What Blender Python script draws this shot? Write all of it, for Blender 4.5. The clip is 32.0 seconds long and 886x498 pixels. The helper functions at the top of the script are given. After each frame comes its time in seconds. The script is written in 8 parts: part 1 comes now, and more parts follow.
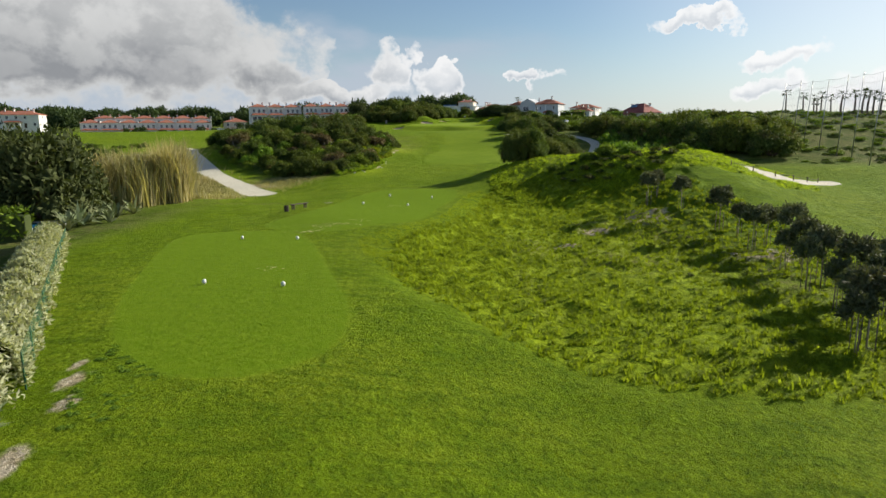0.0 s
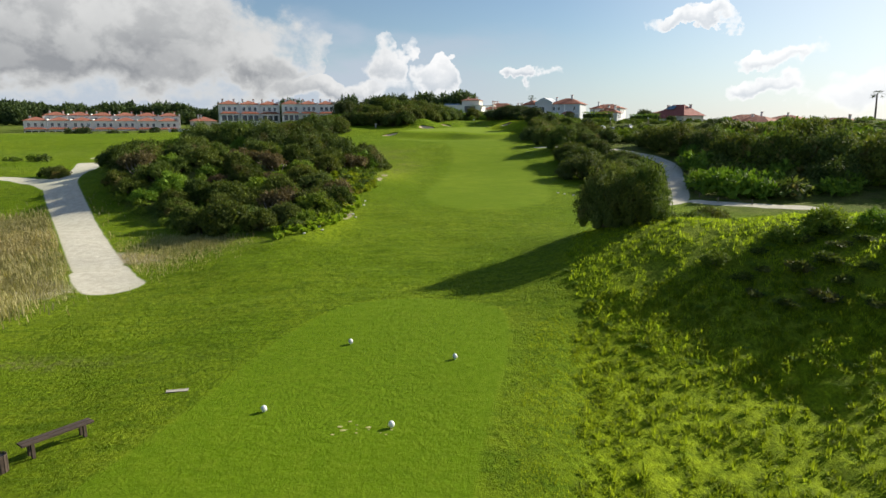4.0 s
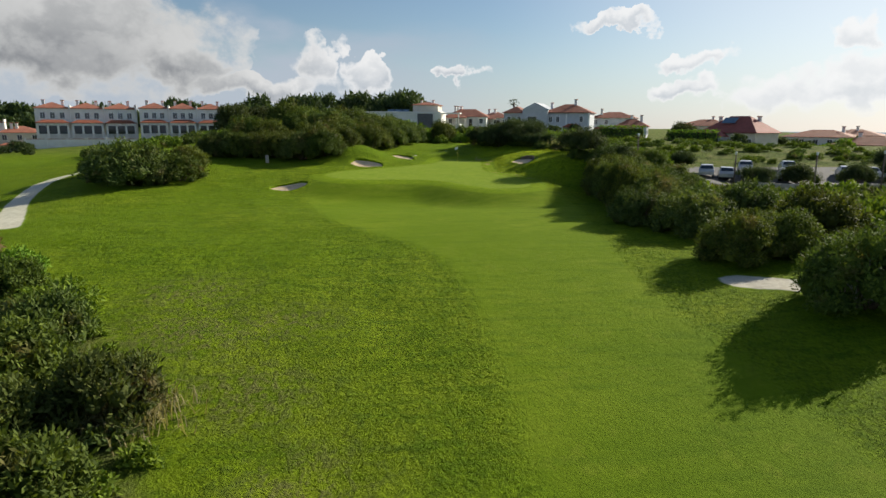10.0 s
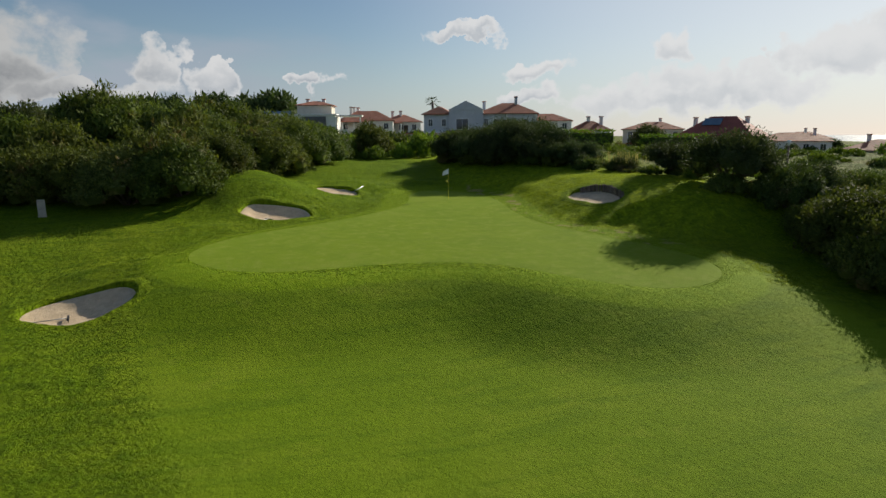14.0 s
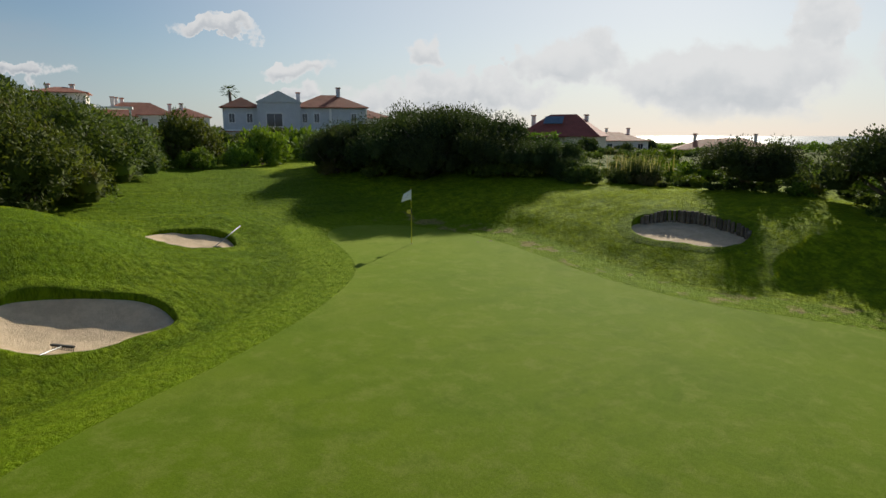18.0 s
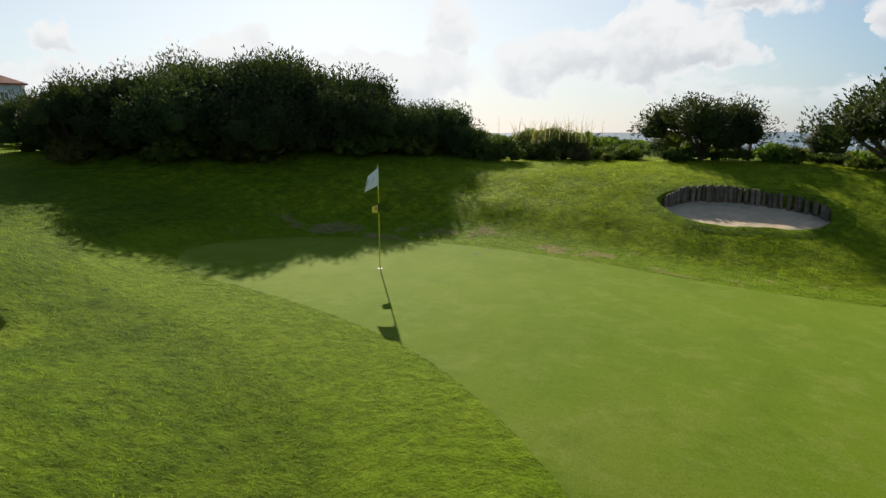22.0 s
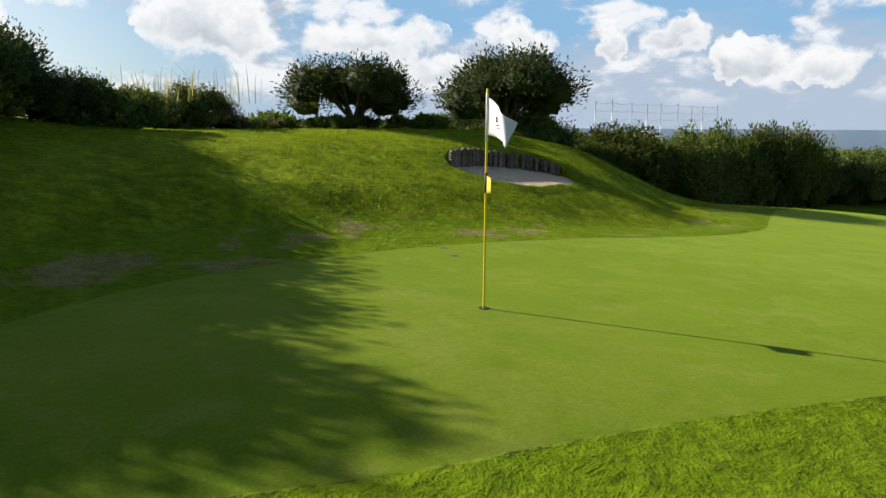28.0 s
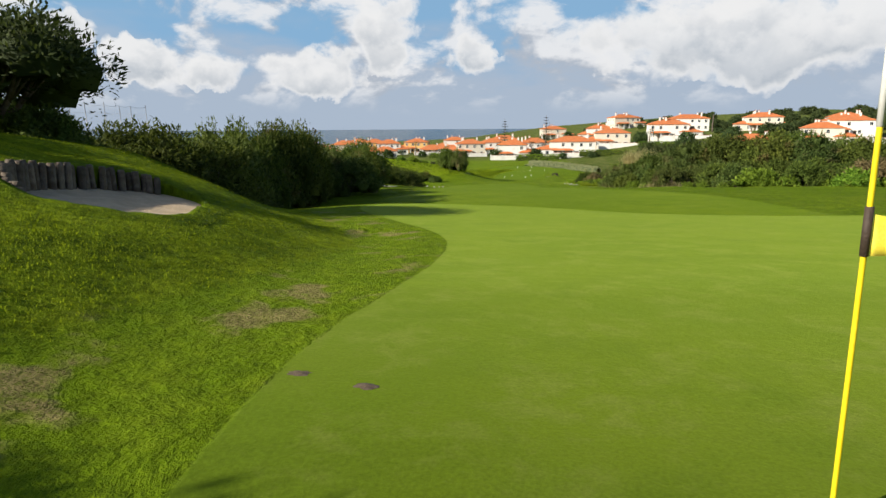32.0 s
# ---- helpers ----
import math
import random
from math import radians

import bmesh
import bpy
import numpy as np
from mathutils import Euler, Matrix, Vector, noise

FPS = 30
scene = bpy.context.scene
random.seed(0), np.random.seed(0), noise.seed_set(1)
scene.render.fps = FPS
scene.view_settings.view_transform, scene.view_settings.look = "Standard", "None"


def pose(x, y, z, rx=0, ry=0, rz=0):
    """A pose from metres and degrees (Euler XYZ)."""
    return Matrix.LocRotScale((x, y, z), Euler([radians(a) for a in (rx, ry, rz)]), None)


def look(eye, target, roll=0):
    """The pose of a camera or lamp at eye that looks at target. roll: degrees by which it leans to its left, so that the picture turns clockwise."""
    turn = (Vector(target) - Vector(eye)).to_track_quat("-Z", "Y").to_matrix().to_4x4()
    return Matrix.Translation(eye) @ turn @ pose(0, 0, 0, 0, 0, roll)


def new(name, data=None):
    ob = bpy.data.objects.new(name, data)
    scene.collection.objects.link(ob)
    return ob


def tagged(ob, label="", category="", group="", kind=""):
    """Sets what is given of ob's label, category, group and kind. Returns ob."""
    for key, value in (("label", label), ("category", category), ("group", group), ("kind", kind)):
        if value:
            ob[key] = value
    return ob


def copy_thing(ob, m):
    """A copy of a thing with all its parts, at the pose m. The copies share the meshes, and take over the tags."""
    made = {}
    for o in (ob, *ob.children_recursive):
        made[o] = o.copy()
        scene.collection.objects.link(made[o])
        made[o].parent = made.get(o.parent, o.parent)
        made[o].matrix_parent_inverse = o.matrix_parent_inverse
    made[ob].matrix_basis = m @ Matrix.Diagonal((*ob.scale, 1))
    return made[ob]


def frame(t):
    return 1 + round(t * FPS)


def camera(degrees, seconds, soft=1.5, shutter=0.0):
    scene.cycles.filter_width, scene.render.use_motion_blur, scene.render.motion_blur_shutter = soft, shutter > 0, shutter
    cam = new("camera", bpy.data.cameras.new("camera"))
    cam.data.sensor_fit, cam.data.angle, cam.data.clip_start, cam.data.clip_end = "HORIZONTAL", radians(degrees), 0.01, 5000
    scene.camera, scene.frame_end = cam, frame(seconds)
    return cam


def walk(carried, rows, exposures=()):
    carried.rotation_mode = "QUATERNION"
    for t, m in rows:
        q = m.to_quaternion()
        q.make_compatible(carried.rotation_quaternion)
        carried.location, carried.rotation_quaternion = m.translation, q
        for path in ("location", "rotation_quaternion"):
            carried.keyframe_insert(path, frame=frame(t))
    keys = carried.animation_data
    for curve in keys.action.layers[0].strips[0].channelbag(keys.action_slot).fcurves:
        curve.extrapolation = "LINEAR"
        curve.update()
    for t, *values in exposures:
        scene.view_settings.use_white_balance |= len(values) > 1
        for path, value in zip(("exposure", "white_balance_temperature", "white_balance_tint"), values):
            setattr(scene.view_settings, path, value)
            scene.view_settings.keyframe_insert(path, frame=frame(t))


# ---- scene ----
cam = camera(70.77, 32.0)
PATH = [
    (0.0, pose(-0.000, -0.000, 9.947, 79.356, 0.471, -0.002)),
    (0.5, pose(-0.162, 4.018, 10.133, 79.276, 0.453, -0.040)),
    (1.0, pose(-0.345, 8.309, 10.368, 79.233, 0.416, -0.048)),
    (1.5, pose(-0.572, 12.966, 10.622, 79.212, 0.374, -0.086)),
    (2.0, pose(-0.682, 17.939, 10.891, 79.161, 0.329, -0.087)),
    (2.5, pose(-0.802, 23.138, 11.174, 79.101, 0.273, -0.107)),
    (3.0, pose(-1.064, 28.663, 11.603, 79.104, 0.171, -0.184)),
    (3.5, pose(-1.342, 34.343, 11.982, 79.085, 0.030, -0.212)),
    (5.5, pose(-3.676, 56.272, 14.590, 78.834, -0.177, -0.888)),
    (6.0, pose(-4.072, 63.043, 15.279, 78.759, -0.276, -1.076)),
    (6.5, pose(-4.433, 69.968, 15.944, 78.694, -0.370, -1.556)),
    (7.0, pose(-4.822, 77.086, 16.522, 78.692, -0.467, -1.962)),
    (7.5, pose(-5.138, 84.216, 16.851, 78.684, -0.541, -2.582)),
    (8.0, pose(-5.052, 91.113, 17.105, 78.715, -0.570, -3.436)),
    (8.5, pose(-4.891, 97.772, 17.261, 78.744, -0.515, -4.482)),
    (9.0, pose(-4.624, 104.263, 17.336, 78.805, -0.438, -5.222)),
    (9.5, pose(-4.456, 110.787, 17.417, 78.850, -0.357, -5.870)),
    (10.0, pose(-4.414, 117.253, 17.416, 78.928, -0.345, -6.466)),
    (10.5, pose(-4.601, 123.563, 17.356, 79.023, -0.297, -6.931)),
    (11.0, pose(-4.858, 129.497, 17.292, 79.106, -0.283, -7.184)),
    (11.5, pose(-5.074, 135.338, 17.341, 79.220, -0.277, -7.816)),
    (12.0, pose(-5.614, 140.953, 17.335, 79.296, -0.206, -9.042)),
    (12.5, pose(-6.340, 146.090, 17.305, 79.362, -0.068, -11.109)),
    (13.0, pose(-6.846, 150.924, 17.278, 79.488, 0.090, -14.002)),
    (13.5, pose(-7.388, 155.487, 17.249, 79.528, 0.199, -16.836)),
    (14.0, pose(-7.849, 159.727, 17.272, 79.580, 0.286, -19.293)),
    (14.5, pose(-7.978, 163.614, 17.304, 79.684, 0.352, -20.983)),
    (16.5, pose(-8.292, 175.349, 17.409, 79.621, 0.104, -32.125)),
    (17.0, pose(-8.060, 178.005, 17.333, 79.616, 0.119, -34.699)),
    (17.5, pose(-7.902, 180.246, 17.184, 79.532, 0.162, -37.470)),
    (18.0, pose(-7.616, 182.189, 16.995, 79.555, 0.144, -40.335)),
    (18.5, pose(-7.313, 184.088, 16.809, 79.458, 0.120, -43.155)),
    (19.0, pose(-6.957, 186.247, 16.620, 79.331, 0.110, -45.979)),
    (19.5, pose(-6.563, 188.333, 16.465, 79.336, 0.150, -48.961)),
    (20.0, pose(-6.174, 190.310, 16.339, 79.335, 0.190, -52.797)),
    (20.5, pose(-5.820, 191.985, 16.217, 79.278, 0.205, -57.492)),
    (21.0, pose(-5.422, 193.516, 16.019, 79.247, 0.149, -61.822)),
    (21.5, pose(-4.986, 194.782, 15.794, 79.212, 0.190, -65.796)),
    (22.0, pose(-4.527, 195.792, 15.611, 79.251, 0.248, -69.785)),
    (22.5, pose(-4.019, 196.750, 15.459, 79.288, 0.309, -73.587)),
    (23.0, pose(-3.479, 197.647, 15.327, 79.290, 0.387, -77.058)),
    (23.5, pose(-2.917, 198.560, 15.220, 79.300, 0.550, -80.926)),
    (24.0, pose(-2.349, 199.428, 15.095, 79.285, 0.739, -85.492)),
    (24.5, pose(-1.766, 200.149, 14.996, 79.369, 0.914, -90.070)),
    (25.0, pose(-1.191, 200.760, 14.809, 79.449, 1.049, -94.654)),
    (25.5, pose(-0.635, 201.505, 14.737, 79.327, 1.138, -99.274)),
    (27.5, pose(1.974, 205.346, 14.595, 78.873, -0.054, -122.073)),
    (28.0, pose(2.543, 205.730, 14.587, 78.793, -0.251, -128.208)),
    (28.5, pose(2.877, 206.112, 14.592, 78.730, -0.374, -134.260)),
    (29.0, pose(3.641, 206.422, 14.557, 78.641, -0.446, -140.943)),
    (29.5, pose(4.647, 206.641, 14.473, 78.717, -0.488, -147.526)),
    (30.0, pose(5.827, 206.640, 14.388, 78.811, -0.479, -154.345)),
    (30.5, pose(6.751, 206.561, 14.394, 78.822, -0.393, -161.512)),
    (31.0, pose(7.579, 206.037, 14.389, 78.832, -0.252, -168.670)),
    (31.5, pose(8.241, 205.240, 14.379, 78.900, -0.004, -174.241)),
    (32.0, pose(8.791, 204.038, 14.447, 78.919, 0.356, -178.474)),
]
walk(cam, PATH, exposures=((0.0, 0.65), (4.0, 0.75), (6.0, 0.86), (7.2, 0.76), (9.5, 0.58), (11.0, 0.5), (13.0, 0.27), (14.2, 0.2), (17.0, 0.25), (19.0, 0.15), (21.0, 0.45), (25.0, 0.58), (28.0, 0.72), (30.0, 0.72), (32.0, 0.53)))

# ---- light: low sun over the sea, broken cumulus ----
SUN_AZ, SUN_EL = radians(29.5), radians(25.7)     # azimuth from +x, elevation
world = bpy.data.worlds.new("sky")
scene.world = world
world.use_nodes = True
wn, wl = world.node_tree.nodes, world.node_tree.links
wn.clear()


def wnode(kind, **kw):
    n = wn.new(kind)
    for k, v in kw.items():
        n.inputs[k].default_value = v
    return n


def wmath(op, a, b=None, clamp=False):
    n = wn.new("ShaderNodeMath")
    n.operation, n.use_clamp = op, clamp
    for i, v in enumerate((a, b)):
        if v is None:
            continue
        if isinstance(v, (int, float)):
            n.inputs[i].default_value = v
        else:
            wl.new(v, n.inputs[i])
    return n.outputs[0]


def wramp(v, lo, hi):
    n = wn.new("ShaderNodeMapRange")
    n.interpolation_type = "SMOOTHSTEP"
    n.inputs["From Min"].default_value, n.inputs["From Max"].default_value = lo, hi
    wl.new(v, n.inputs["Value"])
    return n.outputs["Result"]


sky = wn.new("ShaderNodeTexSky")
sky.sky_type, sky.sun_disc = "NISHITA", False
sky.sun_elevation, sky.sun_rotation = SUN_EL, math.pi / 2 - SUN_AZ
sky.altitude, sky.air_density, sky.dust_density, sky.ozone_density = 20, 1.05, 0.4, 2.8
way = wn.new("ShaderNodeTexCoord").outputs["Generated"]
sep = wn.new("ShaderNodeSeparateXYZ")
wl.new(way, sep.inputs[0])
up = wmath("MAXIMUM", sep.outputs["Z"], 0.0)
# cumulus: billows on the dome, flattened a little, with darker bases


def cloud_noise(scale, detail, rough, off, squash=2.4, dist=0.0):
    m = wn.new("ShaderNodeMapping")
    m.inputs["Location"].default_value, m.inputs["Scale"].default_value = off, (1.0, 1.0, squash)
    wl.new(way, m.inputs["Vector"])
    n = wnode("ShaderNodeTexNoise", Scale=scale, Detail=detail, Roughness=rough, Distortion=dist)
    wl.new(m.outputs[0], n.inputs["Vector"])
    return n.outputs["Fac"]


def dot_way(az, el):
    n = wn.new("ShaderNodeVectorMath")
    n.operation = "DOT_PRODUCT"
    wl.new(way, n.inputs[0])
    n.inputs[1].default_value = (math.cos(el) * math.cos(az), math.cos(el) * math.sin(az), math.sin(el))
    return n.outputs["Value"]


# cumulus as seen round the horizon: azimuth, elevation, half width, half height in degrees
CLOUDS_UP_COAST = ((114.6, 7.1, 17.1, 6.2), (121.7, 8.6, 15.6, 7.3), (136, 10, 14, 8), (104.7, 5.4, 6.2, 2.6), (94.7, 5.4, 2.1, 3.0), (90.5, 4.7, 2.4, 2.8), (99.0, 3.6, 8.8, 1.3),
                   (67.9, 8.9, 3.2, 0.9), (61.6, 6.1, 4.1, 1.1), (62.2, 3.8, 3.6, 1.2), (82.0, 4.8, 1.6, 0.7), (160, 12, 18, 6))
CLOUDS_SEAWARD = ((70.0, 9.0, 3.1, 0.8), (50.8, 7.3, 2.1, 1.9), (38.0, 6.4, 6.2, 2.9), (26.2, 4.6, 11.9, 3.9), (49.5, 3.6, 13.5, 2.1), (19.5, 8.6, 3.1, 3.2), (9.1, 6.0, 7.8, 3.1),
                  (1.3, 7.3, 7.3, 4.4), (-5.6, 10.3, 5.2, 1.7), (-1.6, 6.0, 5.7, 2.1), (12, 17, 8, 3))
CLOUDS_DOWN_COAST = ((-19.4, 8.3, 7.8, 3.3), (-32.0, 7.1, 7.8, 3.0), (-45.9, 7.8, 3.1, 2.1), (-52.6, 7.0, 2.0, 1.8), (-58.0, 7.5, 2.7, 2.1), (-63.6, 5.7, 3.3, 2.2), (-69.4, 5.2, 4.7, 2.0),
                     (-40.0, 5.0, 10.4, 2.1), (-83.9, 8.0, 3.6, 3.7), (-113.9, 7.0, 15.6, 4.2), (-77.4, 5.1, 5.7, 2.1), (-91.3, 6.5, 3.4, 2.4), (-140, 12, 16, 6))
lump = wnode("ShaderNodeTexNoise", Scale=15.0, Detail=6.0, Roughness=0.56)
wl.new(way, lump.inputs["Vector"])
shift = wn.new("ShaderNodeVectorMath")
shift.operation = "MULTIPLY_ADD"
wl.new(lump.outputs["Color"], shift.inputs[0])
shift.inputs[1].default_value = (0.15, 0.15, 0.10)
shift.inputs[2].default_value = (-0.075, -0.075, -0.045)
rough_way = wn.new("ShaderNodeVectorMath")
rough_way.operation = "ADD"
wl.new(way, rough_way.inputs[0])
wl.new(shift.outputs[0], rough_way.inputs[1])
billow = cloud_noise(12.0, 8.0, 0.56, (2.3, 0.7, 0.4), 1.25, 0.1)
billow_up = cloud_noise(12.0, 8.0, 0.56, (2.288, 0.694, 0.435), 1.25, 0.1)      # the same billows towards the sun
body, weight, height = None, None, None
for az, el, half_w, half_h in CLOUDS_UP_COAST + CLOUDS_SEAWARD + CLOUDS_DOWN_COAST:
    a, e = radians(az), radians(el)
    m = wn.new("ShaderNodeMapping")
    m.vector_type = "TEXTURE"
    m.inputs["Location"].default_value = (math.cos(e) * math.cos(a), math.cos(e) * math.sin(a), math.sin(e))
    m.inputs["Rotation"].default_value = (0, 0, a)
    m.inputs["Scale"].default_value = (1.0, radians(half_w), radians(half_h))
    wl.new(rough_way.outputs[0], m.inputs["Vector"])
    size = wn.new("ShaderNodeVectorMath")
    size.operation = "LENGTH"
    wl.new(m.outputs[0], size.inputs[0])
    d = wmath("SUBTRACT", 1.0, size.outputs["Value"], True)
    sp = wn.new("ShaderNodeSeparateXYZ")
    wl.new(m.outputs[0], sp.inputs[0])
    v = wmath("MULTIPLY", sp.outputs["Z"], d)
    body = d if body is None else wmath("MAXIMUM", body, d)
    weight = d if weight is None else wmath("ADD", weight, d)
    height = v if height is None else wmath("ADD", height, v)
dens = wmath("ADD", body, wmath("MULTIPLY", wmath("SUBTRACT", billow, 0.5), 1.7))
dens = wmath("SUBTRACT", dens, wramp(body, 0.12, 0.0))
cover = wmath("MULTIPLY", wramp(dens, 0.05, 0.42), wramp(sep.outputs["Z"], 0.003, 0.04))
base_shade = wramp(wmath("DIVIDE", height, wmath("ADD", weight, 0.02)), 0.35, -0.55)
fold = wramp(wmath("SUBTRACT", billow_up, billow), -0.09, 0.11)
shade = wmath("MULTIPLY", wmath("ADD", wmath("MULTIPLY", base_shade, 0.75), wmath("MULTIPLY", fold, 0.40), True), wramp(dens, 0.22, 0.65))
near_sun = wramp(dot_way(SUN_AZ, SUN_EL), 0.62, 1.0)
grey_bank = wramp(dot_way(radians(122), radians(10)), 0.85, 0.97)
white = wn.new("ShaderNodeMixRGB")
white.inputs["Color1"].default_value, white.inputs["Color2"].default_value = (9.6, 9.6, 9.6, 1), (6.9, 6.9, 6.8, 1)
wl.new(grey_bank, white.inputs["Fac"])
grey = wn.new("ShaderNodeMixRGB")
grey.inputs["Color1"].default_value, grey.inputs["Color2"].default_value = (5.4, 5.9, 6.5, 1), (2.9, 3.0, 3.15, 1)
wl.new(grey_bank, grey.inputs["Fac"])
cloud_mix = wn.new("ShaderNodeMixRGB")
wl.new(white.outputs[0], cloud_mix.inputs["Color1"])
wl.new(grey.outputs[0], cloud_mix.inputs["Color2"])
wl.new(shade, cloud_mix.inputs["Fac"])
# haze along the horizon and round the sun
haze = wn.new("ShaderNodeMixRGB")
haze.inputs["Color2"].default_value = (5.3, 6.5, 8.1, 1)
wl.new(wmath("MULTIPLY", wramp(up, 0.15, 0.0), 0.50), haze.inputs["Fac"])
wl.new(sky.outputs[0], haze.inputs["Color1"])
veil = wn.new("ShaderNodeMixRGB")
veil.inputs["Color2"].default_value = (5.0, 5.6, 6.6, 1)
veil_noise = cloud_noise(6.0, 4.0, 0.5, (5.1, 1.7, 0.2), 3.0, 0.2)
veil_top = wmath("ADD", 0.125, wmath("MULTIPLY", wmath("SUBTRACT", veil_noise, 0.5), 0.24))
veil_low = wramp(wmath("SUBTRACT", up, veil_top), 0.045, -0.045)
veil_where = wmath("ADD", wramp(dot_way(radians(-85), 0.0), 0.25, 0.75), wramp(dot_way(radians(118), 0.0), 0.70, 0.95), True)
wl.new(wmath("MULTIPLY", wmath("MULTIPLY", veil_low, veil_where), 0.80), veil.inputs["Fac"])
blue = wn.new("ShaderNodeMixRGB")
blue.inputs["Color2"].default_value = (2.7, 4.9, 7.4, 1)
wl.new(wmath("MULTIPLY", wramp(dot_way(radians(-85), 0.0), 0.10, 0.70), wramp(up, 0.60, 0.12)), blue.inputs["Fac"])
wl.new(haze.outputs[0], blue.inputs["Color1"])
wl.new(blue.outputs[0], veil.inputs["Color1"])
deck_noise = cloud_noise(8.0, 9.0, 0.58, (3.7, 9.2, 1.1), 1.9, 0.25)
deck_up = cloud_noise(8.0, 9.0, 0.58, (3.685, 9.195, 1.165), 1.9, 0.25)
deck_where = wmath("MULTIPLY", wramp(dot_way(radians(-60), 0.05), 0.25, 0.70), wmath("MULTIPLY", wramp(up, 0.015, 0.07), wramp(up, 0.34, 0.20)))
deck_tone = wn.new("ShaderNodeMixRGB")
deck_tone.inputs["Color1"].default_value, deck_tone.inputs["Color2"].default_value = (9.2, 9.3, 9.5, 1), (4.9, 5.4, 6.2, 1)
wl.new(wramp(wmath("SUBTRACT", deck_up, deck_noise), -0.08, 0.10), deck_tone.inputs["Fac"])
deck = wn.new("ShaderNodeMixRGB")
wl.new(wmath("MULTIPLY", wmath("MULTIPLY", wramp(deck_noise, 0.47, 0.60), deck_where), 0.92), deck.inputs["Fac"])
wl.new(veil.outputs[0], deck.inputs["Color1"])
wl.new(deck_tone.outputs[0], deck.inputs["Color2"])
mix = wn.new("ShaderNodeMixRGB")
wl.new(wmath("MULTIPLY", cover, 0.95), mix.inputs["Fac"])
wl.new(deck.outputs[0], mix.inputs["Color1"])
wl.new(cloud_mix.outputs[0], mix.inputs["Color2"])
mix2 = wn.new("ShaderNodeMixRGB")
mix2.inputs["Color2"].default_value = (11.0, 11.2, 11.3, 1)
wl.new(wmath("MULTIPLY", near_sun, 0.52), mix2.inputs["Fac"])
wl.new(mix.outputs[0], mix2.inputs["Color1"])
bg = wnode("ShaderNodeBackground", Strength=0.062)
wl.new(mix2.outputs[0], bg.inputs["Color"])
wout = wn.new("ShaderNodeOutputWorld")
wl.new(bg.outputs[0], wout.inputs["Surface"])

sun_data = bpy.data.lights.new("sun", "SUN")
sun_data.energy, sun_data.angle, sun_data.color = 5.0, radians(0.53), (1.0, 0.92, 0.76)
sun = new("sun", sun_data)
sun.matrix_world = look((0, 0, 60), (-math.cos(SUN_EL) * math.cos(SUN_AZ), -math.cos(SUN_EL) * math.sin(SUN_AZ), 60 - math.sin(SUN_EL)))

# ---- building tools ----
def mesh_data(name, verts, faces, smooth=False):
    """A mesh from vertex rows and faces of one size (numpy)."""
    verts, faces = np.asarray(verts, np.float32), np.asarray(faces, np.int32)
    me = bpy.data.meshes.new(name)
    me.vertices.add(len(verts))
    me.vertices.foreach_set("co", verts.ravel())
    me.loops.add(faces.size)
    me.loops.foreach_set("vertex_index", faces.ravel())
    me.polygons.add(len(faces))
    me.polygons.foreach_set("loop_start", np.arange(len(faces), dtype=np.int32) * faces.shape[1])
    me.update(calc_edges=True)
    if smooth:
        me.polygons.foreach_set("use_smooth", np.ones(len(faces), bool))
    return me


def add_part(name, data, material, parent=None, label="", at=None):
    """One mesh object, from a bmesh or mesh data, under a thing or a part."""
    if isinstance(data, bmesh.types.BMesh):
        me = bpy.data.meshes.new(name)
        data.to_mesh(me)
        data.free()
    else:
        me = data
    if material and not me.materials:
        me.materials.append(material)
    ob = new(name, me)
    if parent:
        ob.parent = parent
    if at is not None:
        ob.matrix_basis = at
    if label:
        ob["label"] = label
    return ob


def empty(name, m):
    ob = new(name)
    ob.empty_display_size = 0.2
    ob.matrix_basis = m
    return ob


def box_bm(bm, size, at=(0, 0, 0), turn=(0, 0, 0), bevel=0.0):
    """A box of that size whose base centre is at `at`."""
    made = bmesh.ops.create_cube(bm, size=1.0)["verts"]
    m = pose(*at, *turn) @ Matrix.Translation((0, 0, size[2] / 2)) @ Matrix.Diagonal((*size, 1))
    bmesh.ops.transform(bm, matrix=m, verts=made)
    if bevel:
        edges = list({e for v in made for e in v.link_edges})
        bmesh.ops.bevel(bm, geom=edges, offset=bevel, segments=2, affect="EDGES", profile=0.5)
    return bm


def box(size, at=(0, 0, 0), turn=(0, 0, 0), bevel=0.0):
    return box_bm(bmesh.new(), size, at, turn, bevel)


def tube_bm(bm, points, radii, sides=7, cap=True):
    """A tapered tube along points."""
    rings = []
    pts = [Vector(p) for p in points]
    for i, p in enumerate(pts):
        d = (pts[min(i + 1, len(pts) - 1)] - pts[max(i - 1, 0)]).normalized()
        u = d.orthogonal().normalized()
        w = d.cross(u)
        r = radii[i] if hasattr(radii, "__len__") else radii
        rings.append([bm.verts.new(p + (u * math.cos(a) + w * math.sin(a)) * r) for a in (2 * math.pi * k / sides for k in range(sides))])
    for a, b in zip(rings, rings[1:]):
        for k in range(sides):
            f = bm.faces.new((a[k], a[(k + 1) % sides], b[(k + 1) % sides], b[k]))
            f.smooth = True
    if cap:
        bm.faces.new(rings[0][::-1])
        bm.faces.new(rings[-1])
    return bm


def tube(points, radii, sides=7):
    return tube_bm(bmesh.new(), points, radii, sides)


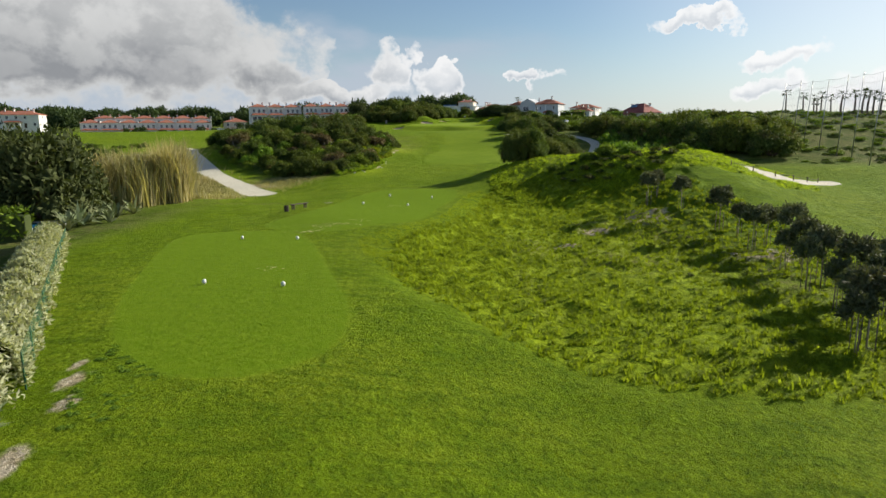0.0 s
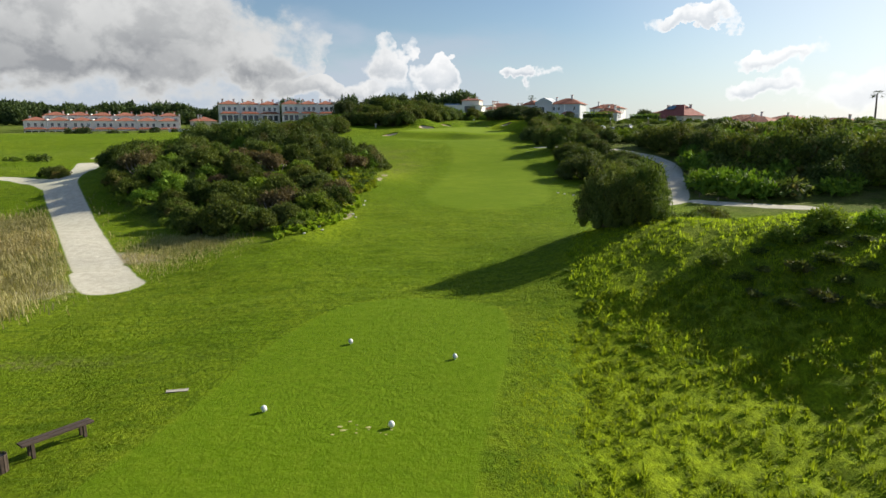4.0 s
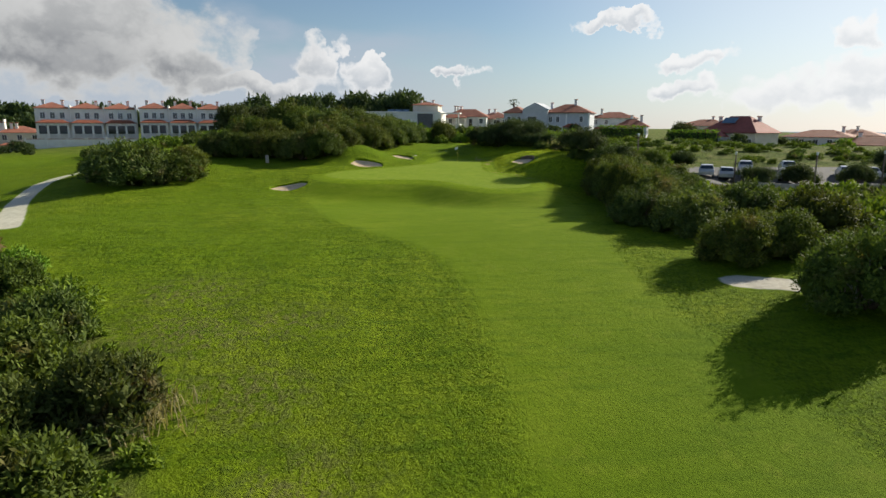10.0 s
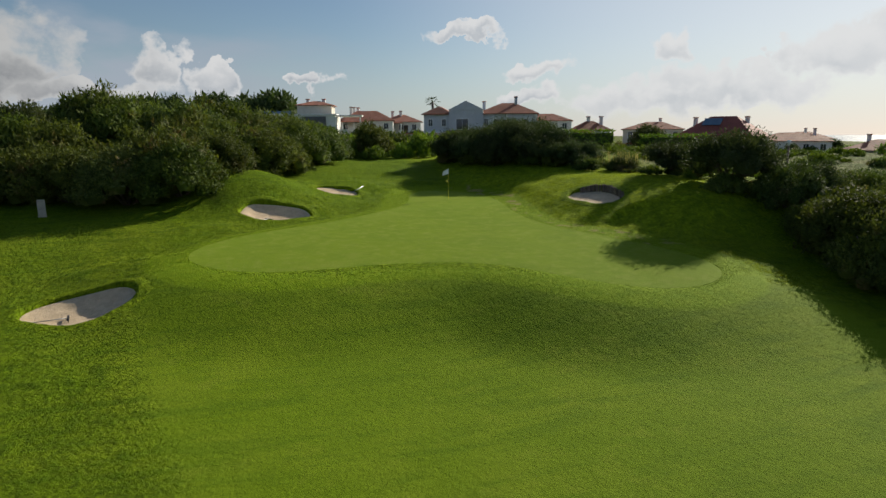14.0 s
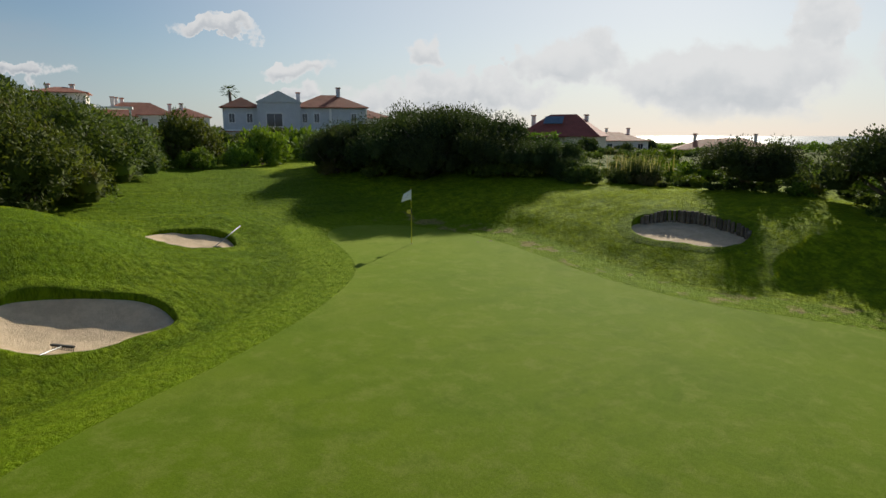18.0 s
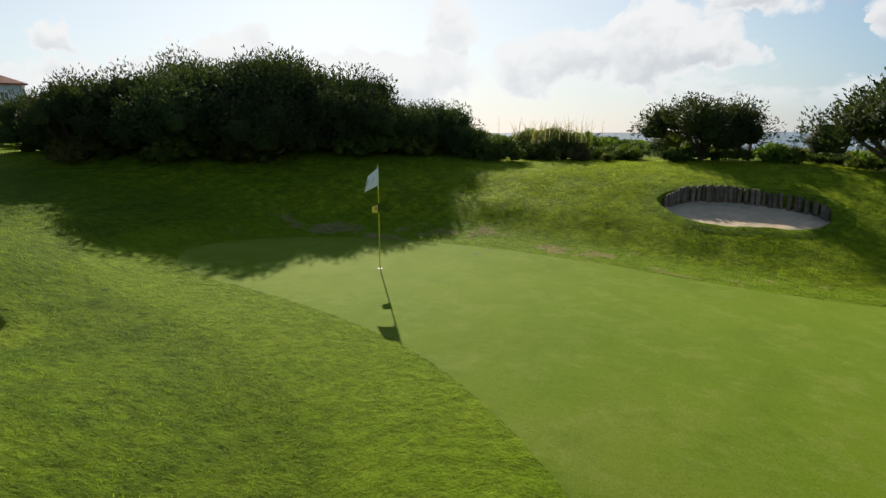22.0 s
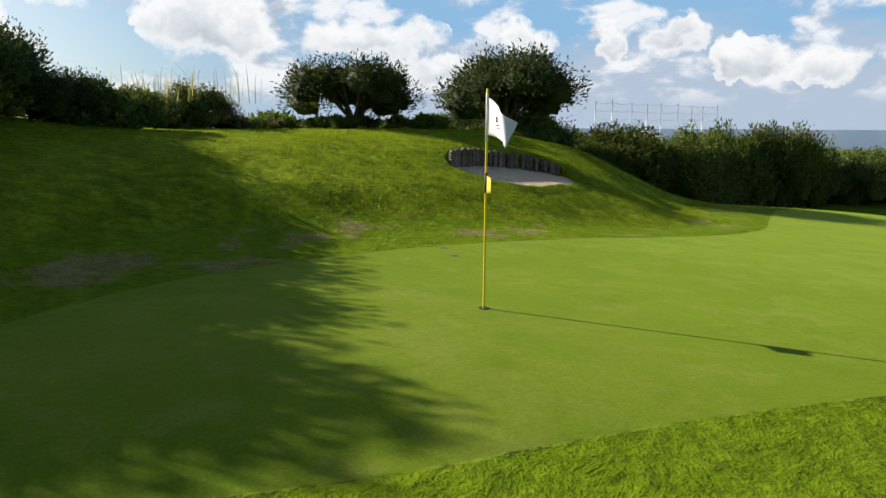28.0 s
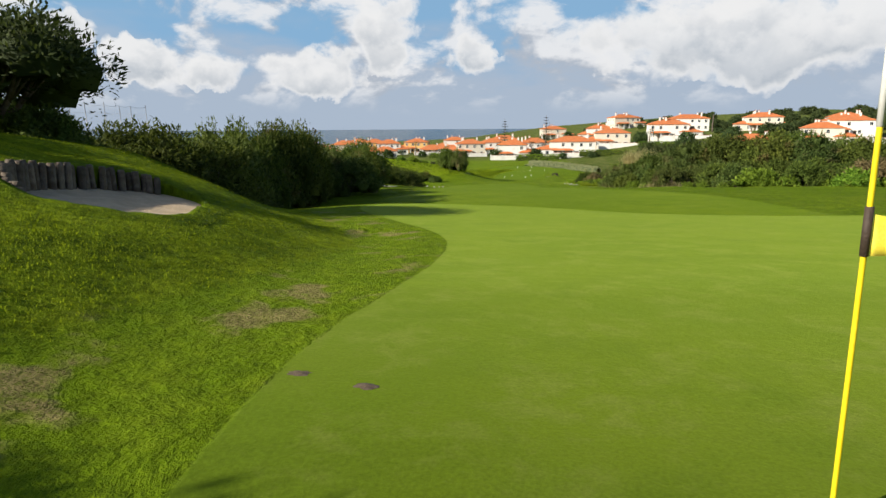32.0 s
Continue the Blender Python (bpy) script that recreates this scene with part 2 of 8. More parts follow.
def lattice(ix, iy, seed):
    h = (ix.astype(np.int64) * 374761393 + iy.astype(np.int64) * 668265263 + seed * 974634541) & 0x7FFFFFFF
    h = ((h ^ (h >> 13)) * 1274126177) & 0x7FFFFFFF
    return ((h ^ (h >> 16)) & 0xFFFF) / 65535.0


def vnoise(x, y, seed=0):
    """Smooth noise from -1 to 1, cells one unit wide."""
    fx, fy = np.floor(x), np.floor(y)
    u, v = x - fx, y - fy
    u, v = u * u * (3 - 2 * u), v * v * (3 - 2 * v)
    a, b = lattice(fx, fy, seed), lattice(fx + 1, fy, seed)
    c, d = lattice(fx, fy + 1, seed), lattice(fx + 1, fy + 1, seed)
    return ((a * (1 - u) + b * u) * (1 - v) + (c * (1 - u) + d * u) * v) * 2 - 1


# ---- materials ----
def material(name):
    m = bpy.data.materials.new(name)
    m.use_nodes = True
    nt = m.node_tree
    return m, nt, nt.nodes["Principled BSDF"]


def link(nt, a, b):
    nt.links.new(a, b)


def noise_tex(nt, vec, scale, detail=4.0, rough=0.55, dist=0.0):
    n = nt.nodes.new("ShaderNodeTexNoise")
    n.inputs["Scale"].default_value, n.inputs["Detail"].default_value = scale, detail
    n.inputs["Roughness"].default_value, n.inputs["Distortion"].default_value = rough, dist
    if vec is not None:
        link(nt, vec, n.inputs["Vector"])
    return n.outputs["Fac"]


def mapr(nt, v, lo, hi, a=0.0, b=1.0, smooth=True):
    n = nt.nodes.new("ShaderNodeMapRange")
    n.interpolation_type = "SMOOTHSTEP" if smooth else "LINEAR"
    for k, val in (("From Min", lo), ("From Max", hi), ("To Min", a), ("To Max", b)):
        n.inputs[k].default_value = val
    link(nt, v, n.inputs["Value"])
    return n.outputs["Result"]


def mixc(nt, fac, a, b, mode="MIX"):
    n = nt.nodes.new("ShaderNodeMixRGB")
    n.blend_type = mode
    for key, v in (("Fac", fac), ("Color1", a), ("Color2", b)):
        if isinstance(v, (int, float)):
            n.inputs[key].default_value = v
        elif isinstance(v, tuple):
            n.inputs[key].default_value = (*v, 1)
        else:
            link(nt, v, n.inputs[key])
    return n.outputs[0]


def mth(nt, op, a, b=0.0, clamp=False):
    n = nt.nodes.new("ShaderNodeMath")
    n.operation, n.use_clamp = op, clamp
    for i, v in enumerate((a, b)):
        if isinstance(v, (int, float)):
            n.inputs[i].default_value = v
        else:
            link(nt, v, n.inputs[i])
    return n.outputs[0]


def world_pos(nt):
    return nt.nodes.new("ShaderNodeNewGeometry").outputs["Position"]


def obj_pos(nt):
    return nt.nodes.new("ShaderNodeTexCoord").outputs["Object"]


def attr(nt, name):
    n = nt.nodes.new("ShaderNodeAttribute")
    n.attribute_name = name
    return n.outputs["Fac"]


def bump_to(nt, bsdf, height, strength, distance):
    n = nt.nodes.new("ShaderNodeBump")
    n.inputs["Strength"].default_value, n.inputs["Distance"].default_value = strength, distance
    link(nt, height, n.inputs["Height"])
    link(nt, n.outputs[0], bsdf.inputs["Normal"])


def surface(name, c1, c2, scale=6.0, rough=0.8, bump=0.3, dist=0.01, metal=0.0, stain=None, per_object=0.0):
    """A plain surface: two tones at two scales, grain and fine relief."""
    m, nt, b = material(name)
    p = obj_pos(nt)
    n1, n2 = noise_tex(nt, p, scale, 5), noise_tex(nt, p, scale * 9, 3)
    col = mixc(nt, mapr(nt, n1, 0.35, 0.65), c1, c2)
    col = mixc(nt, mapr(nt, n2, 0.3, 0.75, 0.0, 0.35), col, tuple(v * 0.7 for v in c1))
    if stain:
        col = mixc(nt, mapr(nt, noise_tex(nt, p, scale * 0.25, 6, 0.7), 0.52, 0.72, 0.0, 0.7), col, stain)
    if per_object:
        r = nt.nodes.new("ShaderNodeObjectInfo").outputs["Random"]
        h = nt.nodes.new("ShaderNodeHueSaturation")
        link(nt, mapr(nt, r, 0, 1, 1 - per_object, 1 + per_object, False), h.inputs["Value"])
        link(nt, col, h.inputs["Color"])
        col = h.outputs[0]
    link(nt, col, b.inputs["Base Color"])
    b.inputs["Roughness"].default_value, b.inputs["Metallic"].default_value = rough, metal
    if bump:
        bump_to(nt, b, n2, bump, dist)
    return m


def leaf_material(name, dark, light, dry=None, thin=0.35):
    """Foliage: tones vary by leaf and by plant; light comes through the leaves."""
    m, nt, b = material(name)
    isl = nt.nodes.new("ShaderNodeNewGeometry").outputs["Random Per Island"]
    rnd = nt.nodes.new("ShaderNodeObjectInfo").outputs["Random"]
    p = world_pos(nt)
    patch = noise_tex(nt, p, 0.8, 3)
    col = mixc(nt, isl, dark, light)
    col = mixc(nt, mapr(nt, patch, 0.35, 0.7, 0.0, 0.5), col, dark)
    if dry:
        col = mixc(nt, mapr(nt, noise_tex(nt, p, 0.5, 4), 0.56, 0.72, 0.0, 0.75), col, dry)
    h = nt.nodes.new("ShaderNodeHueSaturation")
    link(nt, mapr(nt, rnd, 0, 1, 0.480, 0.512, False), h.inputs["Hue"])
    link(nt, mapr(nt, mth(nt, "FRACT", mth(nt, "MULTIPLY", rnd, 7.3)), 0, 1, 0.76, 1.24, False), h.inputs["Value"])
    link(nt, col, h.inputs["Color"])
    link(nt, h.outputs[0], b.inputs["Base Color"])
    b.inputs["Roughness"].default_value = 0.70
    b.inputs["Specular IOR Level"].default_value = 0.14
    t = nt.nodes.new("ShaderNodeBsdfTranslucent")
    link(nt, mixc(nt, 1.0, h.outputs[0], (1.0, 1.0, 0.5), "MULTIPLY"), t.inputs["Color"])
    mx = nt.nodes.new("ShaderNodeMixShader")
    mx.inputs[0].default_value = thin
    link(nt, b.outputs[0], mx.inputs[1])
    link(nt, t.outputs[0], mx.inputs[2])
    link(nt, mx.outputs[0], nt.nodes["Material Output"].inputs["Surface"])
    return m


def ground_material():
    """Turf in its mowing heights, sandy tracks, bare earth and scrub, by the zones of the ground."""
    m, nt, b = material("turf")
    p = world_pos(nt)
    flat = nt.nodes.new("ShaderNodeMapping")
    flat.inputs["Scale"].default_value = (1, 1, 0.3)
    link(nt, p, flat.inputs["Vector"])
    p = flat.outputs[0]
    wide, mid, small, blade = noise_tex(nt, p, 0.06, 4), noise_tex(nt, p, 0.35, 5, 0.6), noise_tex(nt, p, 2.2, 5, 0.65), noise_tex(nt, p, 14.0, 4, 0.7)
    lay = nt.nodes.new("ShaderNodeMapping")
    lay.inputs["Rotation"].default_value, lay.inputs["Scale"].default_value = (0, 0, 0.5), (1.5, 1.0, 1.0)
    link(nt, p, lay.inputs["Vector"])
    tuft = noise_tex(nt, lay.outputs[0], 1.6, 6, 0.72, 0.6)
    g, t, f, pth = attr(nt, "sd_green"), attr(nt, "sd_tee"), attr(nt, "sd_fairway"), attr(nt, "sd_path")
    bare, scrub, lush = attr(nt, "bare"), attr(nt, "scrub"), attr(nt, "lush")
    jit = mth(nt, "MULTIPLY", mth(nt, "SUBTRACT", blade, 0.5), 0.14)
    jit2 = mth(nt, "MULTIPLY", mth(nt, "SUBTRACT", small, 0.5), 1.2)
    streak_map = nt.nodes.new("ShaderNodeMapping")
    streak_map.inputs["Rotation"].default_value, streak_map.inputs["Scale"].default_value = (0, 0, 0.25), (0.35, 1.5, 1.0)
    link(nt, p, streak_map.inputs["Vector"])
    streak = noise_tex(nt, streak_map.outputs[0], 1.1, 5, 0.6, 0.4)
    grain = noise_tex(nt, p, 38.0, 3, 0.75)
    patchy = noise_tex(nt, p, 0.8, 6, 0.68, 0.25)
    # rough
    col = mixc(nt, mapr(nt, mid, 0.3, 0.7), (0.106, 0.171, 0.005), (0.151, 0.212, 0.010))
    col = mixc(nt, mapr(nt, wide, 0.4, 0.65, 0.0, 0.6), col, (0.090, 0.167, 0.003))
    col = mixc(nt, mapr(nt, streak, 0.46, 0.68, 0.0, 0.8), col, (0.063, 0.120, 0.004))
    col = mixc(nt, mapr(nt, tuft, 0.45, 0.66, 0.0, 0.75), col, (0.054, 0.108, 0.004))
    col = mixc(nt, mapr(nt, blade, 0.55, 0.8, 0.0, 0.45), col, (0.19, 0.235, 0.028))
    col = mixc(nt, mth(nt, "MULTIPLY", lush, mapr(nt, small, 0.35, 0.65, 0.2, 0.9)), col, (0.265, 0.355, 0.012))
    # fairway: shorter, paler, its edge hardly told from the rough
    fa = mixc(nt, mapr(nt, mid, 0.3, 0.7), (0.102, 0.166, 0.005), (0.130, 0.190, 0.010))
    fa = mixc(nt, mapr(nt, streak, 0.45, 0.68, 0.0, 0.75), fa, (0.070, 0.128, 0.005))
    fa = mixc(nt, mapr(nt, wide, 0.42, 0.62, 0.0, 0.6), fa, (0.080, 0.140, 0.004))
    fa = mixc(nt, mapr(nt, patchy, 0.52, 0.72, 0.0, 0.6), fa, (0.152, 0.198, 0.017))
    col = mixc(nt, mapr(nt, mth(nt, "ADD", f, mth(nt, "MULTIPLY", jit2, 2.0)), 0.7, -0.7, 0.0, 0.85), col, fa)
    te = mixc(nt, mapr(nt, small, 0.35, 0.7), (0.078, 0.147, 0.003), (0.098, 0.165, 0.006))
    te = mixc(nt, mapr(nt, streak, 0.50, 0.72, 0.0, 0.45), te, (0.069, 0.131, 0.003))
    te = mixc(nt, mapr(nt, patchy, 0.58, 0.78, 0.0, 0.5), te, (0.130, 0.171, 0.013))
    col = mixc(nt, mapr(nt, mth(nt, "ADD", t, mth(nt, "ADD", jit, mth(nt, "MULTIPLY", jit2, 0.2))), 0.15, -0.15, 0.0, 0.9), col, te)
    # collar and putting surface
    co = mixc(nt, mapr(nt, small, 0.4, 0.65), (0.124, 0.204, 0.005), (0.154, 0.232, 0.008))
    co = mixc(nt, mapr(nt, patchy, 0.50, 0.70, 0.0, 0.6), co, (0.096, 0.168, 0.004))
    spot = mapr(nt, noise_tex(nt, p, 1.1, 4, 0.6, 0.3), 0.53, 0.64, 0.0, 0.9)
    co = mixc(nt, mth(nt, "MULTIPLY", attr(nt, "dry"), mth(nt, "MULTIPLY", spot, mapr(nt, grain, 0.35, 0.55, 0.35, 1.0))), co, (0.27, 0.21, 0.095))
    col = mixc(nt, mapr(nt, mth(nt, "ADD", g, mth(nt, "MULTIPLY", jit2, 0.35)), 2.0, 1.6), col, co)
    gr = mixc(nt, mapr(nt, mid, 0.3, 0.7), (0.072, 0.124, 0.005), (0.093, 0.142, 0.006))
    gr = mixc(nt, mapr(nt, streak, 0.45, 0.75, 0.0, 0.5), gr, (0.060, 0.101, 0.004))
    gr = mixc(nt, mapr(nt, small, 0.5, 0.78, 0.0, 0.3), gr, (0.110, 0.149, 0.013))
    gr = mixc(nt, mth(nt, "MULTIPLY", mapr(nt, noise_tex(nt, p, 0.16, 3), 0.50, 0.66), mapr(nt, streak, 0.35, 0.65, 0.1, 0.55)), gr, (0.133, 0.163, 0.025))
    gr = mixc(nt, mapr(nt, noise_tex(nt, p, 1.7, 6, 0.72, 0.2), 0.46, 0.68, 0.0, 0.75), gr, (0.132, 0.163, 0.027))
    gr = mixc(nt, mapr(nt, patchy, 0.48, 0.72, 0.0, 0.75), gr, (0.058, 0.104, 0.004))
    gr = mixc(nt, mapr(nt, noise_tex(nt, p, 2.6, 5, 0.7, 0.5), 0.62, 0.74, 0.0, 0.25), gr, (0.163, 0.174, 0.040))
    on_green = mapr(nt, mth(nt, "ADD", g, mth(nt, "MULTIPLY", jit, 0.5)), 0.03, -0.03)
    col = mixc(nt, on_green, col, gr)
    # scrub, bare ground, tracks
    sc = mixc(nt, mapr(nt, mid, 0.35, 0.65), (0.040, 0.062, 0.015), (0.115, 0.112, 0.048))
    col = mixc(nt, mth(nt, "MULTIPLY", scrub, mapr(nt, small, 0.3, 0.6, 0.5, 1.0)), col, sc)
    ba = mixc(nt, mapr(nt, small, 0.35, 0.65), (0.30, 0.24, 0.15), (0.46, 0.41, 0.32))
    col = mixc(nt, mapr(nt, mth(nt, "ADD", bare, mth(nt, "MULTIPLY", jit2, 0.6)), 0.42, 0.75), col, ba)
    worn = mth(nt, "MULTIPLY", attr(nt, "worn"), mapr(nt, tuft, 0.42, 0.62, 0.0, 1.0))
    col = mixc(nt, mth(nt, "MULTIPLY", worn, 0.6), col, mixc(nt, mapr(nt, blade, 0.4, 0.6), (0.12, 0.090, 0.045), (0.20, 0.165, 0.085)))
    pa = mixc(nt, mapr(nt, small, 0.3, 0.7), (0.46, 0.42, 0.36), (0.58, 0.55, 0.49))
    pa = mixc(nt, mapr(nt, blade, 0.5, 0.75, 0.0, 0.4), pa, (0.36, 0.31, 0.25))
    on_path = mapr(nt, mth(nt, "ADD", pth, mth(nt, "MULTIPLY", jit2, 0.3)), 0.1, -0.1)
    col = mixc(nt, on_path, col, pa)
    b.inputs["Roughness"].default_value = 0.85
    b.inputs["Specular IOR Level"].default_value = 0.03
    link(nt, mth(nt, "ADD", mth(nt, "MULTIPLY", on_green, 0.20), 0.08), b.inputs["Sheen Weight"])
    b.inputs["Sheen Roughness"].default_value = 0.45      # blade tips catch low light
    b.inputs["Sheen Tint"].default_value = (0.55, 0.75, 0.10, 1)
    # how shaggy the grass stands: rough 1, collar, fairway and tee less, the green hardly
    shag = mapr(nt, f, -0.5, 0.8, 0.17, 1.0)
    shag = mth(nt, "MINIMUM", shag, mapr(nt, t, -0.1, 0.4, 0.30, 1.0))
    shag = mth(nt, "MINIMUM", shag, mapr(nt, g, 1.4, 2.2, 0.75, 1.0))
    shag = mth(nt, "MINIMUM", shag, mapr(nt, g, -0.03, 0.03, 0.035, 1.0))
    shag = mth(nt, "MINIMUM", shag, mapr(nt, pth, 0.0, 0.3, 0.10, 1.0))
    fleck = noise_tex(nt, lay.outputs[0], 5.0, 6, 0.78)
    con = mth(nt, "MULTIPLY", mapr(nt, fleck, 0.32, 0.68, -0.55, 0.55, False), shag)
    con = mth(nt, "ADD", con, mapr(nt, grain, 0.3, 0.7, -0.22, 0.22, False))
    con = mth(nt, "ADD", con, 1.0)
    hs = nt.nodes.new("ShaderNodeHueSaturation")
    hs.inputs["Saturation"].default_value, hs.inputs["Hue"].default_value = 1.0, 0.495
    link(nt, con, hs.inputs["Value"])
    link(nt, col, hs.inputs["Color"])
    link(nt, hs.outputs[0], b.inputs["Base Color"])
    # relief: tussocks in the rough, hardly any on mown turf
    hgt = mth(nt, "ADD", mth(nt, "MULTIPLY", mth(nt, "SUBTRACT", tuft, 0.5), 0.7), mth(nt, "ADD", mth(nt, "MULTIPLY", mth(nt, "SUBTRACT", small, 0.5), 0.5), mth(nt, "MULTIPLY", mth(nt, "SUBTRACT", blade, 0.5), 0.30)))
    hgt = mth(nt, "ADD", hgt, mth(nt, "MULTIPLY", mth(nt, "SUBTRACT", fleck, 0.5), 0.5))
    hgt = mth(nt, "MULTIPLY", hgt, shag)
    bump_to(nt, b, mth(nt, "ADD", hgt, mth(nt, "MULTIPLY", mth(nt, "SUBTRACT", grain, 0.5), 0.012)), 1.0, 0.24)
    return m


def sand_material():
    m, nt, b = material("bunker_sand")
    p = world_pos(nt)
    rake = nt.nodes.new("ShaderNodeTexWave")
    rake.inputs["Scale"].default_value, rake.inputs["Distortion"].default_value = 3.0, 6.0
    link(nt, p, rake.inputs["Vector"])
    n1, n2 = noise_tex(nt, p, 3.0, 6, 0.65), noise_tex(nt, p, 22.0, 5, 0.7)
    col = mixc(nt, mapr(nt, n1, 0.35, 0.65), (0.66, 0.51, 0.34), (0.54, 0.41, 0.27))
    col = mixc(nt, mapr(nt, n2, 0.55, 0.8, 0.0, 0.4), col, (0.36, 0.28, 0.19))
    link(nt, col, b.inputs["Base Color"])
    b.inputs["Roughness"].default_value = 0.95
    bump_to(nt, b, mth(nt, "ADD", mth(nt, "MULTIPLY", n2, 0.8), mth(nt, "ADD", mth(nt, "MULTIPLY", n1, 0.6), mth(nt, "MULTIPLY", rake.outputs["Fac"], 0.05))), 0.8, 0.06)
    return m


def sea_material():
    m, nt, b = material("sea_water")
    p = world_pos(nt)
    n = noise_tex(nt, p, 0.25, 6, 0.7)
    b.inputs["Base Color"].default_value = (0.012, 0.045, 0.075, 1)
    b.inputs["Roughness"].default_value = 0.25
    b.inputs["IOR"].default_value = 1.33
    bump_to(nt, b, n, 0.6, 0.9)
    foam = mapr(nt, noise_tex(nt, p, 0.02, 5, 0.7, 0.8), 0.66, 0.72, 0.0, 0.8)
    link(nt, mixc(nt, foam, (0.012, 0.045, 0.075), (0.7, 0.72, 0.72)), b.inputs["Base Color"])
    return m


def pond_material():
    m, nt, b = material("pond_water")
    b.inputs["Base Color"].default_value = (0.05, 0.055, 0.05, 1)
    b.inputs["Roughness"].default_value = 0.12
    b.inputs["IOR"].default_value = 1.33
    bump_to(nt, b, noise_tex(nt, world_pos(nt), 1.2, 5, 0.65), 0.3, 0.06)
    return m


def glass_material():
    m, nt, b = material("window_glass")
    b.inputs["Base Color"].default_value = (0.03, 0.04, 0.05, 1)
    b.inputs["Roughness"].default_value = 0.06
    b.inputs["Specular IOR Level"].default_value = 0.8
    return m


def tile_material(name, c1, c2):
    """Clay roof tiles: ribs down the slope and rows across it."""
    m, nt, b = material(name)
    p = obj_pos(nt)
    n1, n2 = noise_tex(nt, p, 0.9, 4), noise_tex(nt, p, 9.0, 3)
    wv = nt.nodes.new("ShaderNodeTexWave")
    wv.bands_direction = "DIAGONAL"
    wv.inputs["Scale"].default_value, wv.inputs["Distortion"].default_value = 1.4, 0.6
    link(nt, p, wv.inputs["Vector"])
    col = mixc(nt, mapr(nt, n1, 0.35, 0.65), c1, c2)
    col = mixc(nt, mapr(nt, n2, 0.45, 0.75, 0.0, 0.5), col, tuple(v * 0.6 for v in c1))
    link(nt, col, b.inputs["Base Color"])
    b.inputs["Roughness"].default_value = 0.8
    bump_to(nt, b, mth(nt, "ADD", wv.outputs["Fac"], n2), 0.5, 0.04)
    return m


TURF, SAND, SEA, POND, GLASS = ground_material(), sand_material(), sea_material(), pond_material(), glass_material()
WALL_WHITE = surface("white_render", (0.72, 0.71, 0.68), (0.78, 0.77, 0.75), 1.5, 0.85, 0.15, 0.005, stain=(0.52, 0.50, 0.47))
WALL_CREAM = surface("cream_render", (0.66, 0.60, 0.50), (0.72, 0.66, 0.56), 1.5, 0.85, 0.15, 0.005, stain=(0.5, 0.45, 0.38))
WALL_BLUE = surface("pale_blue_render", (0.50, 0.53, 0.57), (0.56, 0.59, 0.63), 1.5, 0.85, 0.15, 0.005, stain=(0.44, 0.46, 0.48))
WALL_OCHRE = surface("ochre_render", (0.70, 0.42, 0.14), (0.76, 0.48, 0.18), 1.5, 0.85, 0.15, 0.005)
WALL_GREY = surface("grey_panel", (0.10, 0.10, 0.11), (0.13, 0.13, 0.14), 1.5, 0.7, 0.1, 0.005)
STONE = surface("garden_stone", (0.36, 0.32, 0.27), (0.46, 0.42, 0.36), 3.0, 0.9, 0.6, 0.03, stain=(0.25, 0.22, 0.18))
ROOF_TILE = tile_material("clay_tiles", (0.36, 0.135, 0.080), (0.29, 0.105, 0.062))
ROOF_DARK = tile_material("old_clay_tiles", (0.30, 0.09, 0.045), (0.24, 0.075, 0.04))
WOOD_DARK = surface("weathered_posts", (0.10, 0.075, 0.055), (0.19, 0.155, 0.125), 7.0, 0.9, 0.8, 0.02, per_object=0.35)
WOOD_BENCH = surface("dark_bench_wood", (0.045, 0.03, 0.022), (0.075, 0.05, 0.036), 9.0, 0.7, 0.5, 0.008)
BARK = surface("bark", (0.11, 0.085, 0.065), (0.19, 0.155, 0.125), 8.0, 0.9, 0.8, 0.02)
PALE_BARK = surface("pale_stems", (0.26, 0.22, 0.18), (0.36, 0.31, 0.26), 8.0, 0.9, 0.6, 0.02)
WHITE_PAINT = surface("white_paint", (0.78, 0.78, 0.77), (0.82, 0.82, 0.81), 3.0, 0.5, 0.05, 0.002)
YELLOW = surface("yellow_fibreglass", (0.80, 0.62, 0.015), (0.86, 0.68, 0.025), 4.0, 0.35, 0.03, 0.001)
CLOTH_WHITE = surface("white_flag_cloth", (0.80, 0.80, 0.82), (0.84, 0.84, 0.86), 12.0, 0.8, 0.2, 0.002)
CLOTH_YELLOW = surface("yellow_flag_cloth", (0.80, 0.66, 0.05), (0.84, 0.70, 0.10), 12.0, 0.8, 0.2, 0.002)
INK = surface("dark_print", (0.03, 0.035, 0.05), (0.05, 0.055, 0.07), 12.0, 0.7, 0.0)
METAL = surface("grey_metal", (0.35, 0.36, 0.37), (0.42, 0.43, 0.44), 8.0, 0.4, 0.1, 0.002, metal=0.8)
DARK = surface("black_rubber", (0.02, 0.02, 0.022), (0.03, 0.03, 0.032), 8.0, 0.6, 0.1, 0.002)
ASPHALT = surface("asphalt", (0.045, 0.045, 0.047), (0.07, 0.07, 0.07), 2.0, 0.9, 0.5, 0.01)
SOLAR = surface("solar_panel", (0.10, 0.16, 0.24), (0.13, 0.20, 0.28), 1.0, 0.15, 0.0)
LEAF_DUNE = leaf_material("juniper_sprays", (0.042, 0.066, 0.012), (0.150, 0.195, 0.034), (0.17, 0.13, 0.05), 0.36)
LEAF_MIXED = leaf_material("mixed_scrub_leaves", (0.048, 0.080, 0.018), (0.155, 0.205, 0.050), (0.21, 0.16, 0.08), 0.36)
